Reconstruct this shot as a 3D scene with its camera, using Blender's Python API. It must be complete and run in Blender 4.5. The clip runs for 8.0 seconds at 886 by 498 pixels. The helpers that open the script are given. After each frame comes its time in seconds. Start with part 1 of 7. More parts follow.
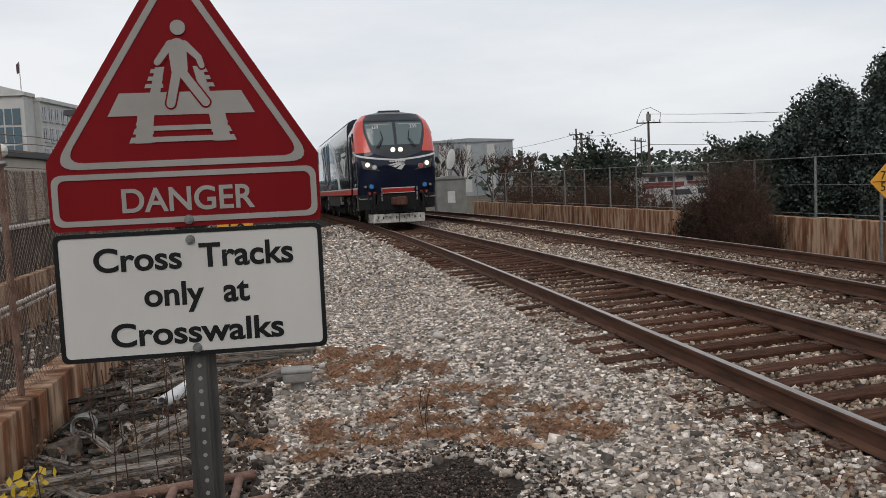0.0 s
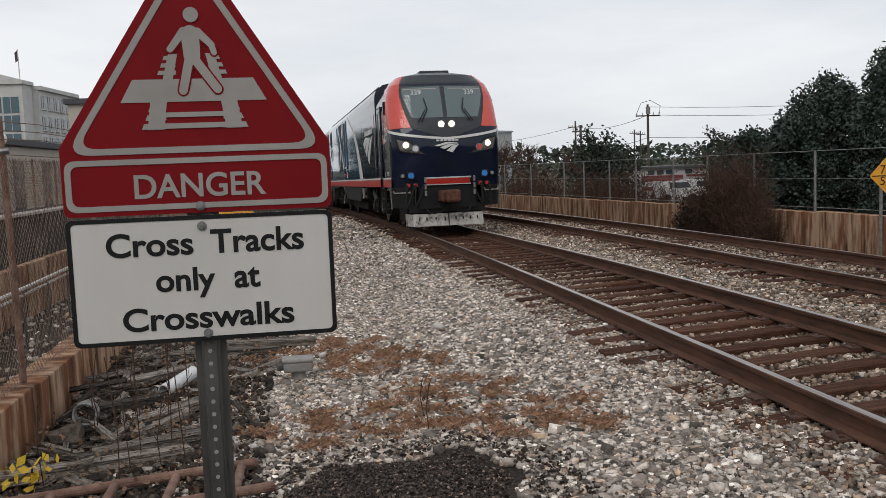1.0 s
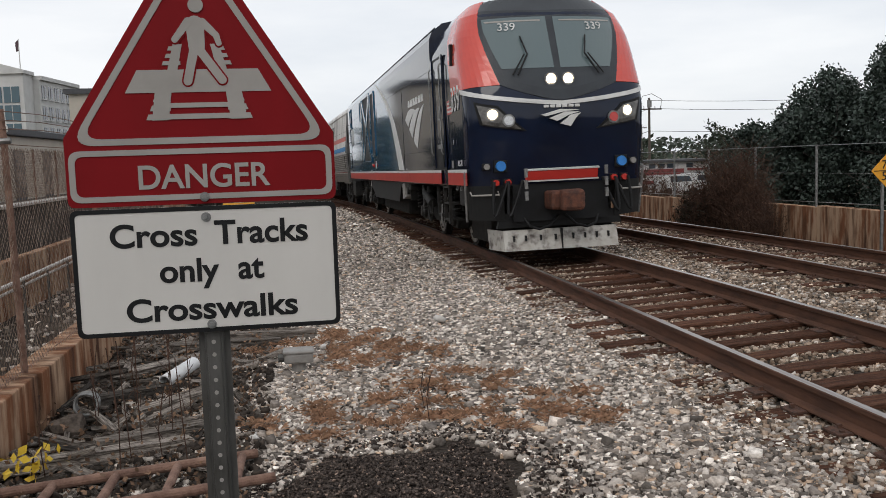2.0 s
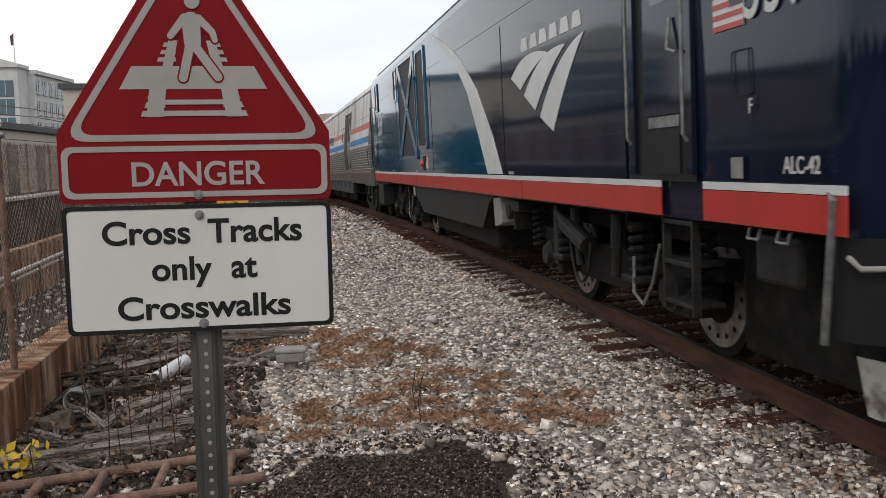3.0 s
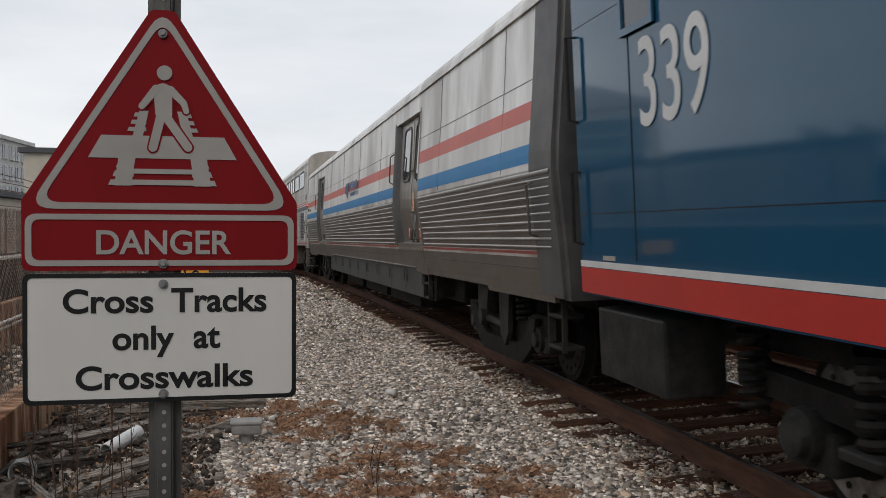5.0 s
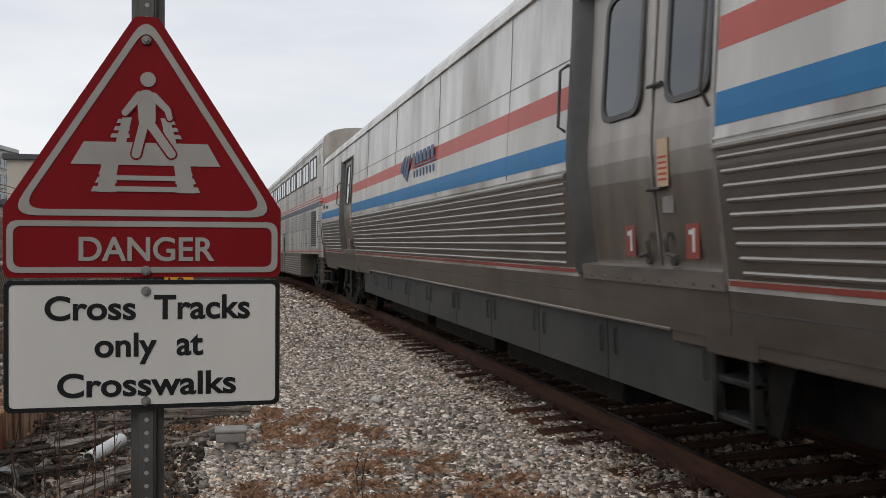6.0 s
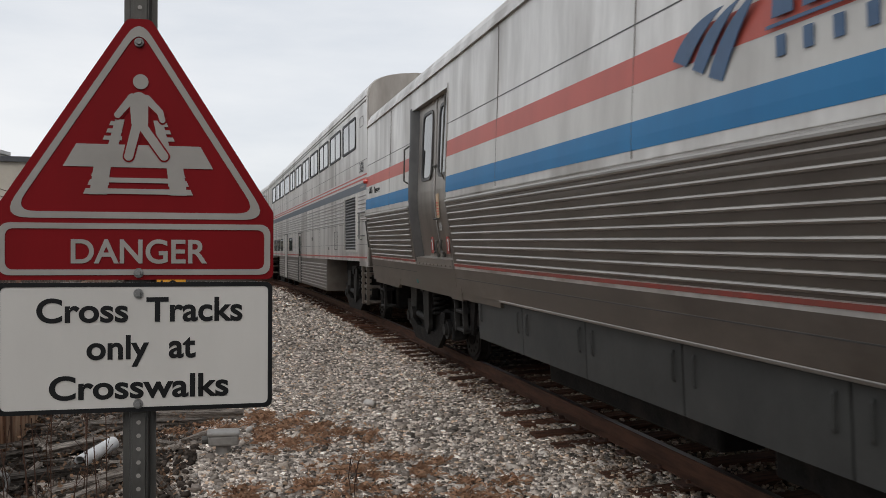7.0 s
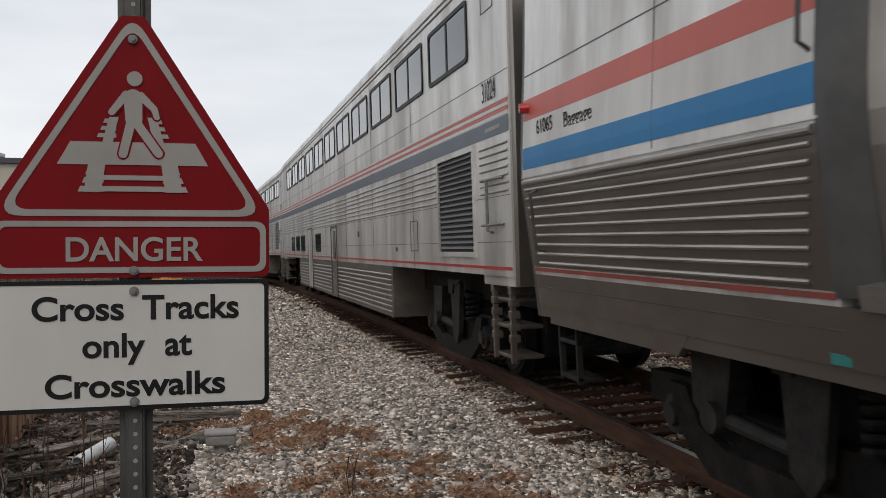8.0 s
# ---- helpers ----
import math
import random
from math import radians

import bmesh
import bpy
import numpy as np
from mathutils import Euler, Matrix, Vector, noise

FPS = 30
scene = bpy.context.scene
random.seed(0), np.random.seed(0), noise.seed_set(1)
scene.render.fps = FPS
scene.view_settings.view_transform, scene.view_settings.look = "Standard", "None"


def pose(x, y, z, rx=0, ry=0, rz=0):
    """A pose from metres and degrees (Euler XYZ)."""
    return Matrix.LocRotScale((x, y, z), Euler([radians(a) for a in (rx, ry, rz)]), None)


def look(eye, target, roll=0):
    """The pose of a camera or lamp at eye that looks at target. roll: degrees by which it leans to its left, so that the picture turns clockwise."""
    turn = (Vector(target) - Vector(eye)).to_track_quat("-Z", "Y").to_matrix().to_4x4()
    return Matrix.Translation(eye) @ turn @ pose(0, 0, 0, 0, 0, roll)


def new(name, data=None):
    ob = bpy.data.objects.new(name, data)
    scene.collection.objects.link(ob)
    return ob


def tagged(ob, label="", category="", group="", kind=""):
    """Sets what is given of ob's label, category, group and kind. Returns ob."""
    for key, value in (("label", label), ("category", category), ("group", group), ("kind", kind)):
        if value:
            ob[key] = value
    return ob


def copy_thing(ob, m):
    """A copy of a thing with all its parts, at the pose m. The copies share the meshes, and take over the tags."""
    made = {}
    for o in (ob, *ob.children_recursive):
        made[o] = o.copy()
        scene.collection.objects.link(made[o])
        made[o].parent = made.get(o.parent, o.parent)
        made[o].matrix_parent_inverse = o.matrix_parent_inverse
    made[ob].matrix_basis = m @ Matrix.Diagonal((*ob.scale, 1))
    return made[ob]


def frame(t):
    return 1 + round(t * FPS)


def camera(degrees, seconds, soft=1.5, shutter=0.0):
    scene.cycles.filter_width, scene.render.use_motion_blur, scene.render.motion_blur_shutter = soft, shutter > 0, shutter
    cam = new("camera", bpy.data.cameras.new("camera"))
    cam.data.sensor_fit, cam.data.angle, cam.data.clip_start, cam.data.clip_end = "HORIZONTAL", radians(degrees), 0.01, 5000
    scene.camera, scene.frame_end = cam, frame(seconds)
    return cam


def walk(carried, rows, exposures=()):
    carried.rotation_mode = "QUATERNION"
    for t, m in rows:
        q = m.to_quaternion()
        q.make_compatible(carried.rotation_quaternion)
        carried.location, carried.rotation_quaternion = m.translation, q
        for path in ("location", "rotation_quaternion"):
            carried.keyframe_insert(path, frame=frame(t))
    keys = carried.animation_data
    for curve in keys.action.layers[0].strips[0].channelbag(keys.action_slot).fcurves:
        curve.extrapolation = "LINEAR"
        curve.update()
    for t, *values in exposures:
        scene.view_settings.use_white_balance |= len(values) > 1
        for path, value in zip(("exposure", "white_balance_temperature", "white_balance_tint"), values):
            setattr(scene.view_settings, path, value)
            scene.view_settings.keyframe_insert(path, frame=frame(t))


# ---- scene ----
cam = camera(52.07, 8.0, soft=0.55, shutter=0.1)
PATH = [
    (0, -3.471, 1.296, 1.668, 85.28, 2.57, -9.24),
    (0.5, -3.490, 1.283, 1.666, 84.98, 2.42, -9.20),
    (1, -3.503, 1.281, 1.661, 84.75, 2.17, -9.32),
    (1.5, -3.511, 1.279, 1.661, 84.36, 2.00, -9.33),
    (3, -3.514, 1.299, 1.663, 84.30, 0.98, -9.61),
    (3.5, -3.522, 1.297, 1.672, 86.13, 0.34, -10.23),
    (4, -3.529, 1.295, 1.670, 87.75, 0.02, -11.07),
    (4.5, -3.530, 1.291, 1.669, 88.45, -0.16, -11.59),
    (6, -3.523, 1.280, 1.668, 89.31, -0.31, -12.88),
    (6.5, -3.524, 1.282, 1.666, 89.47, -0.33, -13.24),
    (7, -3.523, 1.277, 1.667, 89.50, -0.35, -13.32),
    (7.5, -3.519, 1.279, 1.668, 89.53, -0.21, -13.37),
    (8, -3.522, 1.281, 1.659, 89.41, 0.08, -13.56),
]
walk(cam, [(t, pose(*row)) for t, *row in PATH], exposures=[(0, -0.03), (1.5, 0.04), (2.5, 0.2), (3, 0.27), (3.5, 0.02), (8, 0.0)])

# ---------------------------------------------------------------- light: an overcast winter day
world = bpy.data.worlds.new("overcast sky")
scene.world = world
world.use_nodes = True
wn, wl = world.node_tree.nodes, world.node_tree.links
sky = wn.new("ShaderNodeTexSky")
sky.sky_type, sky.sun_disc = "NISHITA", False
sky.sun_elevation, sky.sun_rotation = radians(32), radians(200)
coord, cloud, ramp, mix = wn.new("ShaderNodeTexCoord"), wn.new("ShaderNodeTexNoise"), wn.new("ShaderNodeValToRGB"), wn.new("ShaderNodeMix")
stretch = wn.new("ShaderNodeMapping")
stretch.inputs["Scale"].default_value = (1.2, 1.2, 5.0)
cloud.inputs["Scale"].default_value, cloud.inputs["Detail"].default_value, cloud.inputs["Roughness"].default_value = 1.6, 6.0, 0.55
ramp.color_ramp.elements[0].position, ramp.color_ramp.elements[0].color = 0.33, (6.9, 7.3, 7.9, 1)
ramp.color_ramp.elements[1].position, ramp.color_ramp.elements[1].color = 0.66, (9.1, 9.2, 9.4, 1)
mix.data_type = "RGBA"
mix.inputs[0].default_value = 0.93
wl.new(coord.outputs["Generated"], stretch.inputs["Vector"])
wl.new(stretch.outputs["Vector"], cloud.inputs["Vector"])
wl.new(cloud.outputs["Fac"], ramp.inputs["Fac"])
wl.new(sky.outputs["Color"], mix.inputs[6])
wl.new(ramp.outputs["Color"], mix.inputs[7])
wl.new(mix.outputs[2], wn["Background"].inputs["Color"])
wn["Background"].inputs["Strength"].default_value = 0.1
sun = new("sun", bpy.data.lights.new("sun", "SUN"))
sun.data.energy, sun.data.angle, sun.data.color = 0.7, radians(25), (1.0, 0.96, 0.9)
sun.matrix_world = look((0, 0, 0), (0.35, 0.75, -0.75))


# ---------------------------------------------------------------- materials
def mat(name, colour, rough=0.6, metal=0.0, colour2=None, scale=6.0, bump=0.0, bump_scale=40.0, stretch=(1, 1, 1), coat=0.0,
        island=0.0, objrand=0.0, contrast=(0.35, 0.65), spots=None, spot_scale=2.0, emit=0.0, voronoi=False, rough2=None, tone=None):
    m = bpy.data.materials.new(name)
    m.use_nodes = True
    n, l = m.node_tree.nodes, m.node_tree.links
    b = n["Principled BSDF"]
    b.inputs["Roughness"].default_value, b.inputs["Metallic"].default_value = rough, metal
    b.inputs["Coat Weight"].default_value, b.inputs["Coat Roughness"].default_value = coat, 0.04
    tc, mp = n.new("ShaderNodeTexCoord"), n.new("ShaderNodeMapping")
    mp.inputs["Scale"].default_value = stretch
    l.new(tc.outputs["Object"], mp.inputs["Vector"])
    ns = n.new("ShaderNodeTexNoise")
    ns.inputs["Scale"].default_value, ns.inputs["Detail"].default_value, ns.inputs["Roughness"].default_value = scale, 7.0, 0.62
    l.new(mp.outputs["Vector"], ns.inputs["Vector"])
    rp = n.new("ShaderNodeValToRGB")
    c2 = colour2 or tuple(c * 0.78 for c in colour)
    rp.color_ramp.elements[0].position, rp.color_ramp.elements[0].color = contrast[0], (*c2, 1)
    rp.color_ramp.elements[1].position, rp.color_ramp.elements[1].color = contrast[1], (*colour, 1)
    l.new(ns.outputs["Fac"], rp.inputs["Fac"])
    out = rp.outputs["Color"]
    if spots:
        n2, r2, mx = n.new("ShaderNodeTexNoise"), n.new("ShaderNodeValToRGB"), n.new("ShaderNodeMix")
        n2.inputs["Scale"].default_value, n2.inputs["Detail"].default_value = spot_scale, 8.0
        l.new(mp.outputs["Vector"], n2.inputs["Vector"])
        r2.color_ramp.elements[0].position, r2.color_ramp.elements[1].position = 0.5, 0.68
        l.new(n2.outputs["Fac"], r2.inputs["Fac"])
        mx.data_type = "RGBA"
        l.new(r2.outputs["Color"], mx.inputs[0])
        l.new(out, mx.inputs[6])
        mx.inputs[7].default_value = (*spots, 1)
        out = mx.outputs[2]
    if island or objrand:
        src = n.new("ShaderNodeNewGeometry").outputs["Random Per Island"] if island else n.new("ShaderNodeObjectInfo").outputs["Random"]
        amount = island or objrand
        mr, mv = n.new("ShaderNodeMapRange"), n.new("ShaderNodeVectorMath")
        mr.inputs["To Min"].default_value, mr.inputs["To Max"].default_value = 1 - amount, 1 + amount
        l.new(src, mr.inputs["Value"])
        mv.operation = "SCALE"
        l.new(out, mv.inputs[0])
        l.new(mr.outputs["Result"], mv.inputs["Scale"])
        out = mv.outputs["Vector"]
        if tone:
            r3, m3 = n.new("ShaderNodeValToRGB"), n.new("ShaderNodeMix")
            for _ in range(len(tone) - 2):
                r3.color_ramp.elements.new(0.5)
            for i, (at_, c_) in enumerate(tone):
                r3.color_ramp.elements[i].position, r3.color_ramp.elements[i].color = at_, (*c_, 1)
            r3.color_ramp.interpolation = "CONSTANT"
            fr, ml = n.new("ShaderNodeMath"), n.new("ShaderNodeMath")
            ml.operation, ml.inputs[1].default_value = "MULTIPLY", 7.31
            fr.operation = "FRACT"
            l.new(src, ml.inputs[0])
            l.new(ml.outputs[0], fr.inputs[0])
            l.new(fr.outputs[0], r3.inputs["Fac"])
            m3.data_type, m3.blend_type = "RGBA", "MULTIPLY"
            m3.inputs[0].default_value = 1.0
            l.new(out, m3.inputs[6])
            l.new(r3.outputs["Color"], m3.inputs[7])
            out = m3.outputs[2]
    l.new(out, b.inputs["Base Color"])
    if rough2 is not None:
        rr = n.new("ShaderNodeMapRange")
        rr.inputs["To Min"].default_value, rr.inputs["To Max"].default_value = rough2, rough
        l.new(ns.outputs["Fac"], rr.inputs["Value"])
        l.new(rr.outputs["Result"], b.inputs["Roughness"])
    if bump:
        bs = n.new("ShaderNodeTexVoronoi" if voronoi else "ShaderNodeTexNoise")
        bs.inputs["Scale"].default_value = bump_scale
        l.new(mp.outputs["Vector"], bs.inputs["Vector"])
        bp = n.new("ShaderNodeBump")
        bp.inputs["Strength"].default_value, bp.inputs["Distance"].default_value = min(1.0, bump), 0.02
        bp.invert = voronoi
        l.new(bs.outputs["Distance" if voronoi else "Fac"], bp.inputs["Height"])
        l.new(bp.outputs["Normal"], b.inputs["Normal"])
    if emit:
        b.inputs["Emission Color"].default_value, b.inputs["Emission Strength"].default_value = (*colour, 1), emit
    return m


def glass(name, colour, rough=0.03):
    m = bpy.data.materials.new(name)
    m.use_nodes = True
    b = m.node_tree.nodes["Principled BSDF"]
    b.inputs["Base Color"].default_value, b.inputs["Roughness"].default_value = (*colour, 1), rough
    b.inputs["Specular IOR Level"].default_value = 0.7
    b.inputs["Coat Weight"].default_value = 0.15
    return m


M = dict(
    # Near-black colour paints the shade in the gaps between the stones.
    ballast_bed=mat("ballast bed darkened for stone gaps", (0.060, 0.048, 0.039), 0.95, colour2=(0.014, 0.011, 0.009), scale=30, bump=1.0, bump_scale=22, voronoi=True, spots=(0.07, 0.056, 0.044), spot_scale=0.6),
    stone=mat("crushed granite", (0.74, 0.655, 0.58), 0.9, colour2=(0.43, 0.37, 0.32), scale=25, bump=0.5, bump_scale=60, island=0.45,
              tone=[(0.0, (1, 1, 1)), (0.26, (0.58, 0.56, 0.54)), (0.54, (0.34, 0.33, 0.325)), (0.74, (0.85, 0.70, 0.57)), (0.82, (0.17, 0.165, 0.16)), (0.93, (1.5, 1.55, 1.58))]),
    dustystone=mat("dusty brown ballast", (0.44, 0.345, 0.27), 0.95, colour2=(0.23, 0.165, 0.12), scale=25, bump=0.5, bump_scale=60, island=0.5,
                   tone=[(0.0, (1, 1, 1)), (0.4, (0.6, 0.56, 0.52)), (0.7, (0.35, 0.32, 0.3)), (0.88, (1.6, 1.7, 1.75))]),
    millings=mat("asphalt millings", (0.15, 0.115, 0.096), 0.9, colour2=(0.035, 0.027, 0.023), scale=60, bump=0.9, bump_scale=90, island=0.6,
                 tone=[(0.0, (1, 1, 1)), (0.5, (0.4, 0.38, 0.37)), (0.90, (3.2, 3.0, 2.8))]),
    straw=mat("dry brown grass", (0.40, 0.245, 0.155), 0.9, colour2=(0.23, 0.125, 0.078), scale=9, island=0.4),
    rail=mat("rusty rail steel", (0.125, 0.060, 0.038), 0.8, metal=0.1, colour2=(0.062, 0.033, 0.023), scale=14, bump=0.25, bump_scale=120, stretch=(1, 0.15, 1)),
    railtop=mat("worn rail head", (0.36, 0.33, 0.31), 0.32, metal=0.9, colour2=(0.22, 0.18, 0.16), scale=6, stretch=(6, 0.2, 1)),
    sleeper=mat("weathered creosoted timber", (0.135, 0.062, 0.038), 0.92, colour2=(0.036, 0.018, 0.012), scale=8, stretch=(0.6, 9, 9), bump=0.9, bump_scale=20, objrand=0.35),
    plate=mat("rusted tie plate", (0.125, 0.058, 0.036), 0.85, metal=0.1, colour2=(0.05, 0.03, 0.024), scale=25, bump=0.4, bump_scale=80),
    concrete=mat("rust-stained concrete", (0.44, 0.29, 0.19), 0.9, colour2=(0.20, 0.085, 0.042), scale=2.4, stretch=(1, 2.2, 0.35), bump=0.5, bump_scale=30, spots=(0.075, 0.034, 0.020), spot_scale=2.2, contrast=(0.42, 0.58)),
    galv=mat("weathered galvanised steel", (0.30, 0.30, 0.29), 0.55, metal=0.7, colour2=(0.17, 0.165, 0.16), scale=12, bump=0.1, bump_scale=80),
    dullsteel=mat("dull dark post steel", (0.125, 0.12, 0.112), 0.6, metal=0.55, colour2=(0.06, 0.056, 0.05), scale=10, stretch=(1, 1, 0.3), bump=0.15, bump_scale=90, spots=(0.10, 0.095, 0.085), spot_scale=5),
    rust=mat("rusty pipe", (0.24, 0.14, 0.10), 0.85, colour2=(0.10, 0.05, 0.035), scale=9, bump=0.4, bump_scale=60),
    couplerust=mat("dark rusty cast steel", (0.13, 0.045, 0.024), 0.8, colour2=(0.05, 0.02, 0.013), scale=12, bump=0.4, bump_scale=40),
    red=mat("faded red sign sheeting", (0.215, 0.007, 0.010), 0.6, colour2=(0.165, 0.006, 0.008), scale=3.5, stretch=(1, 1, 0.3), contrast=(0.3, 0.7)),
    signgrey=mat("grey-white reflective sheeting", (0.36, 0.335, 0.31), 0.5, colour2=(0.30, 0.28, 0.255), scale=5),
    signwhite=mat("white sign sheeting", (0.64, 0.61, 0.57), 0.5, colour2=(0.55, 0.525, 0.49), scale=2.5, stretch=(1, 1, 0.35), contrast=(0.3, 0.7)),
    black=mat("black paint", (0.014, 0.014, 0.015), 0.5, colour2=(0.01, 0.01, 0.01)),
    navy=mat("glossy midnight blue paint", (0.009, 0.015, 0.036), 0.07, colour2=(0.007, 0.010, 0.022), scale=0.8, coat=0.08),
    blue=mat("glossy blue paint", (0.012, 0.078, 0.150), 0.07, colour2=(0.010, 0.068, 0.132), scale=0.8, coat=0.2),
    cabred=mat("glossy coral red paint", (0.60, 0.062, 0.04), 0.25, colour2=(0.54, 0.052, 0.034), scale=1.2, coat=0.4),
    striped_red=mat("red stripe paint", (0.50, 0.035, 0.026), 0.35, colour2=(0.42, 0.03, 0.024), scale=1.5),
    white=mat("white stripe paint", (0.66, 0.65, 0.63), 0.4, colour2=(0.55, 0.54, 0.52), scale=2),
    charcoal=mat("charcoal skirt paint", (0.018, 0.018, 0.018), 0.55, colour2=(0.011, 0.011, 0.011), scale=1.5, bump=0.05, bump_scale=20),
    roofgrey=mat("dark grey roof paint", (0.045, 0.05, 0.056), 0.35, colour2=(0.035, 0.038, 0.043), scale=2),
    # Both running-gear colours are lowered to paint the shade beneath the train.
    under=mat("grimy running gear darkened for underside shade", (0.014, 0.0125, 0.0115), 0.75, colour2=(0.006, 0.0055, 0.005), scale=7, bump=0.3, bump_scale=40, spots=(0.022, 0.018, 0.015), spot_scale=4),
    undergrey=mat("dusty grey bogie paint darkened for underside shade", (0.032, 0.030, 0.028), 0.6, colour2=(0.010, 0.0095, 0.009), scale=6, bump=0.2, bump_scale=40),
    wheel=mat("worn wheel steel", (0.34, 0.32, 0.30), 0.4, metal=0.6, colour2=(0.10, 0.09, 0.085), scale=8),
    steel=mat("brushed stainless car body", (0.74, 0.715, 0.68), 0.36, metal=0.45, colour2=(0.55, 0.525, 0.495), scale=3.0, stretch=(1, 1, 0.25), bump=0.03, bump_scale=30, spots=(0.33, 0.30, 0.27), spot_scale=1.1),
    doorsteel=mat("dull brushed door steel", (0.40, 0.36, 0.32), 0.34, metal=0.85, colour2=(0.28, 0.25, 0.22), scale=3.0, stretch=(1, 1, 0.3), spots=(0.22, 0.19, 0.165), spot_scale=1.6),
    steelbright=mat("bright stainless bead", (0.42, 0.395, 0.365), 0.36, metal=0.85, colour2=(0.29, 0.27, 0.25), scale=5, stretch=(1, 0.2, 1)),
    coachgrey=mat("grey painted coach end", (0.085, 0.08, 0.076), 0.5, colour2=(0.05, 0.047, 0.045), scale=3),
    coachred=mat("faded red band", (0.56, 0.105, 0.075), 0.45, colour2=(0.47, 0.088, 0.062), scale=1.4, stretch=(1, 1, 0.3)),
    linered=mat("worn red pin line", (0.34, 0.05, 0.036), 0.55, colour2=(0.20, 0.06, 0.045), scale=2.2, stretch=(1, 1, 0.3)),
    coachwhite=mat("dirty white band", (0.70, 0.68, 0.64), 0.45, colour2=(0.50, 0.48, 0.45), scale=1.4, stretch=(1, 1, 0.3)),
    coachblue=mat("bright blue band", (0.004, 0.185, 0.43), 0.5, colour2=(0.003, 0.155, 0.37), scale=1.4, stretch=(1, 1, 0.3)),
    coachnavy=mat("slate blue band", (0.075, 0.10, 0.135), 0.4, colour2=(0.06, 0.08, 0.105), scale=1.4),
    # Skirt grey is lowered too, for the shade below the floor.
    skirt=mat("grey underfloor skirt darkened for shade", (0.048, 0.048, 0.045), 0.6, colour2=(0.026, 0.026, 0.025), scale=1.6, bump=0.05, bump_scale=20),
    window=glass("tinted train window", (0.02, 0.024, 0.028)),
    # Lifted teal base carries the reflected sky and the light cab interior.
    windscreen=glass("windscreen glass with reflected sky in its base", (0.10, 0.135, 0.14)),
    lamp=mat("lit headlamp", (1.0, 0.84, 0.58), 0.3, emit=2.2),
    lampglass=mat("smoked lamp glass", (0.16, 0.15, 0.14), 0.12, colour2=(0.05, 0.048, 0.045), scale=9, coat=0.3),
    lampoff=mat("lamp reflector", (0.55, 0.55, 0.55), 0.15, metal=0.9),
    amber=mat("amber connector", (0.75, 0.20, 0.02), 0.4),
    redlamp=mat("red lens", (0.55, 0.03, 0.02), 0.2, coat=0.5),
    bluecap=mat("blue connector cap", (0.03, 0.22, 0.62), 0.4),
    yellow=mat("yellow sign sheeting", (0.80, 0.36, 0.02), 0.45),
    leafdark=mat("dark evergreen leaves", (0.052, 0.070, 0.056), 0.5, colour2=(0.026, 0.037, 0.029), scale=3, island=0.55),
    leafmid=mat("conifer green", (0.050, 0.062, 0.044), 0.6, colour2=(0.022, 0.032, 0.022), scale=3, island=0.5),
    twig=mat("brown winter twigs", (0.10, 0.056, 0.040), 0.9, colour2=(0.042, 0.027, 0.021), scale=5, island=0.4),
    bark=mat("grey bark", (0.10, 0.085, 0.075), 0.95, colour2=(0.05, 0.042, 0.038), scale=12, bump=0.8, bump_scale=30),
    polewood=mat("utility pole timber", (0.10, 0.08, 0.065), 0.95, colour2=(0.06, 0.048, 0.04), scale=8, stretch=(1, 1, 0.2)),
    soil=mat("winter ground", (0.13, 0.105, 0.078), 0.95, colour2=(0.075, 0.06, 0.045), scale=1.2, bump=0.6, bump_scale=8, spots=(0.08, 0.085, 0.045), spot_scale=0.35),
    wood=mat("grey weathered wood", (0.30, 0.26, 0.225), 0.95, colour2=(0.055, 0.045, 0.038), scale=8, stretch=(1, 9, 9), bump=0.8, bump_scale=25, objrand=0.75),
    pvc=mat("white plastic", (0.66, 0.66, 0.66), 0.45, colour2=(0.52, 0.51, 0.5), scale=6),
    boxgrey=mat("pale grey plastic", (0.27, 0.255, 0.235), 0.6, colour2=(0.19, 0.175, 0.16), scale=9),
    cabinet=mat("grey cabinet paint", (0.25, 0.25, 0.23), 0.6, colour2=(0.19, 0.185, 0.17), scale=2),
    petal=mat("yellow leaves", (0.72, 0.50, 0.03), 0.6, colour2=(0.55, 0.36, 0.03), scale=15),
    facade=mat("pale concrete facade", (0.58, 0.57, 0.55), 0.8, colour2=(0.49, 0.48, 0.46), scale=0.5),
    cream=mat("cream parapet paint", (0.50, 0.45, 0.38), 0.8, colour2=(0.42, 0.375, 0.315), scale=0.7),
    pane=glass("office window", (0.05, 0.065, 0.08), 0.05),
    tealpane=glass("teal curtain wall", (0.035, 0.085, 0.11), 0.05),
    shed=mat("grey metal cladding", (0.33, 0.35, 0.36), 0.6, colour2=(0.27, 0.28, 0.29), scale=0.8),
    shopred=mat("maroon shop sign", (0.22, 0.05, 0.05), 0.6),
    shopwhite=mat("white shop wall", (0.55, 0.54, 0.53), 0.7),
    shopdark=mat("dark shop roof", (0.08, 0.08, 0.085), 0.8),
    grille=mat("black mesh grille", (0.045, 0.046, 0.048), 0.6, metal=0.4, colour2=(0.008, 0.008, 0.009), scale=90, contrast=(0.45, 0.55), stretch=(1, 1, 1)),
    plough=mat("chipped white plough paint", (0.50, 0.48, 0.44), 0.6, colour2=(0.36, 0.33, 0.29), scale=6, spots=(0.10, 0.08, 0.07), spot_scale=7),
    notice=mat("cream notice", (0.62, 0.45, 0.28), 0.6),
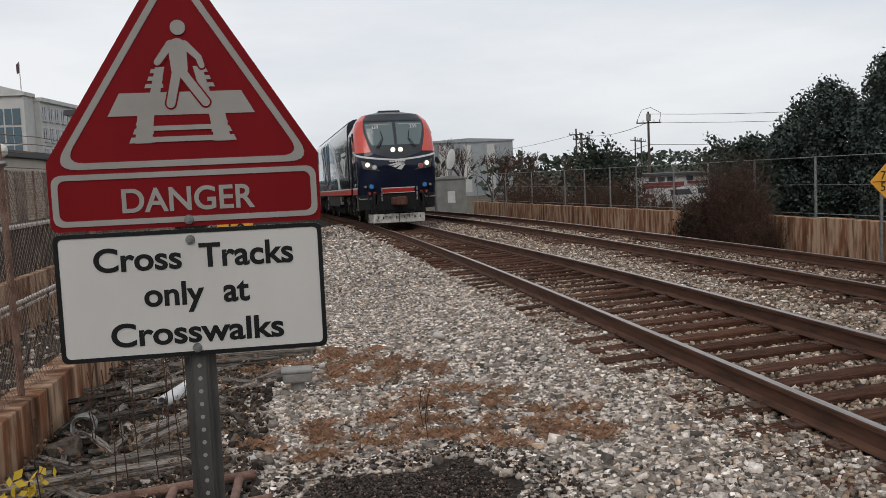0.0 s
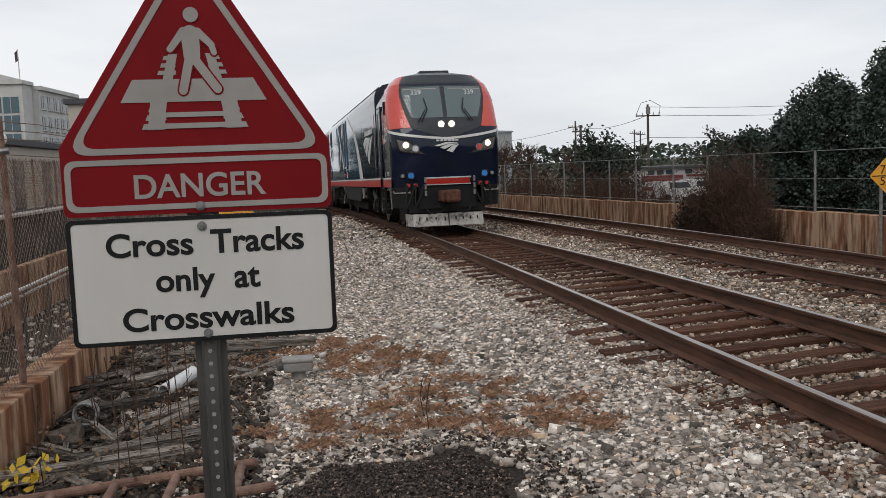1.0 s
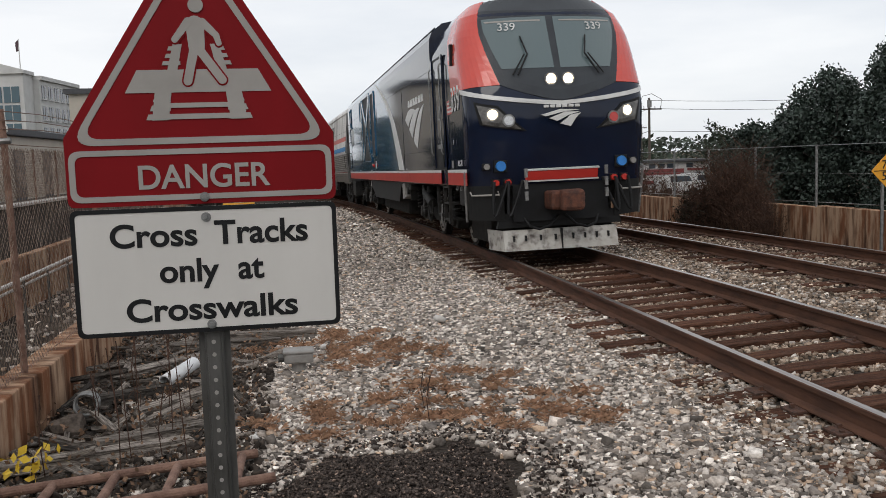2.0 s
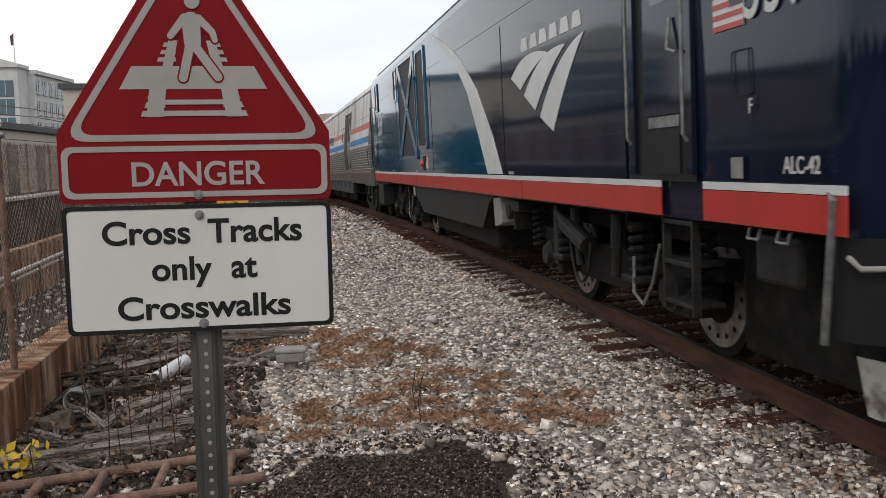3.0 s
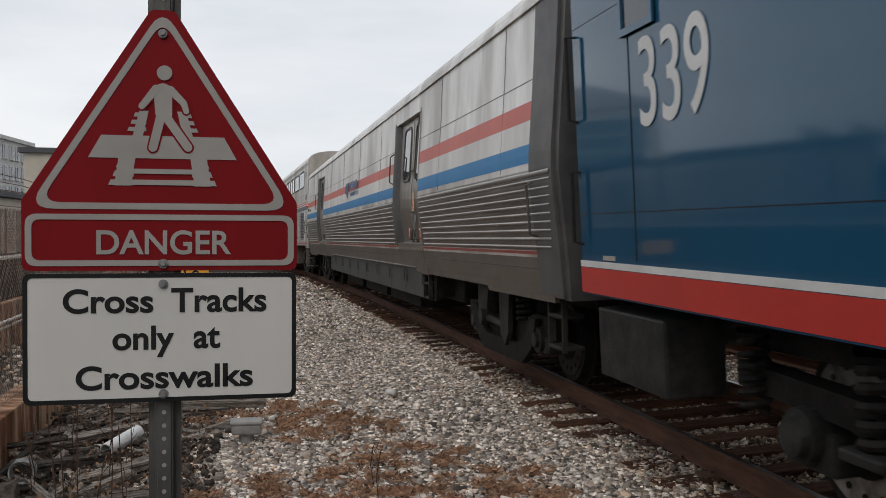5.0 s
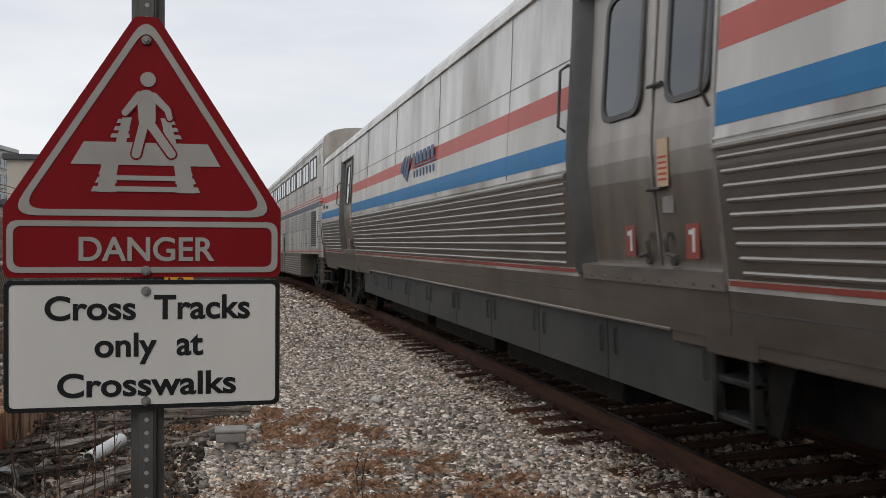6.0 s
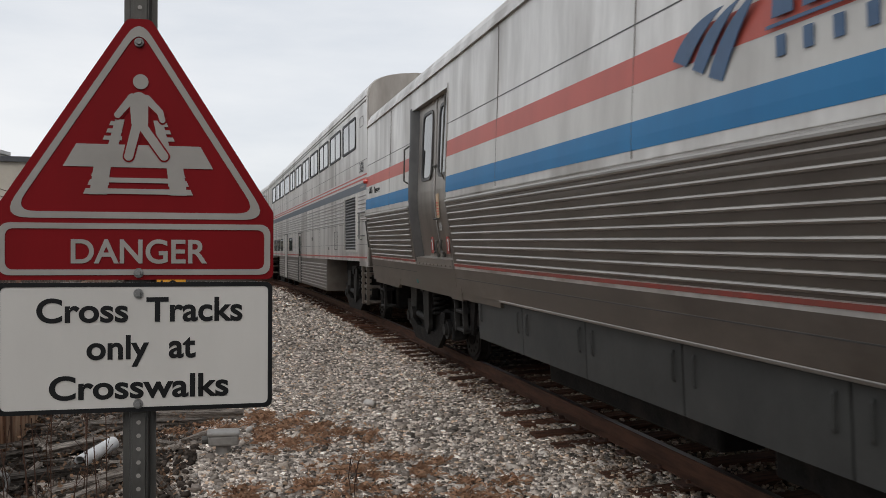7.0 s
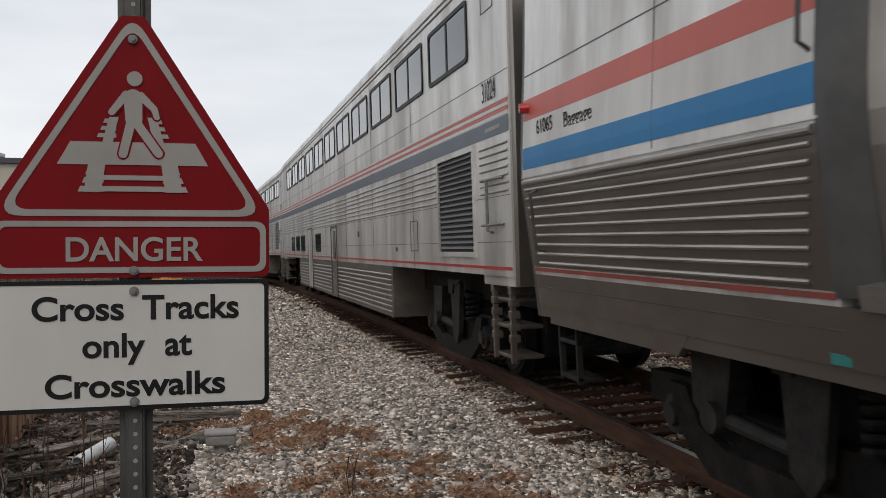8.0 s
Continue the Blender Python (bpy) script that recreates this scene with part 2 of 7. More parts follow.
    teal=mat("teal label", (0.03, 0.22, 0.2), 0.5),
    emblemblue=mat("slate blue emblem", (0.07, 0.14, 0.26), 0.45),
    shrub=mat("dark brownish shrub", (0.045, 0.036, 0.026), 0.8, colour2=(0.025, 0.020, 0.016), scale=3, island=0.5),
    galvrust=mat("rusting wire mesh", (0.36, 0.27, 0.21), 0.6, metal=0.4, colour2=(0.10, 0.062, 0.044), scale=3),
    pale=mat("pale galvanised edge", (0.52, 0.48, 0.44), 0.5, colour2=(0.36, 0.31, 0.27), scale=6),
    dirtconc=mat("dark dirty concrete", (0.095, 0.078, 0.066), 0.9, colour2=(0.055, 0.045, 0.038), scale=1.5, bump=0.3, bump_scale=10),
    litter=mat("dark crumbled debris", (0.085, 0.068, 0.056), 0.95, colour2=(0.03, 0.024, 0.02), scale=20, island=0.5),
    litterleaf=mat("dead brown leaves", (0.22, 0.13, 0.075), 0.9, colour2=(0.11, 0.062, 0.038), scale=9, island=0.45),
    palestone=mat("pale quartz stone", (0.66, 0.63, 0.60), 0.8, colour2=(0.5, 0.47, 0.44), scale=12, bump=0.3, bump_scale=40),
    flagcloth=mat("dark flag cloth", (0.10, 0.06, 0.07), 0.8),
    # Darker and browner than the upper steel: reflected ground put into the colour.
    fluted=mat("fluted stainless steel darkened for ground reflection", (0.215, 0.185, 0.158), 0.42, metal=0.75, colour2=(0.15, 0.127, 0.107), scale=3.0, stretch=(1, 0.4, 1), spots=(0.17, 0.148, 0.128), spot_scale=0.9),
    globe=mat("globe lamp glass", (0.75, 0.70, 0.62), 0.3),
)


for key, level in (("red", 0.12), ("navy", 0.3), ("blue", 0.42), ("dustystone", 0.2), ("roofgrey", 0.25), ("signgrey", 0.2), ("signwhite", 0.25), ("black", 0.2), ("stone", 0.25), ("ballast_bed", 0.1), ("sleeper", 0.12), ("under", 0.15), ("undergrey", 0.2),
                   ("millings", 0.2), ("soil", 0.1), ("leafdark", 0.25), ("leafmid", 0.2), ("shrub", 0.1), ("twig", 0.1), ("wood", 0.15), ("litter", 0.1), ("charcoal", 0.25), ("straw", 0.15), ("concrete", 0.15), ("dirtconc", 0.1), ("rail", 0.2)):
    M[key].node_tree.nodes["Principled BSDF"].inputs["Specular IOR Level"].default_value = level


# ---------------------------------------------------------------- mesh helpers
def obj(name, bm, material, parent=None, label="", smooth=False):
    me = bpy.data.meshes.new(name)
    bm.normal_update()
    bm.to_mesh(me)
    bm.free()
    for m in (material if isinstance(material, (list, tuple)) else [material]):
        me.materials.append(m)
    if smooth:
        me.shade_smooth()
    ob = new(name, me)
    if parent:
        ob.parent = parent
    if label:
        ob["label"] = label
    return ob


part = obj


def empty(name, m=None, label="", category="", group="", kind=""):
    ob = new(name)
    ob.empty_display_size = 0.2
    if m:
        ob.matrix_basis = m
    return tagged(ob, label, category, group, kind)


def raw(name, verts, faces, material, parent=None, smooth=False):
    me = bpy.data.meshes.new(name)
    me.from_pydata(verts, [], faces)
    me.materials.append(material)
    if smooth:
        me.shade_smooth()
    ob = new(name, me)
    if parent:
        ob.parent = parent
    return ob


def box(bm, x0, x1, y0, y1, z0, z1, bevel=0.0, m=None):
    mm = Matrix.Translation(((x0 + x1) / 2, (y0 + y1) / 2, (z0 + z1) / 2)) @ Matrix.Diagonal((x1 - x0, y1 - y0, z1 - z0, 1))
    r = bmesh.ops.create_cube(bm, size=1, matrix=(m @ mm) if m else mm)
    if bevel:
        edges = {e for v in r["verts"] for e in v.link_edges}
        bmesh.ops.bevel(bm, geom=list(edges), offset=bevel, segments=2, affect="EDGES", profile=0.5)
    return bm


def tube(bm, a, b, r0, r1=None, n=10, caps=True):
    a, b = Vector(a), Vector(b)
    r1 = r0 if r1 is None else r1
    q = (b - a).to_track_quat("Z", "Y").to_matrix().to_4x4()
    bmesh.ops.create_cone(bm, cap_ends=caps, segments=n, radius1=r0, radius2=r1, depth=(b - a).length, matrix=Matrix.Translation((a + b) / 2) @ q)
    return bm


def path_tube(bm, pts, r, n=6):
    """One unbroken tube along a line of points."""
    pts = [Vector(p) for p in pts]
    side = (pts[1] - pts[0]).orthogonal().normalized()
    rings = []
    for i, p in enumerate(pts):
        d = (pts[min(i + 1, len(pts) - 1)] - pts[max(i - 1, 0)]).normalized()
        side = (side - d * side.dot(d)).normalized()
        other = d.cross(side)
        rings.append([bm.verts.new(p + (side * math.cos(2 * math.pi * k / n) + other * math.sin(2 * math.pi * k / n)) * r) for k in range(n)])
    for r0, r1 in zip(rings, rings[1:]):
        for k in range(n):
            bm.faces.new((r0[k], r0[(k + 1) % n], r1[(k + 1) % n], r1[k]))
    bm.faces.new(rings[0][::-1])
    bm.faces.new(rings[-1])
    return bm


def prism(bm, poly, lo, hi, axis="x"):
    """A flat outline drawn out along an axis: (y, z) for x, (x, z) for y, (x, y) for z."""
    def at(p, d):
        return {"x": (d, p[0], p[1]), "y": (p[0], d, p[1]), "z": (p[0], p[1], d)}[axis]
    a, b = [bm.verts.new(at(p, lo)) for p in poly], [bm.verts.new(at(p, hi)) for p in poly]
    fs = [bm.faces.new(a), bm.faces.new(b)]
    for i in range(len(poly)):
        j = (i + 1) % len(poly)
        fs.append(bm.faces.new((a[i], a[j], b[j], b[i])))
    bmesh.ops.recalc_face_normals(bm, faces=fs)
    return bm


def frame_prism(bm, outer, inner, lo, hi, axis="y"):
    """A border between two outlines with as many corners, drawn out along an axis."""
    def at(p, d):
        return {"x": (d, p[0], p[1]), "y": (p[0], d, p[1]), "z": (p[0], p[1], d)}[axis]
    n, fs = len(outer), []
    o0, o1, i0, i1 = ([bm.verts.new(at(p, d)) for p in q] for q, d in ((outer, lo), (outer, hi), (inner, lo), (inner, hi)))
    for i in range(n):
        j = (i + 1) % n
        for q in ((o0[i], o0[j], i0[j], i0[i]), (o1[i], o1[j], i1[j], i1[i]), (o0[i], o0[j], o1[j], o1[i]), (i0[i], i0[j], i1[j], i1[i])):
            fs.append(bm.faces.new(q))
    bmesh.ops.recalc_face_normals(bm, faces=fs)
    return bm


def rounded(poly, r, n=5):
    """The outline with its corners rounded."""
    out = []
    for i, p in enumerate(poly):
        p, a, b = Vector(p), Vector(poly[i - 1]), Vector(poly[(i + 1) % len(poly)])
        da, db = (a - p).normalized(), (b - p).normalized()
        half = math.acos(max(-1, min(1, da.dot(db)))) / 2
        d = min(r / math.tan(half), (a - p).length * 0.45, (b - p).length * 0.45)
        p0, p1 = p + da * d, p + db * d
        for k in range(n + 1):
            t = k / n
            out.append(tuple(p0 * (1 - t) ** 2 + p * 2 * t * (1 - t) + p1 * t * t))
    return out


def rect(x0, x1, z0, z1):
    return [(x0, z0), (x1, z0), (x1, z1), (x0, z1)]


def text(name, body, size, material, m, parent=None, depth=0.001, align="CENTER", squeeze=1.0, fat=0.0):
    cu = bpy.data.curves.new(name, "FONT")
    cu.body, cu.size, cu.extrude, cu.align_x, cu.align_y, cu.offset = body, size, depth, align, "CENTER", fat
    tmp = new("tmp", cu)
    me = bpy.data.meshes.new_from_object(tmp.evaluated_get(bpy.context.evaluated_depsgraph_get()))
    bpy.data.objects.remove(tmp)
    me.transform(m @ Matrix.Diagonal((squeeze, 1, 1, 1)))
    me.materials.clear()
    me.materials.append(material)
    ob = new(name, me)
    if parent:
        ob.parent = parent
    return ob


# ---------------------------------------------------------------- the line of the tracks: a canted curve
CURVE, DIP, CANT = 0.00049, -0.00020, 0.0847
LEAN = math.asin(CANT / 1.505)


def bend(y):
    d = max(0.0, y - 4)
    return CURVE * d * d if d < 90 else CURVE * (8100 + 180 * (d - 90))


def dip(y):
    d = max(0.0, y - 4)
    return DIP * d * d if d < 45 else DIP * (2025 + 90 * 35 * (1 - math.exp(-(d - 45) / 35)))


def lean_at(y):
    """The cant runs out along the curve."""
    k = min(1.0, max(0.0, (y - 11) / 16))
    return LEAN * (1 - k * k * (3 - 2 * k))


def on_track(y, u, w, lean=None, x0=1.505 / 2, z0=None):
    """A point u across from the centre of a track and w above its rails."""
    if lean is None:
        lean = lean_at(y)
        z0 = 0.7525 * math.sin(lean)
    return Vector((x0 - bend(y) + u * math.cos(lean) - w * math.sin(lean), y, z0 + dip(y) + u * math.sin(lean) + w * math.cos(lean)))


SECOND = dict(lean=0.014, x0=4.30, z0=0.09)


# ---------------------------------------------------------------- ground
def lerp_table(x, table):
    for (a, za), (b, zb) in zip(table, table[1:]):
        if x <= b:
            t = max(0.0, (x - a) / (b - a))
            return za + (zb - za) * t
    return table[-1][1]


def ground_z(x, y):
    u = x + bend(y)
    base = lerp_table(u, [(-60, -0.6), (-14, -1.2), (-12, -1.75), (-6.3, -1.75), (-5.75, -1.2), (-5.6, -0.40), (-4.2, -0.40), (-2.4, -0.36), (-1.3, -0.32), (-0.75, -0.275), (-0.4, -0.232), (2.1, -0.142),
                          (3.0, -0.145), (5.9, -0.085), (6.6, -0.45), (8.4, -0.62), (9.2, -0.75), (18, -1.6), (45, -2.6), (80, -2.6)])
    far = max(0.0, 1 - math.hypot(x, y - 10) / 90)
    slack = CANT - 1.505 * math.sin(lean_at(y))
    base -= slack * lerp_table(u, [(0, 0), (1.6, 1), (2.2, 1), (3.0, 0)])
    return base + dip(y) * (1 if -6 < u < 10 else 0.6) + far * 0.03 * noise.noise((x * 0.9, y * 0.9, 0.3))


def ground():
    xs = [-1500, -500, -200, -90, -60, -40, -25, -18] + [round(-14 + 0.3 * i, 2) for i in range(82)] + [11.5, 13, 16, 20, 26, 34, 45, 60, 90, 200, 500, 1500]
    yl = [-1500, -300, -90, -40, -20, -10] + [-4 + 0.6 * i for i in range(60)] + [33 + 3 * i for i in range(30)] + [130, 160, 220, 400, 900, 2500]
    verts = [(x, y, ground_z(x, y) if abs(x) < 300 and abs(y) < 400 else -2.6) for y in yl for x in xs]
    n = len(xs)
    faces = [(j * n + i, j * n + i + 1, (j + 1) * n + i + 1, (j + 1) * n + i) for j in range(len(yl) - 1) for i in range(n - 1)]
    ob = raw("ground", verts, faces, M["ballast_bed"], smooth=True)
    ob.data.materials.append(M["soil"])
    for f in ob.data.polygons:
        c = f.center
        u = c.x + bend(c.y)
        if u < -12.5 or u > 8.8:
            f.material_index = 1
    tagged(ob, "crushed-stone railway ground darkened for gap shade, soil beyond the walls", "ground", kind="structure")


ground()

ICO = None


def ico():
    """A rough block with its corners knocked about: eight corners, twelve faces."""
    global ICO
    if ICO is None:
        v = np.array([(x, y, z) for z in (-1, 1) for y in (-1, 1) for x in (-1, 1)], float) * 0.78
        q = [(0, 2, 3, 1), (4, 5, 7, 6), (0, 1, 5, 4), (1, 3, 7, 5), (3, 2, 6, 7), (2, 0, 4, 6)]
        ICO = v, np.array([t for a, b, c, d in q for t in ((a, b, c), (a, c, d))])
    return ICO


def stones(name, places, sizes, material, seed, label):
    """Many loose stones in one mesh, each a dented little polyhedron."""
    rng = np.random.default_rng(seed)
    v0, f0 = ico()
    k, n = len(places), len(v0)
    dents = 1 + rng.uniform(-0.42, 0.38, (k, n, 3))
    sc = np.stack([rng.uniform(0.7, 1.35, k), rng.uniform(0.7, 1.2, k), rng.uniform(0.5, 0.9, k)], 1)[:, None, :]
    v = v0[None] * dents * sc * np.asarray(sizes)[:, None, None]
    a, b = rng.uniform(0, 2 * np.pi, k), rng.normal(0, 0.6, k)
    ca, sa, cb, sb = np.cos(a)[:, None], np.sin(a)[:, None], np.cos(b)[:, None], np.sin(b)[:, None]
    x, y, z = v[..., 0], v[..., 1], v[..., 2]
    y, z = y * cb - z * sb, y * sb + z * cb
    x, y = x * ca - y * sa, x * sa + y * ca
    v = np.stack([x, y, z], -1) + np.asarray(places)[:, None, :]
    f = (f0[None] + (np.arange(k) * n)[:, None, None]).reshape(-1, 3)
    me = bpy.data.meshes.new(name)
    me.vertices.add(k * n)
    me.vertices.foreach_set("co", v.reshape(-1).astype(np.float32))
    me.loops.add(len(f) * 3)
    me.loops.foreach_set("vertex_index", f.reshape(-1).astype(np.int32))
    me.polygons.add(len(f))
    me.polygons.foreach_set("loop_start", np.arange(0, len(f) * 3, 3, dtype=np.int32))
    me.update()
    me.validate()
    me.materials.append(material)
    return tagged(new(name, me), label, "gravel", kind="stuff")


def mound_h(x, y):
    d = ((x + 2.95) / 0.9) ** 2 + ((y - 6.6) / 1.0) ** 2
    d *= 1 + 0.55 * noise.noise((x * 1.9, y * 1.9, 3.0)) + 0.25 * noise.noise((x * 6, y * 6, 1.0))
    return 0.13 * max(0.0, 1 - d)


def gravel():
    rng = np.random.default_rng(4)
    places, sizes = [], []

    def strew(n, x0, x1, y0, y1, lo, hi, keep=None, sink=0.25, lift=0.0):
        for x, y, s in zip(rng.uniform(x0, x1, n), rng.uniform(y0, y1, n), rng.uniform(lo, hi, n)):
            if keep and not keep(x, y):
                continue
            places.append((x - bend(y), y, ground_z(x - bend(y), y) + s * sink + lift))
            sizes.append(s)

    def bare(x, y):
        if mound_h(x, y) > 0.02:
            return False
        thin = 0.7 if patch_at(x, y) else 1.0
        return rng.random() < thin

    strew(50000, -5.45, -0.5, 4.8, 10.5, 0.011, 0.027, bare)
    strew(42000, -5.45, -0.5, 10.5, 17, 0.012, 0.030, bare)
    strew(17000, -5.5, -0.5, 17, 28, 0.018, 0.038)
    strew(5200, -5.6, -0.4, 28, 46, 0.03, 0.06)
    strew(4200, -0.5, -0.05, 4.8, 20, 0.013, 0.028)
    strew(2500, 0.1, 5.8, 6, 25, 0.013, 0.028)
    strew(1500, 1.95, 3.05, 8, 20, 0.016, 0.03)
    strew(900, 1.9, 3.1, 20, 40, 0.022, 0.04)
    strew(1280, -12, -6.4, 11, 30, 0.03, 0.07)
    strew(420, -5.2, -0.7, 5.5, 12, 0.034, 0.052, bare, 0.35)
    stones("gravel", places, sizes, M["stone"], 9, "loose grey and white crushed-stone ballast beside the rails")
    places, sizes = [], []
    strew(15000, -0.75, 2.0, 5.5, 15, 0.011, 0.026)
    strew(9000, -0.75, 2.0, 15, 30, 0.016, 0.032)
    strew(2200, -0.75, 2.0, 30, 46, 0.025, 0.045)
    strew(6500, 1.9, 3.1, 8, 25, 0.014, 0.03)
    strew(3000, 1.9, 3.1, 25, 42, 0.02, 0.04)
    strew(8500, 2.95, 5.9, 8, 22, 0.014, 0.030)
    strew(5500, 2.95, 6.3, 22, 42, 0.022, 0.042)
    stones("track_ballast", places, sizes, M["dustystone"], 19, "brown dusty ballast between the sleepers")


def patch_at(x, y):
    for cx, cy, rx, ry in ((-3.0, 8.35, 1.0, 0.55), (-1.9, 8.2, 0.75, 0.6), (-2.7, 10.6, 0.7, 0.7), (-3.4, 11.6, 0.9, 0.6), (-1.35, 7.7, 0.3, 0.25), (-2.3, 9.2, 0.6, 0.4)):
        if ((x - cx) / rx) ** 2 + ((y - cy) / ry) ** 2 < 1 + 0.5 * noise.noise((x * 3, y * 3, 1.0)):
            return True
    return False


def dry_grass():
    rng = np.random.default_rng(11)
    verts, faces = [], []
    for x, y in zip(rng.uniform(-4.4, -0.9, 60000), rng.uniform(7.2, 12.4, 60000)):
        if not patch_at(x, y) or noise.noise((x * 4, y * 4, 4.0)) < rng.uniform(-0.1, 0.4):
            continue
        a, l, w = rng.uniform(0, 6.28), rng.uniform(0.03, 0.10), 0.0020
        z = ground_z(x, y) + rng.uniform(0.01, 0.05)
        rise = rng.uniform(-0.25, 0.5) * l
        dx, dy = math.cos(a), math.sin(a)
        i = len(verts)
        verts += [(x - dy * w, y + dx * w, z), (x + dy * w, y - dx * w, z), (x + dx * l * 0.6, y + dy * l * 0.6, z + rise + 0.012), (x + dx * l, y + dy * l, z + rise)]
        faces += [(i, i + 1, i + 2), (i + 1, i + 3, i + 2)]
    tagged(raw("dry_grass", verts, faces, M["straw"]), "matted dry orange-brown grass between the stones", "grass", kind="stuff")


def millings_heap():
    n, verts, faces = 60, [], []
    for j in range(n + 1):
        for i in range(n + 1):
            x, y = -4.2 + 2.3 * i / n, 5.5 + 2.4 * j / n
            verts.append((x, y, -0.42 + mound_h(x, y) * 1.1 + (0.012 * noise.noise((x * 14, y * 14, 0)) if mound_h(x, y) > 0 else -0.02)))
    faces = [(j * (n + 1) + i, j * (n + 1) + i + 1, (j + 1) * (n + 1) + i + 1, (j + 1) * (n + 1) + i) for j in range(n) for i in range(n)]
    tagged(raw("asphalt_heap", verts, faces, M["millings"], smooth=True), "low heap of dark asphalt millings on the ballast", "heap")
    rng = np.random.default_rng(5)
    pl, sz = [], []
    for x, y in zip(rng.uniform(-4.2, -1.9, 16000), rng.uniform(5.5, 7.9, 16000)):
        h = mound_h(x, y)
        if h > 0.015:
            pl.append((x, y, -0.407 + h * 1.1))
            sz.append(rng.uniform(0.004, 0.012))
    for a, d in zip(rng.uniform(0, 6.283, 1800), np.abs(rng.normal(0, 0.16, 1800))):
        x, y = -2.95, 6.6
        while mound_h(x, y) > 0.01:
            x, y = x + 0.02 * math.cos(a), y + 0.02 * math.sin(a)
        x, y = x + d * math.cos(a), y + d * math.sin(a)
        pl.append((x, y, ground_z(x, y) + 0.022))
        sz.append(rng.uniform(0.006, 0.016))
    stones("asphalt_grains", pl, sz, M["millings"], 6, "dark loose asphalt grains on the heap")


# ---------------------------------------------------------------- tracks
RAIL = [(-0.07, -0.172), (0.07, -0.172), (0.07, -0.162), (0.012, -0.14), (0.009, -0.05), (0.034, -0.036), (0.036, -0.006), (0.028, 0.0), (-0.028, 0.0), (-0.036, -0.006), (-0.034, -0.036), (-0.009, -0.05), (-0.012, -0.14), (-0.07, -0.162)]


def rail(name, u, track, parent):
    ys = [-60, -40, -20, -8, 0] + [4 + 2 * i for i in range(60)] + [130, 150, 180, 220, 280]
    k, verts, faces = len(RAIL), [], []
    for y in ys:
        verts += [on_track(y, u + a, b, **track) for a, b in RAIL]
    for j in range(len(ys) - 1):
        faces += [(j * k + i, j * k + (i + 1) % k, (j + 1) * k + (i + 1) % k, (j + 1) * k + i) for i in range(k)]
    ob = raw(name, verts, faces, M["rail"], parent)
    ob.data.materials.append(M["railtop"])
    for f in ob.data.polygons:
        if f.index % k == 7:
            f.material_index = 1
    return ob


def sleeper_mesh():
    bm = box(bmesh.new(), -1.3, 1.3, -0.115, 0.115, -0.36, -0.188, 0.012)
    me = bpy.data.meshes.new("sleeper")
    bm.to_mesh(me)
    bm.free()
    me.materials.append(M["sleeper"])
    return me


def railway(name, label, track, y0, y1):
    t = empty(name, None, label, "railway track", "railway tracks")
    rail("rail", -1.505 / 2, track, t)
    rail("rail", 1.505 / 2, track, t)
    me = sleeper_mesh()
    rng, bm = random.Random(3), bmesh.new()
    y = y0
    while y < y1:
        ob = new("sleeper", me)
        ob.parent = t
        ln = track.get("lean", lean_at(y))
        ob.matrix_basis = Matrix.Translation(on_track(y, rng.uniform(-0.06, 0.06), rng.uniform(-0.008, 0.008), **track)) @ Euler((0, -ln, rng.uniform(-0.02, 0.02) + 2 * CURVE * max(0, y - 4))).to_matrix().to_4x4()
        if y < 45:
            for s in (-1, 1):
                c = on_track(y, s * 1.505 / 2, 0, **track)
                r = Matrix.Translation(c) @ Euler((0, -ln, 0)).to_matrix().to_4x4()
                box(bm, -0.17, 0.17, -0.09, 0.09, -0.188, -0.171, m=r)
                for px in (-0.12, -0.085, 0.085, 0.12):
                    if rng.random() < 0.8:
                        py = rng.uniform(-0.07, 0.07)
                        box(bm, px - 0.014, px + 0.014, py - 0.012, py + 0.012, -0.175, rng.uniform(-0.158, -0.13), m=r)
        y += 0.53
    tagged(part("tie_plate", bm, M["plate"], t), kind="stuff")
    return t


railway("railway_track", "rusty steel railway track on dark timber sleepers in ballast", {}, -12, 120)
railway("railway_track", "second rusty railway track beyond the first, shiny-topped rails", SECOND, 2, 120)


# ---------------------------------------------------------------- the warning sign on its post
SX, SY = -3.74, 3.65
FACE = Matrix.Translation((SX, SY, 0)) @ Euler((0, 0, radians(0))).to_matrix().to_4x4()


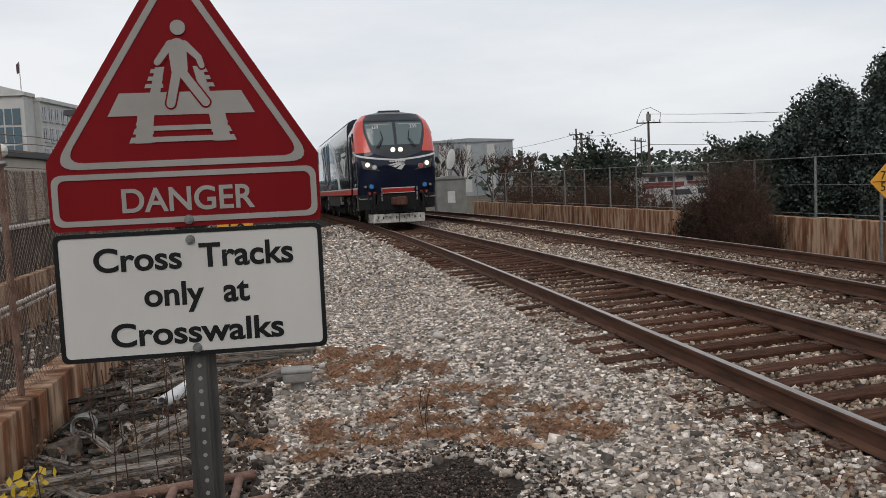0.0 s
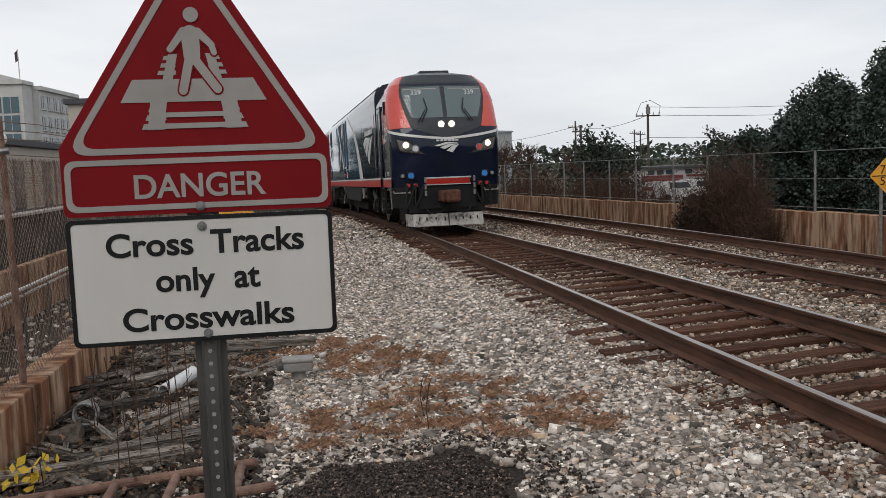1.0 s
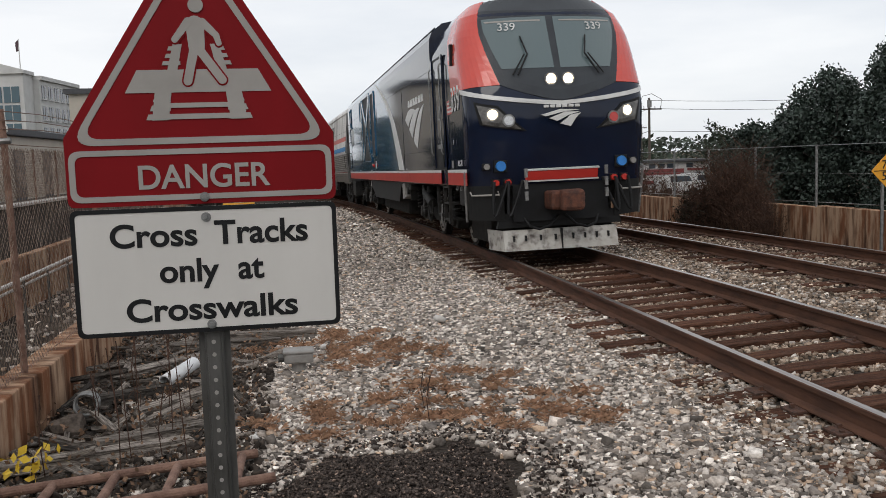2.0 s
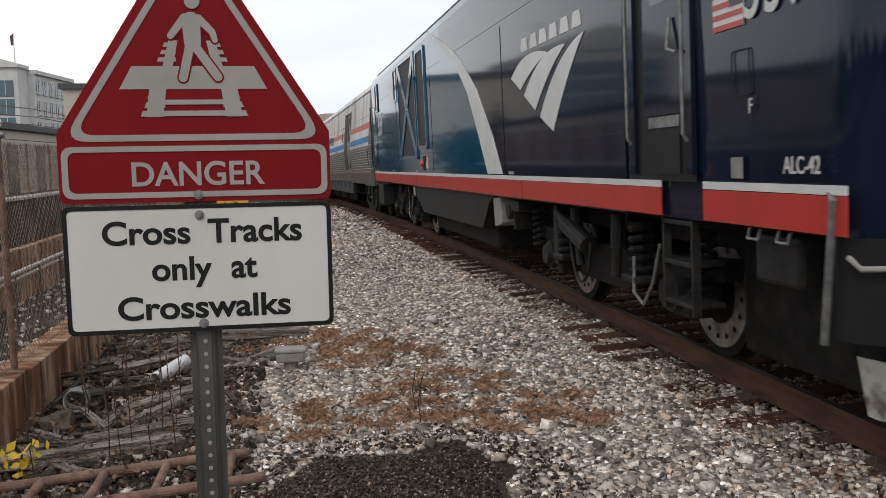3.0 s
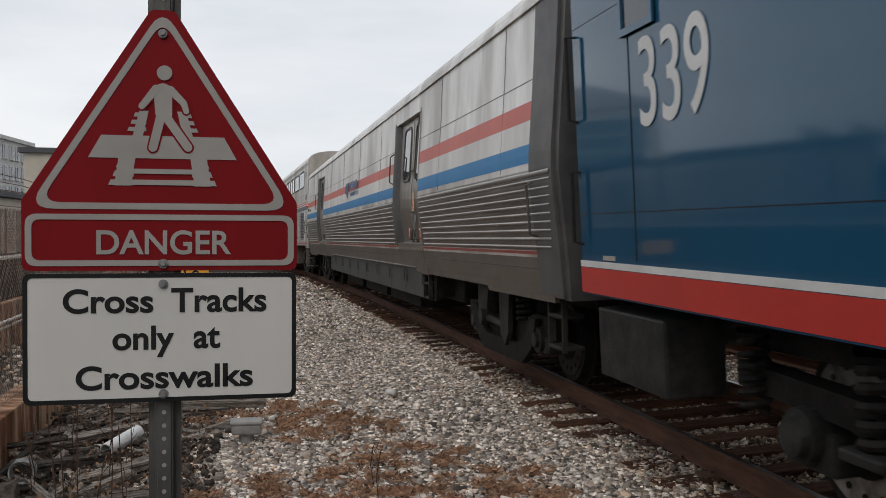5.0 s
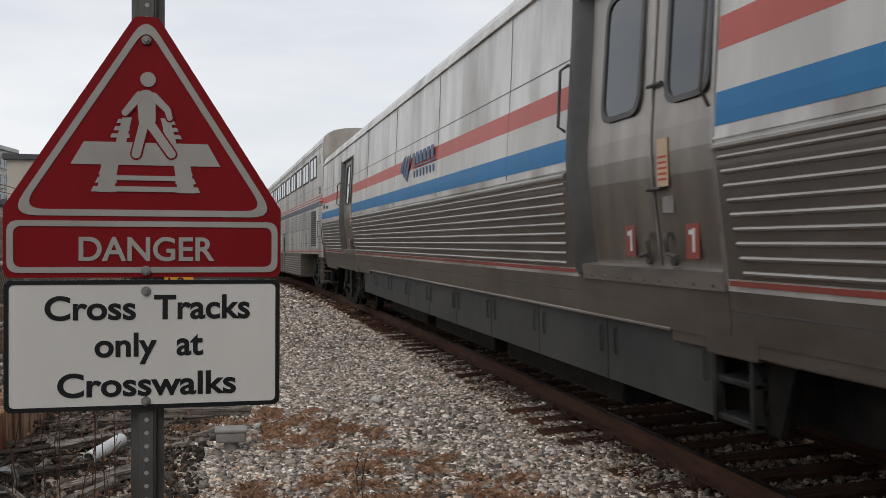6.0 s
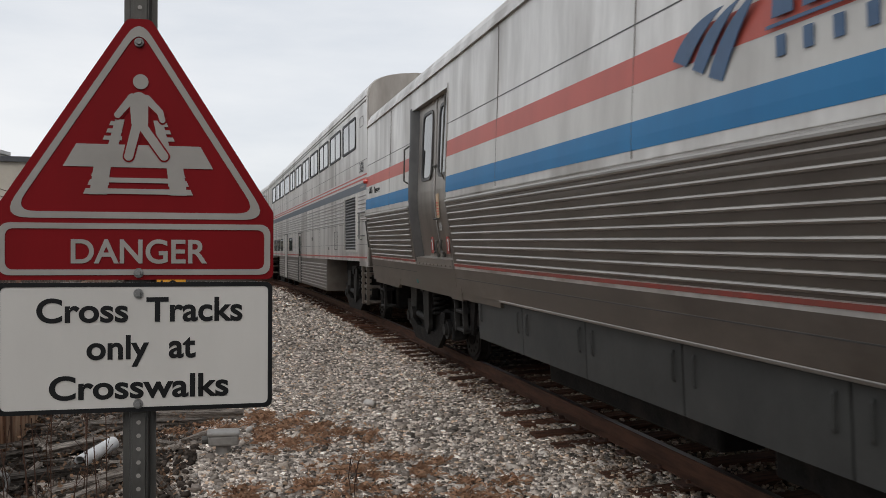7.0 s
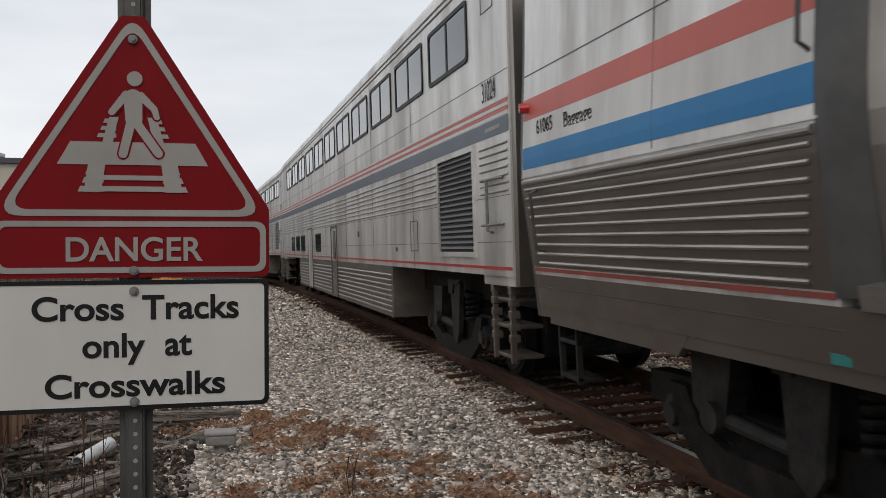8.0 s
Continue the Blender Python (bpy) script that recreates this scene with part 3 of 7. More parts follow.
def sign():
    s = empty("warning_sign", FACE, "red triangular danger sign over a white notice, steel post", "sign")
    # U-channel post; daylight through its row of holes is painted as pale discs
    bm = bmesh.new()
    prof = [(-0.040, 0.045), (-0.040, 0.039), (-0.022, 0.037), (-0.016, 0.012), (0.016, 0.012), (0.022, 0.037), (0.040, 0.039), (0.040, 0.045), (0.027, 0.043), (0.021, 0.018), (-0.021, 0.018), (-0.027, 0.043)]
    prism(bm, prof, -0.75, 2.75, "z")
    part("post", bm, M["dullsteel"], s, "dull perforated U-channel steel post")
    z = -0.3
    hole = None
    while z < 2.74:
        if not 1.22 < z < 2.2:
            if hole is None:
                hb = tube(bmesh.new(), (0, 0.0105, 0), (0, 0.0125, 0), 0.0055, n=10)
                hole = part("hole", hb, M["signgrey"], s, "pale disc painted as daylight through a hole")
                hole.location.z = z
            else:
                h = new("hole", hole.data)
                h.parent, h.location = s, (0, 0, z)
        z += 0.0335
    # red panel: a triangle over a bar, in one sheet
    W, B, SH, T = 0.330, 1.566, 1.738, 2.214
    out = rounded([(-W, B), (W, B), (W, SH), (0.028, T), (-0.028, T), (-W, SH)], 0.02)
    red = part("red_panel", prism(bmesh.new(), out, -0.002, 0.002, "y"), M["red"], s, "faded red aluminium panel with grey borders")
    tri_o = rounded([(-0.318, 1.718), (0.318, 1.718), (0.0, 2.219)], 0.035, 6)
    tri_i = rounded([(-0.289, 1.734), (0.289, 1.734), (0.0, 2.189)], 0.028, 6)
    part("triangle_border", frame_prism(bmesh.new(), tri_o, tri_i, -0.0045, -0.002), M["signgrey"], red)
    bar_o = rounded(rect(-0.322, 0.322, 1.578, 1.706), 0.028, 6)
    bar_i = rounded(rect(-0.307, 0.307, 1.592, 1.692), 0.020, 6)
    part("bar_border", frame_prism(bmesh.new(), bar_o, bar_i, -0.0045, -0.002), M["signgrey"], red)
    up = Euler((radians(90), 0, 0)).to_matrix().to_4x4()

    def word(body, x0, x1, z0, z1, mtl, parent, face, fat):
        """A word fitted between its two ends and its lowest and highest edges."""
        ob = text("lettering", body, 0.08, mtl, Matrix(), parent, fat=fat)
        xs, zs = [v.co.x for v in ob.data.vertices], [v.co.y for v in ob.data.vertices]
        kx, kz = (x1 - x0) / (max(xs) - min(xs)), (z1 - z0) / (max(zs) - min(zs))
        ob.data.transform(Matrix.Translation((x0 - min(xs) * kx, face, z0 - min(zs) * kz)) @ up @ Matrix.Diagonal((kx, kz, 1, 1)))
    word("DANGER", -0.158, 0.165, 1.606, 1.667, M["signgrey"], red, -0.0035, 0.0014)

    # pictogram of plain shapes: crossing bar, ladder of track, walking figure
    depth = [0.0040]

    def flat(poly):
        depth[0] += 0.00006
        return prism(pict, poly, -depth[0], -0.002, "y")
    pict = bmesh.new()
    flat([(-0.146, 1.910), (0.148, 1.910), (0.179, 1.854), (-0.177, 1.854)])
    for sx in (-1, 1):
        flat([(sx * 0.066, 1.854), (sx * 0.106, 1.854), (sx * 0.116, 1.786), (sx * 0.076, 1.786)])
        for zz, hw in ((1.838, 0.112), (1.816, 0.120), (1.794, 0.130)):
            flat([(sx * 0.070, zz - 0.007), (sx * hw, zz - 0.007), (sx * (hw - 0.006), zz + 0.007), (sx * 0.070, zz + 0.007)])
        flat([(sx * 0.034, 1.972), (sx * 0.056, 1.972), (sx * 0.072, 1.910), (sx * 0.048, 1.910)])
        for zz, hw in ((1.962, 0.070), (1.944, 0.077), (1.926, 0.085)):
            flat([(sx * 0.040, zz - 0.005), (sx * hw, zz - 0.005), (sx * (hw - 0.004), zz + 0.005), (sx * 0.040, zz + 0.005)])
    flat(rect(-0.072, 0.072, 1.816, 1.828))
    flat(rect(-0.078, 0.078, 1.788, 1.801))
    part("pictogram", pict, M["signgrey"], red).location.z = -0.009
    fig_o, fig = bmesh.new(), bmesh.new()

    def limb(bm_, a, b, ra, rb, d0, d1):
        a, b = Vector((a[0], a[1])), Vector((b[0], b[1]))
        n = Vector((-(b - a).y, (b - a).x)).normalized()
        pts = []
        base = math.atan2(n.y, n.x)
        for k in range(9):
            pts.append((a.x + ra * math.cos(base + math.pi * k / 8), a.y + ra * math.sin(base + math.pi * k / 8)))
        for k in range(9):
            pts.append((b.x + rb * math.cos(base + math.pi + math.pi * k / 8), b.y + rb * math.sin(base + math.pi + math.pi * k / 8)))
        prism(bm_, pts, d0, d1, "y")
    limbs = [((0.0, 2.016), (0.002, 1.962), 0.022, 0.020), ((-0.006, 1.952), (-0.024, 1.878), 0.011, 0.0105), ((0.010, 1.952), (0.060, 1.880), 0.011, 0.0105),
             ((-0.016, 2.024), (-0.050, 1.980), 0.010, 0.008), ((0.018, 2.022), (0.050, 1.990), 0.010, 0.008), ((0.050, 1.990), (0.056, 1.970), 0.008, 0.007)]
    for i, (a, b, ra, rb) in enumerate(limbs):
        limb(fig_o, a, b, ra + 0.004, rb + 0.004, -0.0052 - 0.0001 * i, -0.004)
        limb(fig, a, b, ra, rb, -0.0068 - 0.00012 * i, -0.0045)
    tube(fig, (0.004, -0.0062, 2.064), (0.004, -0.003, 2.064), 0.0185, n=24)
    part("figure_outline", fig_o, M["red"], red).location.z = -0.006
    part("figure", fig, M["signgrey"], red, "plain grey walking figure shape").location.z = -0.006
    # white notice
    wo = rounded(rect(-0.328, 0.328, 1.238, 1.560), 0.02, 6)
    wi = rounded(rect(-0.317, 0.317, 1.249, 1.549), 0.014, 6)
    notice = part("white_notice", prism(bmesh.new(), wo, -0.004, 0.000, "y"), M["signwhite"], s, "dirty white notice with a black border")
    part("black_border", frame_prism(bmesh.new(), wo, wi, -0.0055, -0.0035), M["black"], notice)
    for body, x0, x1, z0, z1 in (("Cross", -0.236, -0.024, 1.4605, 1.5215), ("Tracks", 0.019, 0.253, 1.4605, 1.5225), ("only", -0.121, 0.026, 1.350, 1.429), ("at", 0.073, 0.138, 1.369, 1.423), ("Crosswalks", -0.207, 0.219, 1.2705, 1.331)):
        word(body, x0, x1, z0, z1, M["black"], notice, -0.0045, 0.0019)
    for zz in (2.155, 1.583, 1.532, 1.257):
        b = tube(bmesh.new(), (0, -0.003, zz), (0, -0.009, zz), 0.0125, 0.011, n=16)
        tube(b, (0, -0.009, zz), (0, -0.015, zz), 0.007, 0.006, n=8)
        part("bolt", b, M["galv"], s)
    return s


sign()


# ---------------------------------------------------------------- surroundings
def left_side():
    # low stained wall, fence on it
    w = empty("retaining_wall", None, "low rust-stained concrete retaining wall beside the debris", "wall", kind="structure")
    bm = bmesh.new()
    y = 3.0
    while y < 44:
        x = -5.62 + 0.012 * (y - 8) - bend(y)
        b = box(bmesh.new(), x - 0.30, x, y, y + 2.96, -1.9, 0.02 + 0.004 * (y % 3), 0.012)
        part("wall_panel", b, M["concrete"], w)
        y += 2.98
    return w


def right_side():
    w = empty("boundary_wall", None, "low weathered concrete wall with brown streaks along the track", "wall", kind="structure")
    y = 9.0
    while y < 62:
        top = 0.30 - 0.013 * (y - 15)
        b = box(bmesh.new(), 8.6, 8.85, y, y + 2.98, -1.2, top, 0.012)
        part("wall_panel", b, M["concrete"], w)
        y += 3.0


left_side()
right_side()


# ---------------------------------------------------------------- train
FRONT, LOCO_L, BAG0, BAG1, COACH0, COACH_L = 34.05, 22.3, 56.95, 84.6, 85.1, 26.9
WHEELSETS = []


def profile(half, bottom, eave, top, crown=0.55, n=8):
    """The cross-section of a carriage, from the lower near edge over the roof."""
    side = [(-half, bottom), (-half, eave)]
    for k in range(1, n):
        a = math.pi / 2 * k / n
        side.append((-half * math.cos(a) ** crown, eave + (top - eave) * math.sin(a) ** 0.9))
    return side + [(0, top)] + [(-u, w) for u, w in reversed(side)]


def hull(poly, y0, y1, bm=None):
    return prism(bm or bmesh.new(), poly, y0, y1, "y")


def side_sheet(bm, poly, u, proud=0.006):
    """A flat sheet on the near side of a car: an outline of (y, w)."""
    return prism(bm, poly, u - proud, u, "x")


def panel(name, t, mtl, y0, y1, w0, w1, u=-1.5, proud=0.006, label="", r=0.0):
    p = rect(y0, y1, w0, w1)
    return part(name, side_sheet(bmesh.new(), rounded(p, r, 4) if r else p, u, proud), mtl, t, label)


def ring(name, t, mtl, outer, k, u, proud=0.012, label=""):
    """A frame round an opening in the side, as wide as k."""
    cy, cw = sum(p[0] for p in outer) / len(outer), sum(p[1] for p in outer) / len(outer)
    hy, hw = max(abs(p[0] - cy) for p in outer), max(abs(p[1] - cw) for p in outer)
    inner = [(cy + (p[0] - cy) * (1 - k / hy), cw + (p[1] - cw) * (1 - k / hw)) for p in outer]
    return part(name, frame_prism(bmesh.new(), outer, inner, u - proud, u, "x"), mtl, t, label)


def wheelset(t, y, r=0.53):
    bm = bmesh.new()
    for s in (-1, 1):
        tube(bm, (s * 0.685, 0, 0), (s * 0.715, 0, 0), r + 0.028, n=40)
        tube(bm, (s * 0.71, 0, 0), (s * 0.82, 0, 0), r, r - 0.006, n=40)
    tube(bm, (-0.9, 0, 0), (0.9, 0, 0), 0.09, n=14)
    ws = part("wheelset", bm, M["under"], t, "dark steel wheels on one axle")
    ws.location = (0, y, r)
    for s in (-1, 1):
        bm = bmesh.new()
        tube(bm, (s * 0.815, 0, 0), (s * 0.835, 0, 0), r * 0.86, n=40)
        part("brake_disc", bm, M["wheel" if r > 0.5 else "undergrey"], ws, "worn bright brake disc" if r > 0.5 else "")
        bm = bmesh.new()
        for k in range(16):
            a = 2 * math.pi * k / 16
            tube(bm, (s * 0.834, r * 0.7 * math.cos(a), r * 0.7 * math.sin(a)), (s * 0.842, r * 0.7 * math.cos(a), r * 0.7 * math.sin(a)), 0.022, n=8)
        tube(bm, (s * 0.83, 0, 0), (s * 0.845, 0, 0), r * 0.5, n=28)
        part("hub", bm, M["under"], ws)
    WHEELSETS.append((ws, y, r))
    return ws


def coil(cx, cy, z0, z1, r, turns, wire, n=9):
    pts, bm = [], bmesh.new()
    steps = int(turns * n)
    for k in range(steps + 1):
        a = 2 * math.pi * k / n
        pts.append((cx + r * math.cos(a), cy + r * math.sin(a), z0 + (z1 - z0) * k / steps))
    rings = []
    for k, p in enumerate(pts):
        a = 2 * math.pi * k / n
        out = Vector((math.cos(a), math.sin(a), 0))
        rings.append([bm.verts.new(Vector(p) + out * wire * math.cos(b) + Vector((0, 0, wire * math.sin(b)))) for b in [q * math.pi / 3 for q in range(6)]])
    for r0, r1 in zip(rings, rings[1:]):
        for q in range(6):
            bm.faces.new((r0[q], r0[(q + 1) % 6], r1[(q + 1) % 6], r1[q]))
    return bm


def loco_bogie(t, y, base, flip=1):
    for d in (-base / 2, base / 2):
        wheelset(t, y + d, 0.54)
    for s in (-1, 1):
        bm = bmesh.new()
        h = base / 2
        prism(bm, [(y - h - 0.75, 0.72), (y - h + 0.35, 0.66), (y - 0.5, 0.42), (y + 0.5, 0.42), (y + h - 0.35, 0.66), (y + h + 0.75, 0.72), (y + h + 0.75, 0.88), (y + 0.6, 0.80), (y - 0.6, 0.80), (y - h - 0.75, 0.88)], s * 1.02, s * 1.18, "x")
        part("bogie_frame", bm, M["under"], t)
        for d in (-h, h):
            bm = tube(bmesh.new(), (s * 0.90, y + d, 0.56), (s * 1.26, y + d, 0.56), 0.19, 0.16, 18)
            tube(bm, (s * 1.26, y + d, 0.56), (s * 1.31, y + d, 0.56), 0.13, 0.11, 14)
            box(bm, min(s * 0.95, s * 1.2), max(s * 0.95, s * 1.2), y + d - 0.24, y + d + 0.24, 0.36, 0.60, 0.03)
            part("axle_box", bm, M["undergrey"], t)
            part("spring", coil(s * 1.2, y + d * 0.62, 0.62, 1.12, 0.115, 5.5, 0.032), M["under"], t, "heavy black coil spring")
            part("spring", coil(s * 1.2, y + d * 1.30, 0.60, 1.10, 0.085, 6.5, 0.022), M["under"], t, "heavy black coil spring")
            bm = tube(bmesh.new(), (s * 1.27, y + d * 0.30, 0.55), (s * 1.27, y + d * 0.34, 0.84), 0.045, n=12)
            tube(bm, (s * 1.27, y + d * 0.34, 0.82), (s * 1.27, y + d * 0.36, 1.14), 0.065, n=12)
            part("damper", bm, M["undergrey"], t)
        part("spring_seat", box(bmesh.new(), min(s * 1.02, s * 1.36), max(s * 1.02, s * 1.36), y - h * 0.62 - 0.17, y - h * 0.62 + 0.17, 0.56, 0.63, 0.02), M["undergrey"], t)
        part("spring_seat", box(bmesh.new(), min(s * 1.02, s * 1.36), max(s * 1.02, s * 1.36), y + h * 0.62 - 0.17, y + h * 0.62 + 0.17, 0.56, 0.63, 0.02), M["undergrey"], t)
        part("air_pipe", path_tube(bmesh.new(), [(s * 1.33, y - h, 0.95), (s * 1.35, y - h + 0.12, 0.62), (s * 1.36, y - h + 0.3, 0.42), (s * 1.36, y - h + 0.5, 0.5), (s * 1.33, y - h + 0.55, 0.8)], 0.014), M["galv"], t, "bright looped air pipe")
        bm = tube(bmesh.new(), (s * 1.30, y + flip * 0.15, 0.78), (s * 1.33, y + flip * 0.75, 0.98), 0.095, n=14)
        tube(bm, (s * 1.33, y + flip * 0.75, 0.98), (s * 1.33, y + flip * 1.0, 1.06), 0.05, n=10)
        part("yaw_damper", bm, M["undergrey"], t, "grey tilted damper cylinder")
        bm = tube(bmesh.new(), (s * 1.1, y + flip * 1.15, 0.95), (s * 1.42, y + flip * 1.15, 0.95), 0.0001, 0.0001, 4)
        box(bm, min(s * 1.12, s * 1.34), max(s * 1.12, s * 1.34), y + flip * 1.05, y + flip * 1.2, 0.5, 1.15, 0.02)
        part("link_bracket", bm, M["undergrey"], t)
        part("hose", path_tube(bmesh.new(), [(s * 1.32, y + 0.35 + 0.30 * math.cos(a), 0.82 - 0.42 * math.sin(a)) for a in [math.pi * k / 10 for k in range(11)]], 0.016), M["undergrey"], t)


def car_bogie(t, y, base=2.6):
    # Solid block added so that no daylight shows through the bogie.
    part("bolster", box(bmesh.new(), -0.62, 0.62, y - 1.9, y + 1.9, 0.24, 0.86, 0.06), M["under"], t, "black bolster block, added to stop daylight between the wheels")
    for d in (-base / 2, base / 2):
        wheelset(t, y + d, 0.46)
    h = base / 2
    for s in (-1, 1):
        bm = bmesh.new()
        prism(bm, [(y - h - 0.45, 0.50), (y - h + 0.3, 0.50), (y - 0.5, 0.34), (y + 0.5, 0.34), (y + h - 0.3, 0.50), (y + h + 0.45, 0.50), (y + h + 0.45, 0.72), (y + h - 0.2, 0.74), (y + 0.5, 0.60), (y - 0.5, 0.60), (y - h + 0.2, 0.74), (y - h - 0.45, 0.72)], s * 1.0, s * 1.14, "x")
        part("bogie_frame", bm, M["under"], t)
        for d in (-h, h):
            bm = tube(bmesh.new(), (s * 0.9, y + d, 0.47), (s * 1.20, y + d, 0.47), 0.16, 0.14, 18)
            tube(bm, (s * 1.20, y + d, 0.47), (s * 1.24, y + d, 0.47), 0.09, 0.08, 12)
            box(bm, min(s * 0.96, s * 1.16), max(s * 0.96, s * 1.16), y + d - 0.2, y + d + 0.2, 0.32, 0.52, 0.03)
            part("axle_box", bm, M["undergrey"], t)
            part("spring", coil(s * 1.12, y + d * 0.55, 0.62, 1.0, 0.10, 5.5, 0.026), M["under"], t)
        part("equaliser_beam", prism(bmesh.new(), [(y - 1.32, 0.70), (y - 1.16, 0.36), (y - 0.8, 0.15), (y + 0.8, 0.15), (y + 1.16, 0.36), (y + 1.32, 0.70), (y + 1.08, 0.70), (y + 0.92, 0.46), (y + 0.6, 0.36), (y - 0.6, 0.36), (y - 0.92, 0.46), (y - 1.08, 0.70)], s * 1.15, s * 1.22, "x"), M["under"], t, "grimy dished side beam")
        bm = bmesh.new()
        prism(bm, [(y - 0.62, 1.14), (y + 0.02, 1.14), (y - 0.02, 0.95), (y - 0.20, 0.95), (y - 0.28, 1.08), (y - 0.40, 1.08)], s * 1.22, s * 1.28, "x")
        prism(bm, [(y - 0.52, 1.10), (y - 0.06, 1.10), (y - 0.12, 0.42), (y - 0.30, 0.30), (y - 0.42, 0.46)], s * 1.20, s * 1.26, "x")
        part("bolster_arm", bm, M["undergrey"], t, "dusty grey Y-shaped bolster arm")
        bm = tube(bmesh.new(), (s * 1.2, y - 0.2, 0.52), (s * 1.2, y + 0.62, 0.56), 0.05, n=12)
        tube(bm, (s * 1.12, y + 0.66, 0.57), (s * 1.3, y + 0.66, 0.57), 0.10, n=16)
        part("traction_rod", bm, M["undergrey"], t)
        bm = bmesh.new()
        prism(bm, [(y + 0.45, 1.02), (y + 0.95, 1.02), (y + 0.95, 0.62), (y + 0.75, 0.48), (y + 0.55, 0.60), (y + 0.50, 0.80)], s * 1.10, s * 1.24, "x")
        part("anchor_bracket", bm, M["undergrey"], t)


def grab(t, pts, mtl="galv", r=0.016, label=""):
    return part("grab_rail", path_tube(bmesh.new(), pts, r, 8), M[mtl], t, label)


# --- the nose: a curved front, given by its place across (s) and its height (w)
def nose(s, w):
    f = lerp_table(w, [(0.5, -0.05), (1.2, -0.12), (1.5, -0.2), (2.2, -0.3), (2.5, -0.3), (2.75, -0.24), (3.0, -0.14), (3.95, 0.28), (4.22, 0.55), (4.38, 1.3)])
    hw = lerp_table(w, [(0.5, 1.45), (2.6, 1.5), (3.3, 1.5), (3.65, 1.47), (3.98, 1.34), (4.22, 1.10), (4.38, 0.55)])
    d = lerp_table(w, [(0.5, 0.35), (2.4, 0.45), (3.0, 0.6), (4.26, 0.8)])
    a = abs(s)
    if a <= 1:
        th = a * math.pi / 2
        u, y = hw * math.sin(th) ** 0.72, f + d * (1 - max(0.0, math.cos(th)) ** 0.72)
    else:
        u, y = hw, f + d + (a - 1)
    return Vector((math.copysign(u, s), y, w))


def nose_patch(corners, proud, ns=14, nw=6, back=0.03):
    """A sheet lying on the nose, between four corners (s, w)."""
    bm, grid, inner = bmesh.new(), [], []
    (a, b, c, d) = corners
    for j in range(nw + 1):
        q, row, row2 = j / nw, [], []
        for i in range(ns + 1):
            p = i / ns
            s = (a[0] * (1 - p) + b[0] * p) * (1 - q) + (d[0] * (1 - p) + c[0] * p) * q
            w = (a[1] * (1 - p) + b[1] * p) * (1 - q) + (d[1] * (1 - p) + c[1] * p) * q
            v = nose(s, w)
            n = (nose(s + 0.01, w) - nose(s - 0.01, w)).cross(nose(s, w + 0.01) - nose(s, w - 0.01)).normalized()
            row.append(bm.verts.new(v + n * proud))
            row2.append(bm.verts.new(v - n * back))
        grid.append(row)
        inner.append(row2)
    for j in range(nw):
        for i in range(ns):
            bm.faces.new((grid[j][i], grid[j][i + 1], grid[j + 1][i + 1], grid[j + 1][i]))
    rim = [(0, i) for i in range(ns)] + [(j, ns) for j in range(nw)] + [(nw, i) for i in range(ns, 0, -1)] + [(j, 0) for j in range(nw, 0, -1)]
    for k in range(len(rim)):
        (j, i), (j2, i2) = rim[k], rim[(k + 1) % len(rim)]
        bm.faces.new((grid[j][i], inner[j][i], inner[j2][i2], grid[j2][i2]))
    return bm


def nose_text(t, body, s, w, size, mtl):
    v = nose(s, w)
    n = (nose(s + 0.01, w) - nose(s - 0.01, w)).cross(nose(s, w + 0.01) - nose(s, w - 0.01)).normalized()
    m = Matrix.Translation(v + n * 0.03) @ n.to_track_quat("Z", "Y").to_matrix().to_4x4()
    return text("number", body, size, mtl, m, t)


SIDE = Matrix(((0, 0, -1, 0), (-1, 0, 0, 0), (0, 1, 0, 0), (0, 0, 0, 1)))  # writing on the near side


def blade(bm, a, b, tip, bulge, u, proud):
    """One curved blade of the emblem, from its broad end a-b to its tip."""
    a, b, tip = Vector(a), Vector(b), Vector(tip)
    edge1 = [a * (1 - k) ** 2 + (a.lerp(tip, 0.5) + Vector((0.10, bulge)) ) * 2 * k * (1 - k) + tip * k * k for k in [i / 10 for i in range(11)]]
    edge2 = [b * (1 - k) ** 2 + (b.lerp(tip, 0.5) + Vector((0.04, bulge * 0.35))) * 2 * k * (1 - k) + tip * k * k for k in [i / 10 for i in range(10)]]
    prism(bm, [tuple(p) for p in edge1] + [tuple(p) for p in reversed(edge2)], u - proud, u, "x")


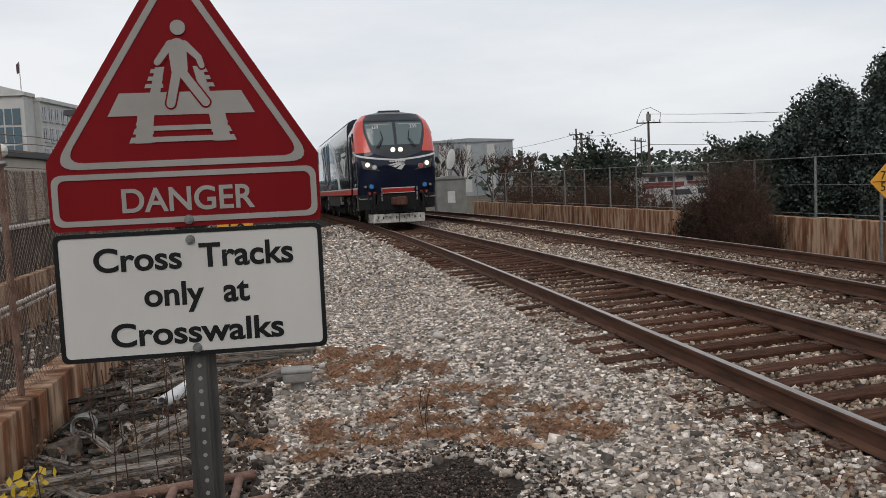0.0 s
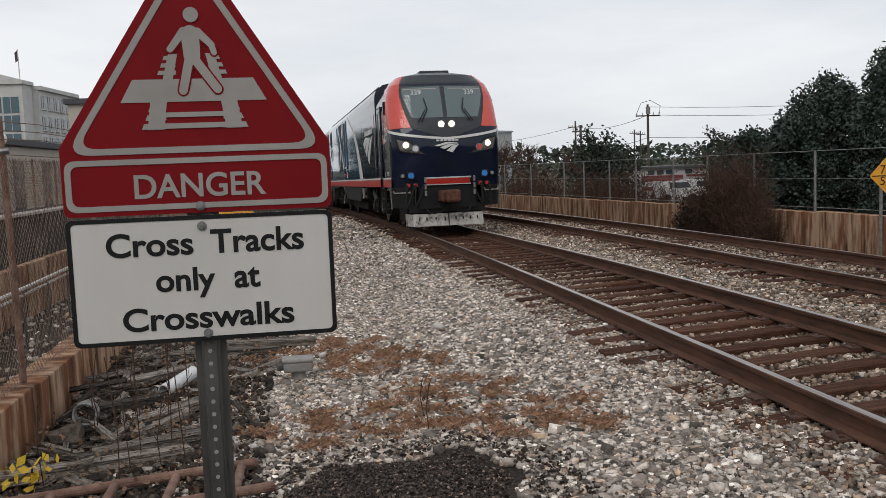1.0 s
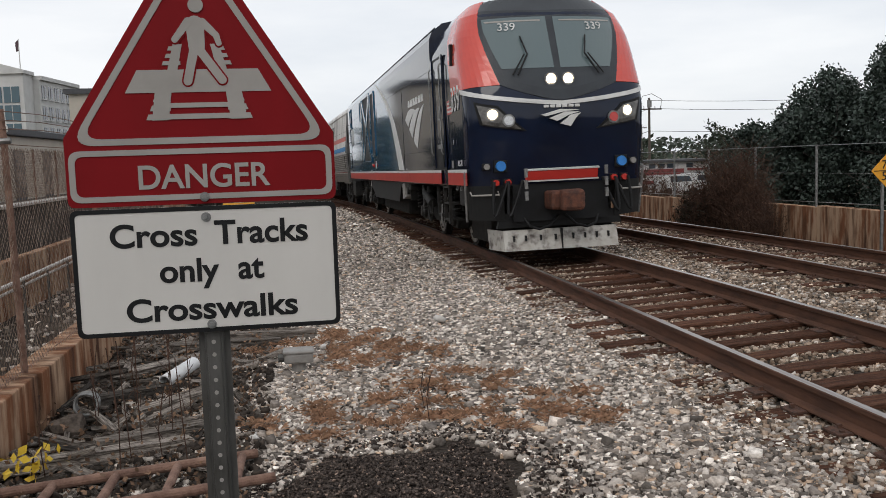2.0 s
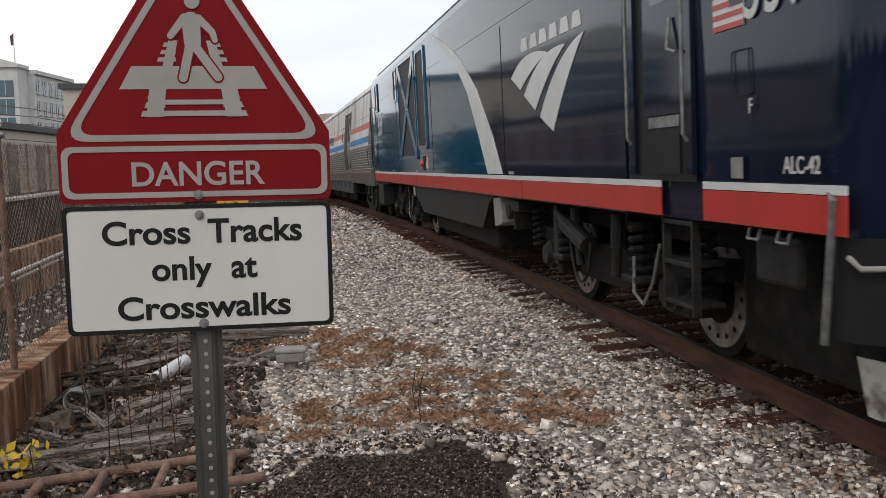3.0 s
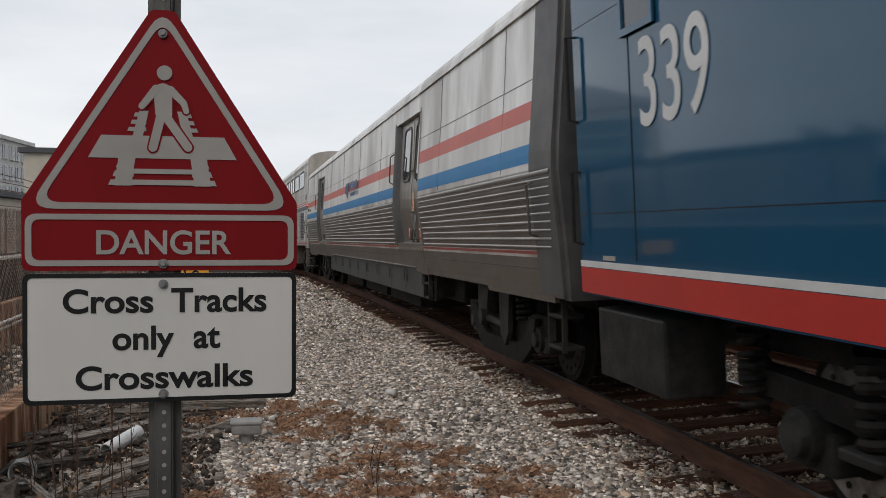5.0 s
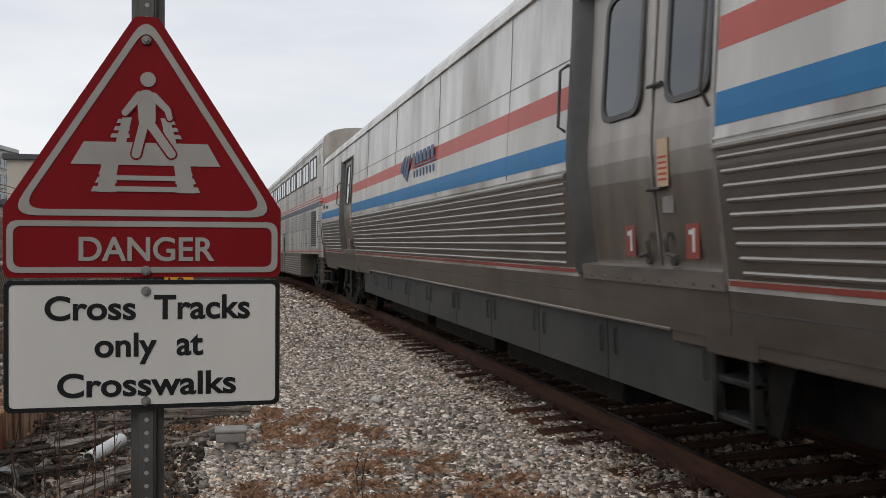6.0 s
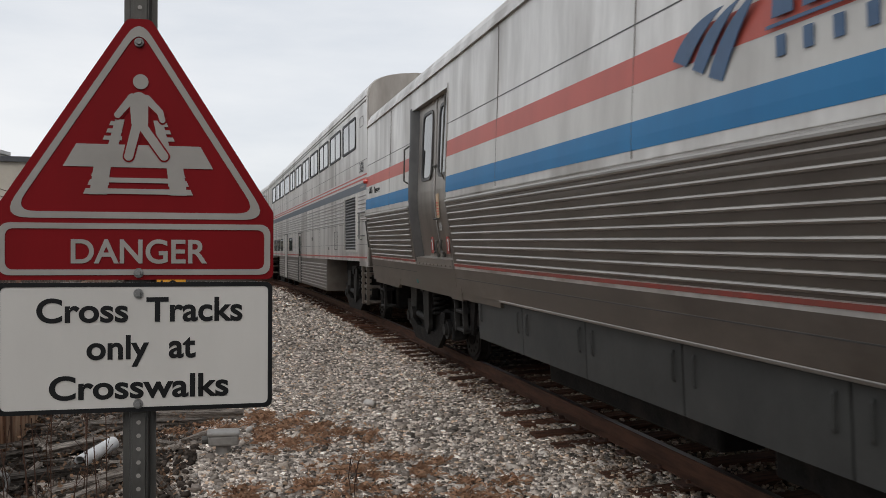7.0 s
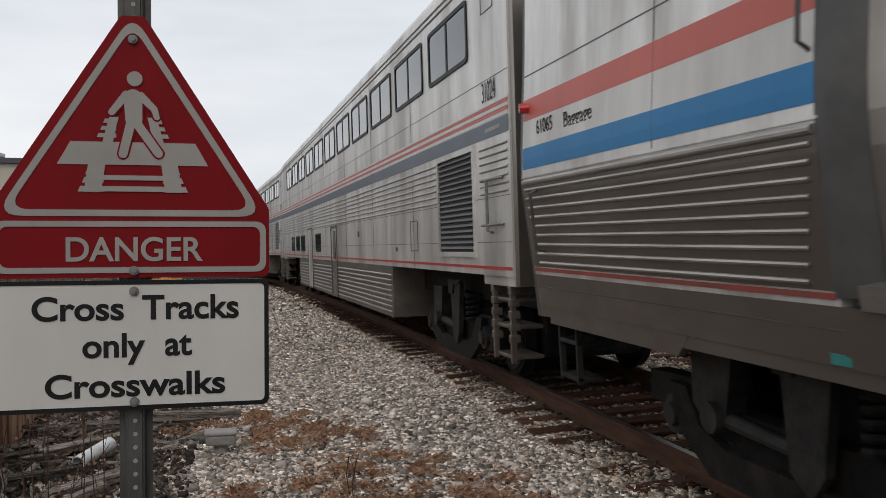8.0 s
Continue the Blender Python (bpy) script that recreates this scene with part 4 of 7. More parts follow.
def locomotive():
    t = empty("locomotive", None, "glossy dark blue passenger locomotive with coral red cab and white stripes", "locomotive")
    L = LOCO_L
    # shell: nose rings joined to the straight body
    ws = [1.2, 1.5, 2.0, 2.4, 2.6, 2.75, 3.0, 3.3, 3.6, 3.78, 3.95, 4.1, 4.22, 4.32, 4.38]
    ss = [-3.4, -2.2, -1.5, -1.15] + [-1 + i / 12 for i in range(25)] + [1.15, 1.5, 2.2, 3.4]
    verts = [nose(s, w) for w in ws for s in ss]
    k = len(ss)
    faces = [(j * k + i, j * k + i + 1, (j + 1) * k + i + 1, (j + 1) * k + i) for j in range(len(ws) - 1) for i in range(k - 1)]
    top = len(ws) - 1
    faces.append([top * k + i for i in range(k)])
    cab = raw("cab_shell", verts, faces, M["navy"], t, smooth=True)
    body = [(-1.5, 1.2), (-1.5, 2.6), (-1.5, 3.4), (-1.5, 3.78), (-1.49, 3.94), (-1.44, 4.07), (-1.24, 4.23), (-0.6, 4.36), (0, 4.38)]
    body = body + [(-u, w) for u, w in reversed(body[:-1])]
    SPLIT = 11.2
    part("front_body", hull(body, 3.0, SPLIT), M["navy"], t)
    part("rear_body", hull(body, SPLIT, L), M["blue"], t, "brighter blue rear body")
    # blue sheet in front of the split, up to the swoosh
    rear_edge = [(7.6, 1.49), (8.05, 2.0), (8.75, 2.66), (9.7, 3.2), (10.8, 3.6), (SPLIT + 0.01, 3.70)]
    part("blue_side_panel", side_sheet(bmesh.new(), [(SPLIT + 0.01, 1.49)] + rear_edge[:], -1.5, 0.004), M["blue"], t)
    # white swoosh
    bm = bmesh.new()
    front_edge = [(7.15, 1.49), (7.62, 2.0), (8.45, 2.66), (9.5, 3.2), (10.35, 3.5), (11.1, 3.7)]
    rear2 = [(7.95, 1.49), (8.40, 2.0), (9.05, 2.66), (9.95, 3.2), (10.75, 3.5), (11.4, 3.7)]
    side_sheet(bm, front_edge + rear2[::-1], -1.5, 0.010)
    v = [bm.verts.new(p) for p in ((-1.508, 11.1, 3.7), (-1.508, 11.4, 3.7), (-1.497, 12.15, 3.90), (-1.497, 11.9, 3.90), (-1.452, 12.8, 4.06), (-1.452, 12.6, 4.06))]
    for q in ((0, 1, 2, 3), (3, 2, 4, 5)):
        bm.faces.new([v[i] for i in q])
    part("swoosh", bm, M["white"], t, "broad white curved stripe")
    # sill stripes
    for name, mtl, w0, w1, pr in (("white_stripe", "white", 1.425, 1.475, 0.012), ("red_stripe", "striped_red", 1.215, 1.42, 0.011)):
        for a, b in ((0.06, 1.62), (2.30, 6.2), (6.22, 14.4), (14.42, L)):
            panel(name, t, M[mtl], a, b, w0, w1, -1.5, pr)
    bm = bmesh.new()
    for w in (1.85, 3.36):
        prism(bm, rect(3.0, L, w, w + 0.006), -1.5015, -1.5, "x")
    for y in (7.0, 12.3, 17.1, 21.2):
        prism(bm, rect(y, y + 0.008, 1.5, 3.3), -1.5055, -1.5, "x")
    part("panel_seam", bm, M["black"], t)
    # emblem: three blades and a plain bar of blocks
    for a, b, tip in (((6.52, 2.62), (6.12, 2.45), (5.0, 2.74)), ((5.98, 2.38), (5.55, 2.19), (4.45, 2.76)), ((5.38, 2.11), (4.92, 1.94), (3.90, 2.80))):
        bm = bmesh.new()
        blade(bm, a, b, tip, 0.26, -1.5, 0.008)
        part("emblem_blade", bm, M["white"], t, "curved white blade of the emblem")
    for i in range(6):
        bm = bmesh.new()
        a = 6.05 - 0.36 * i
        prism(bm, [(a, 2.865), (a - 0.27, 2.865), (a - 0.23, 3.01), (a - 0.05, 3.01)], -1.508, -1.49, "x")
        part("name_bar", bm, M["white"], t, "plain white bar")
    # cab door in its recess with rails, window and steps
    panel("door_recess", t, M["black"], 1.72, 2.92, 1.47, 3.5, -1.5, 0.004)
    door = panel("cab_door", t, M["navy"], 1.86, 2.56, 1.95, 3.45, -1.5, 0.014, r=0.05)
    panel("door_window", door, M["window"], 2.0, 2.42, 2.75, 3.3, -1.514, 0.004, r=0.05)
    panel("kick_plate", door, M["galv"], 1.95, 2.48, 1.86, 1.94, -1.514, 0.004)
    part("door_handle", path_tube(bmesh.new(), [(-1.53, 2.05, 2.62), (-1.56, 2.03, 2.40), (-1.56, 1.88, 2.36)], 0.014, 8), M["galv"], door, "bright lever handle")
    for y in (1.78, 2.78):
        panel("door_post", t, M["navy"], y - 0.05, y + 0.05, 1.52, 3.5, -1.5, 0.03)
        grab(t, [(-1.54, y, 1.75), (-1.57, y, 1.8), (-1.57, y, 3.3), (-1.54, y, 3.35)], "galv", 0.013)
    panel("step_hole", t, M["black"], 1.95, 2.35, 1.52, 1.80, -1.5, 0.016, r=0.03)
    bm = bmesh.new()
    for w in (0.55, 0.85, 1.15):
        box(bm, -1.46, -1.2, 1.92, 2.38, w, w + 0.035, 0.006)
    for y in (1.90, 2.38):
        box(bm, -1.46, -1.40, y, y + 0.03, 0.5, 1.22)
    part("cab_step", bm, M["undergrey"], t, "dark open entry steps")
    # flag, hatch, number, plates
    fl = panel("flag", t, M["white"], 1.06, 1.44, 2.42, 2.66, -1.5, 0.008, "small striped flag decal")
    bm = bmesh.new()
    for i in range(4):
        side_sheet(bm, rect(1.06, 1.44, 2.42 + i * 0.068, 2.42 + i * 0.068 + 0.034), -1.508, 0.002)
    part("flag_stripe", bm, M["striped_red"], fl)
    part("flag_canton", side_sheet(bmesh.new(), rect(1.06, 1.22, 2.55, 2.66), -1.510, 0.002), M["navy"], fl)
    ring("hatch", t, M["black"], rounded(rect(1.0, 1.22, 2.0, 2.28), 0.03, 4), 0.008, -1.5, 0.006)
    panel("notice_plate", t, M["boxgrey"], 1.10, 1.24, 1.50, 1.63, -1.5, 0.006)
    text("lettering", "ALC-42", 0.135, M["signwhite"], Matrix.Translation((-1.526, 0.43, 1.575)) @ SIDE, t, 0.002, squeeze=0.82, fat=0.0012)
    text("lettering", "F", 0.13, M["signwhite"], Matrix.Translation((-1.512, 0.98, 1.93)) @ SIDE, t, 0.002, squeeze=0.8, fat=0.0012)
    # dark equipment below the cab floor
    part("pilot_block", box(bmesh.new(), -1.05, 1.05, 0.4, 1.95, 0.22, 1.2, 0.04), M["under"], t, "black structure behind the pilot")
    part("sand_box", box(bmesh.new(), -1.42, -1.05, 0.62, 1.12, 0.86, 1.16, 0.03), M["undergrey"], t)
    part("sand_box", box(bmesh.new(), 1.05, 1.42, 0.62, 1.12, 0.86, 1.16, 0.03), M["undergrey"], t)
    for y in (0.72, 1.05):
        part("lifting_eye", path_tube(bmesh.new(), [(-1.45, y - 0.06, 1.2), (-1.47, y - 0.06, 1.13), (-1.47, y + 0.06, 1.13), (-1.45, y + 0.06, 1.2)], 0.011, 6), M["galv"], t)
    for y in (3.0, 5.7, 16.6, 19.3):
        part("traction_motor", box(bmesh.new(), -0.62, 0.62, y - 0.55, y + 0.55, 0.2, 0.98, 0.08), M["under"], t, "black traction motor between the wheels")
    text("number", "339", 0.58, M["white"], Matrix.Translation((-1.512, 0.72, 2.62)) @ SIDE, t, 0.002, squeeze=0.8)
    text("number", "339", 0.86, M["white"], Matrix.Translation((-1.508, 20.55, 2.70)) @ SIDE, t, 0.002, squeeze=0.80, fat=0.004)
    # rear windows, X grille, second grille
    for a, b in ((20.75, 21.3), (16.7, 17.27)):
        o = rect(a, b, 3.10, 3.84)
        win = panel("side_window", t, M["window"], a, b, 3.10, 3.84, -1.47, 0.042)
        ring("window_frame", win, M["blue"], o, 0.05, -1.5, 0.03)
    gx = part("radiator_grille", side_sheet(bmesh.new(), rounded(rect(14.05, 16.45, 1.78, 3.86), 0.12), -1.46, 0.05), M["grille"], t, "dark mesh grille behind an X brace")
    bm = bmesh.new()
    A, B, C, D, X = (16.4, 3.80), (14.1, 3.80), (16.4, 1.85), (14.1, 1.85), (15.2, 2.84)
    for p, q in ((A, X), (B, X), (C, X), (D, X)):
        d = (Vector(q) - Vector(p)).normalized()
        n = Vector((-d.y, d.x)) * 0.105
        pv, qv = Vector(p), Vector(q) + d * 0.05
        side_sheet(bm, [tuple(pv + n), tuple(qv + n), tuple(qv - n), tuple(pv - n)], -1.51, 0.022)
    part("x_brace", bm, M["blue"], gx, "riveted blue X brace")
    ring("grille_frame", gx, M["blue"], rounded(rect(13.98, 16.52, 1.74, 3.9), 0.16), 0.085, -1.5, 0.03)
    g2 = part("intake_grille", side_sheet(bmesh.new(), rounded(rect(12.85, 13.75, 1.98, 3.8), 0.12), -1.46, 0.05), M["grille"], t, "tall dark mesh intake")
    ring("grille_frame", g2, M["blue"], rounded(rect(12.78, 13.82, 1.92, 3.86), 0.14), 0.08, -1.5, 0.03)
    rivet = None
    for p0, p1, n in ((A, X, 7), (B, X, 7), (C, X, 7), (D, X, 7), ((16.47, 1.85), (16.47, 3.8), 9), ((14.03, 1.85), (14.03, 3.8), 9), ((14.2, 1.79), (16.3, 1.79), 10), ((13.78, 2.05), (13.78, 3.75), 8), ((12.82, 2.05), (12.82, 3.75), 8)):
        for i in range(n):
            y, w = p0[0] + (p1[0] - p0[0]) * (i + 0.5) / n, p0[1] + (p1[1] - p0[1]) * (i + 0.5) / n
            if rivet is None:
                rb = bmesh.new()
                bmesh.ops.create_icosphere(rb, subdivisions=1, radius=0.013)
                rivet = part("rivet", rb, M["galv"], t)
                rivet.location = (-1.534, y, w)
            else:
                r = new("rivet", rivet.data)
                r.parent, r.location = t, (-1.534, y, w)
    # charging socket and its notice
    sk = panel("socket_recess", t, M["black"], 13.18, 13.46, 1.52, 1.80, -1.5, 0.008, r=0.03)
    part("red_plug", tube(bmesh.new(), (-1.5, 13.36, 1.66), (-1.56, 13.38, 1.64), 0.055, n=14), M["redlamp"], sk)
    nt = panel("warning_plate", t, M["white"], 12.92, 13.10, 1.56, 1.78, -1.5, 0.008)
    panel("red_heading", nt, M["striped_red"], 12.93, 13.09, 1.69, 1.77, -1.508, 0.002)
    for i, y in enumerate((6.6, 14.2, 21.6, 17.9)):
        panel("small_plate", t, M["signgrey"], y, y + 0.22, 1.49, 1.525, -1.5, 0.009)
    # rear corner rail and roof lip
    for y, w0, w1 in ((22.24, 1.6, 2.2), (22.24, 2.6, 3.3)):
        grab(t, [(-1.47, y, w0), (-1.57, y + 0.03, w0 + 0.03), (-1.57, y + 0.03, w1), (-1.47, y, w1)], "black")
    bm = bmesh.new()
    for i in range(22):
        tube(bm, (-1.30, 3.4 + i * 0.86, 4.20), (-1.30, 3.4 + i * 0.86 + 0.7, 4.20), 0.02, n=6)
    part("roof_rail", bm, M["roofgrey"], t)
    part("roof_hatch", box(bmesh.new(), -0.7, 0.7, 4.2, 9.5, 4.35, 4.43, 0.03), M["roofgrey"], t)
    part("roof_unit", box(bmesh.new(), -0.9, 0.9, 12, 20.5, 4.32, 4.42, 0.03), M["roofgrey"], t)
    # lower fairing between the bogies and the equipment
    bm = prism(bmesh.new(), [(7.9, 1.21), (8.25, 1.08), (8.5, 0.86), (8.7, 0.70), (14.1, 0.68), (14.5, 0.84), (14.95, 0.98), (14.98, 1.21)], -1.44, 1.44, "x")
    part("side_fairing", bm, M["charcoal"], t, "charcoal fairing between the bogies")
    part("fuel_tank", box(bmesh.new(), -1.2, 1.2, 8.7, 13.9, 0.36, 0.9, 0.06), M["under"], t)
    part("underframe", box(bmesh.new(), -1.05, 1.05, 0.5, L - 0.1, 0.95, 1.2), M["under"], t)
    for a, b, w0, w1 in ((20.9, 22.1, 0.55, 1.1),):
        part("equipment_box", box(bmesh.new(), -1.46, -1.0, a, b, w0, w1, 0.02), M["undergrey"], t)
    bm = prism(bmesh.new(), rounded([(7.45, 0.84), (7.85, 0.78), (7.9, 1.16), (7.5, 1.18)], 0.03, 3), -1.46, -1.1, "x")
    part("filter_box", bm, M["boxgrey"], t, "pale grey filter box under the sill")
    bm = tube(bmesh.new(), (-1.44, 7.22, 1.0), (-1.2, 7.22, 1.0), 0.09, n=14)
    box(bm, -1.38, -1.15, 7.08, 7.16, 0.78, 1.1, 0.01)
    box(bm, -1.42, -1.15, 6.75, 7.15, 1.02, 1.15, 0.015)
    part("air_valve", bm, M["undergrey"], t)
    cbx = part("cable_box", box(bmesh.new(), -1.44, -1.15, 15.05, 15.35, 0.95, 1.2, 0.01), M["undergrey"], t)
    part("notice", box(bmesh.new(), -1.448, -1.44, 15.08, 15.32, 0.99, 1.17), M["signgrey"], cbx)
    loco_bogie(t, 4.4, 3.3)
    loco_bogie(t, 17.97, 3.45, -1)
    # the face
    for s in (-1, 1):
        part("red_cab_panel", nose_patch([(s * 0.36, 2.77), (s * 1.75, 2.70), (s * 1.30, 4.16), (s * 0.60, 4.22)], 0.010, 18, 12), M["cabred"], t, "coral red cab side panel")
        part("chevron_stripe", nose_patch([(0.0, 2.43), (s * 1.02, 2.68), (s * 1.02, 2.76), (0.0, 2.49)], 0.016, 20, 2), M["white"], t, "white chevron stripe")
        win = part("windscreen", nose_patch([(s * 0.006, 3.02), (s * 0.325, 3.02), (s * 0.50, 3.86), (s * 0.008, 3.88)], 0.016, 12, 8), M["windscreen"], t, "dark sloping windscreen pane")
        part("window_surround", nose_patch([(0.0, 2.50), (s * 0.362, 2.77), (s * 0.60, 4.16), (0.0, 4.16)], 0.011, 14, 10), M["roofgrey"], t)
        part("sun_blind", nose_patch([(s * 0.03, 3.80), (s * 0.45, 3.79), (s * 0.465, 3.815), (s * 0.03, 3.825)], 0.02, 8, 1), M["signgrey"], win)
        nose_text(t, "339", s * 0.25, 3.70, 0.2, M["white"])
        part("wiper", path_tube(bmesh.new(), [nose(s * 0.21, 2.92) + Vector((0, -0.06, 0)), nose(s * 0.13, 3.25) + Vector((0, -0.08, 0)), nose(s * 0.16, 3.55) + Vector((0, -0.06, 0))], 0.014, 6), M["black"], t)
        part("wiper", path_tube(bmesh.new(), [nose(s * 0.25, 2.92) + Vector((0, -0.06, 0)), nose(s * 0.15, 3.25) + Vector((0, -0.09, 0))], 0.012, 6), M["black"], t)
        c = nose(s * 0.024, 2.84)
        hl = part("upper_headlamp", tube(bmesh.new(), c + Vector((0, 0.05, 0)), c + Vector((0, -0.035, 0)), 0.088, n=24), M["lamp"], t, "lit round headlamp")
        part("lamp_rim", frame_prism(bmesh.new(), [(c.x + 0.105 * math.cos(a), c.z + 0.105 * math.sin(a)) for a in [k * math.pi / 12 for k in range(24)]], [(c.x + 0.086 * math.cos(a), c.z + 0.086 * math.sin(a)) for a in [k * math.pi / 12 for k in range(24)]], c.y - 0.045, c.y + 0.06), M["galv"], hl)
        hp = part("headlamp_cluster", nose_patch([(s * 0.17, 2.04), (s * 0.62, 2.16), (s * 0.70, 2.52), (s * 0.40, 2.44)], 0.014, 10, 6), M["black"], t, "slanted dark lamp cluster")
        part("lamp_glass", nose_patch([(s * 0.21, 2.07), (s * 0.58, 2.17), (s * 0.65, 2.47), (s * 0.41, 2.40)], 0.018, 10, 5), M["lampglass"], hp)
        for q, w, r, mtl in ((0.46, 2.31, 0.08, "lamp"), (0.31, 2.21, 0.075, "redlamp" if s > 0 else "lampoff")):
            p = nose(s * q, w)
            n = (nose(s * q + 0.01, w) - nose(s * q - 0.01, w)).cross(nose(s * q, w + 0.01) - nose(s * q, w - 0.01)).normalized()
            part("round_lamp", tube(bmesh.new(), p, p + n * 0.03, r, n=24), M[mtl], hp)
            part("lamp_ring", tube(bmesh.new(), p, p + n * 0.022, r + 0.025, n=24), M["galv"], hp)
        # connectors, hoses, rail, pillar
        for q, w, sz, mtl in ((0.40, 1.50, 0.085, "bluecap"), (0.56, 1.50, 0.05, "boxgrey"), (0.45, 1.24, 0.055, "redlamp"), (0.33, 1.24, 0.055, "redlamp")):
            p = nose(s * q, w)
            cn = part("connector", box(bmesh.new(), p.x - sz * 1.25, p.x + sz * 1.25, p.y - 0.06, p.y + 0.04, w - sz * 1.15, w + sz * 1.15, 0.015), M["black"], t)
            part("connector_cap", tube(bmesh.new(), (p.x, p.y - 0.06, w), (p.x, p.y - 0.10, w), sz, sz * 0.9, 14), M[mtl], cn)
        for q in (0.33, 0.48):
            p = nose(s * q, 1.26)
            pts = [p + Vector((0.13 * math.sin(k * math.pi / 8) * s, -0.12 - 0.05 * math.sin(k * math.pi / 8), -0.55 * math.sin(k * math.pi / 8))) + Vector((-0.22 * s * k / 8, 0, 0)) for k in range(9)]
            part("jumper_cable", path_tube(bmesh.new(), pts, 0.026, 8), M["black"], t, "looped black jumper cable")
        p0, p1 = nose(s * 0.42, 1.05), nose(s * 0.86, 1.05)
        grab(t, [p0 + Vector((0, 0, 0.05)), p0 + Vector((0, -0.1, 0)), p1 + Vector((0, -0.1, 0)), p1 + Vector((0, 0, 0.05))], "signgrey")
        grab(t, [(s * 1.48, 0.25, 1.45), (s * 1.52, 0.15, 1.40), (s * 1.48, 0.3, 0.62)], "galv", 0.022)
        bm = bmesh.new()
        for w in (1.02, 1.2, 1.38):
            tube(bm, (s * 0.66, -0.42, w - 0.07), (s * 0.66, -0.42, w + 0.07), 0.03, n=8)
        part("uncoupling_gear", bm, M["galv"], t)
        part("corner_plate", nose_patch([(s * 0.36, 0.62), (s * 1.0, 0.66), (s * 1.0, 1.22), (s * 0.36, 1.22)], 0.0, 10, 3), M["charcoal"], t)
        c = nose(s * 1.02, 3.35)
        part("mirror", box(bmesh.new(), c.x - 0.05 if s < 0 else c.x, c.x if s < 0 else c.x + 0.05, c.y + 0.1, c.y + 0.2, 3.2, 3.55, 0.01), M["black"], t)
    part("lower_front_plate", nose_patch([(-1.0, 1.2), (1.0, 1.2), (1.0, 1.25), (-1.0, 1.25)], 0.004, 20, 2), M["navy"], t)
    part("red_bar", nose_patch([(-0.185, 1.27), (0.185, 1.27), (0.185, 1.41), (-0.185, 1.41)], 0.05, 8, 2), M["striped_red"], t, "red front bar")
    for w in (1.245, 1.42):
        part("white_bar", nose_patch([(-0.195, w), (0.195, w), (0.195, w + 0.02), (-0.195, w + 0.02)], 0.055, 8, 1), M["white"], t)
    bm = bmesh.new()
    for a, b, tip in (((0.50, 2.28), (0.36, 2.25), (-0.40, 2.36)), ((0.30, 2.21), (0.12, 2.15), (-0.40, 2.32)), ((0.05, 2.10), (-0.18, 2.04), (-0.42, 2.30))):
        a, b, tip = [(-p[0] * 0.72, 2.26 + (p[1] - 2.26) * 0.8) for p in (a, b, tip)]
        pts = [a, ((a[0] + tip[0]) / 2, (a[1] + tip[1]) / 2 + 0.05), tip, ((b[0] + tip[0]) / 2, (b[1] + tip[1]) / 2 + 0.02), b]
        prism(bm, pts, -0.335, -0.27, "y")
    part("front_emblem", bm, M["white"], t, "white three-bladed emblem")
    for i in range(6):
        part("front_name_bar", box(bmesh.new(), -0.30 + 0.102 * i, -0.222 + 0.102 * i, -0.335, -0.28, 2.385, 2.43, 0.006), M["white"], t)
    part("roof_front", nose_patch([(-0.60, 4.14), (0.60, 4.14), (0.3, 4.375), (-0.3, 4.375)], 0.009, 10, 6), M["roofgrey"], t)
    part("roof_horn_box", box(bmesh.new(), -0.42, 0.42, 1.2, 1.9, 4.33, 4.42, 0.03), M["roofgrey"], t)
    # plough and coupler
    bm = bmesh.new()
    pl = [(-1.08, 0.50), (-0.96, -0.05), (0.96, -0.05), (1.08, 0.50)]
    for w0, w1, dy in ((0.13, 0.46, 0.05),):
        a = [bm.verts.new((x, y - dy, w0)) for x, y in pl]
        b = [bm.verts.new((x, y + dy, w1)) for x, y in pl]
        a2 = [bm.verts.new((x, y - dy + 0.05, w0)) for x, y in pl]
        b2 = [bm.verts.new((x, y + dy + 0.05, w1)) for x, y in pl]
        for i in range(3):
            bm.faces.new((a[i], a[i + 1], b[i + 1], b[i]))
            bm.faces.new((b2[i], b2[i + 1], a2[i + 1], a2[i]))
            bm.faces.new((b[i], b[i + 1], b2[i + 1], b2[i]))
            bm.faces.new((a2[i], a2[i + 1], a[i + 1], a[i]))
    pw = part("snow_plough", bm, M["plough"], t, "chipped white steel snow plough")
    for x in (-0.8, -0.6, -0.35, -0.1, 0.2, 0.4, 0.6, 0.8):
        part("slot", box(bmesh.new(), x - 0.014, x + 0.014, -0.078, 0.0, 0.28, 0.37), M["black"], pw)
    part("plough_joint", box(bmesh.new(), -0.008, 0.008, -0.112, 0.0, 0.13, 0.46), M["black"], pw)
    for s in (-1, 1):
        part("air_hose", path_tube(bmesh.new(), [(s * 0.62, -0.08, 0.66), (s * 0.55, -0.16, 0.52), (s * 0.40, -0.18, 0.47), (s * 0.22, -0.17, 0.52), (s * 0.06, -0.12, 0.68)], 0.022, 8), M["black"], t, "black air hose drooping over the plough")
    bm = prism(bmesh.new(), [(-1.05, 0.5), (1.05, 0.5), (1.0, 0.72), (0.5, 0.78), (0.32, 0.62), (-0.32, 0.62), (-0.5, 0.78), (-1.0, 0.72)], 0.0, 0.1, "y")
    part("plough_mount", bm, M["charcoal"], t)
    bm = box(bmesh.new(), -0.28, 0.28, -0.5, 0.2, 0.78, 1.08, 0.05)
    box(bm, -0.16, 0.22, -0.66, -0.45, 0.76, 1.10, 0.06)
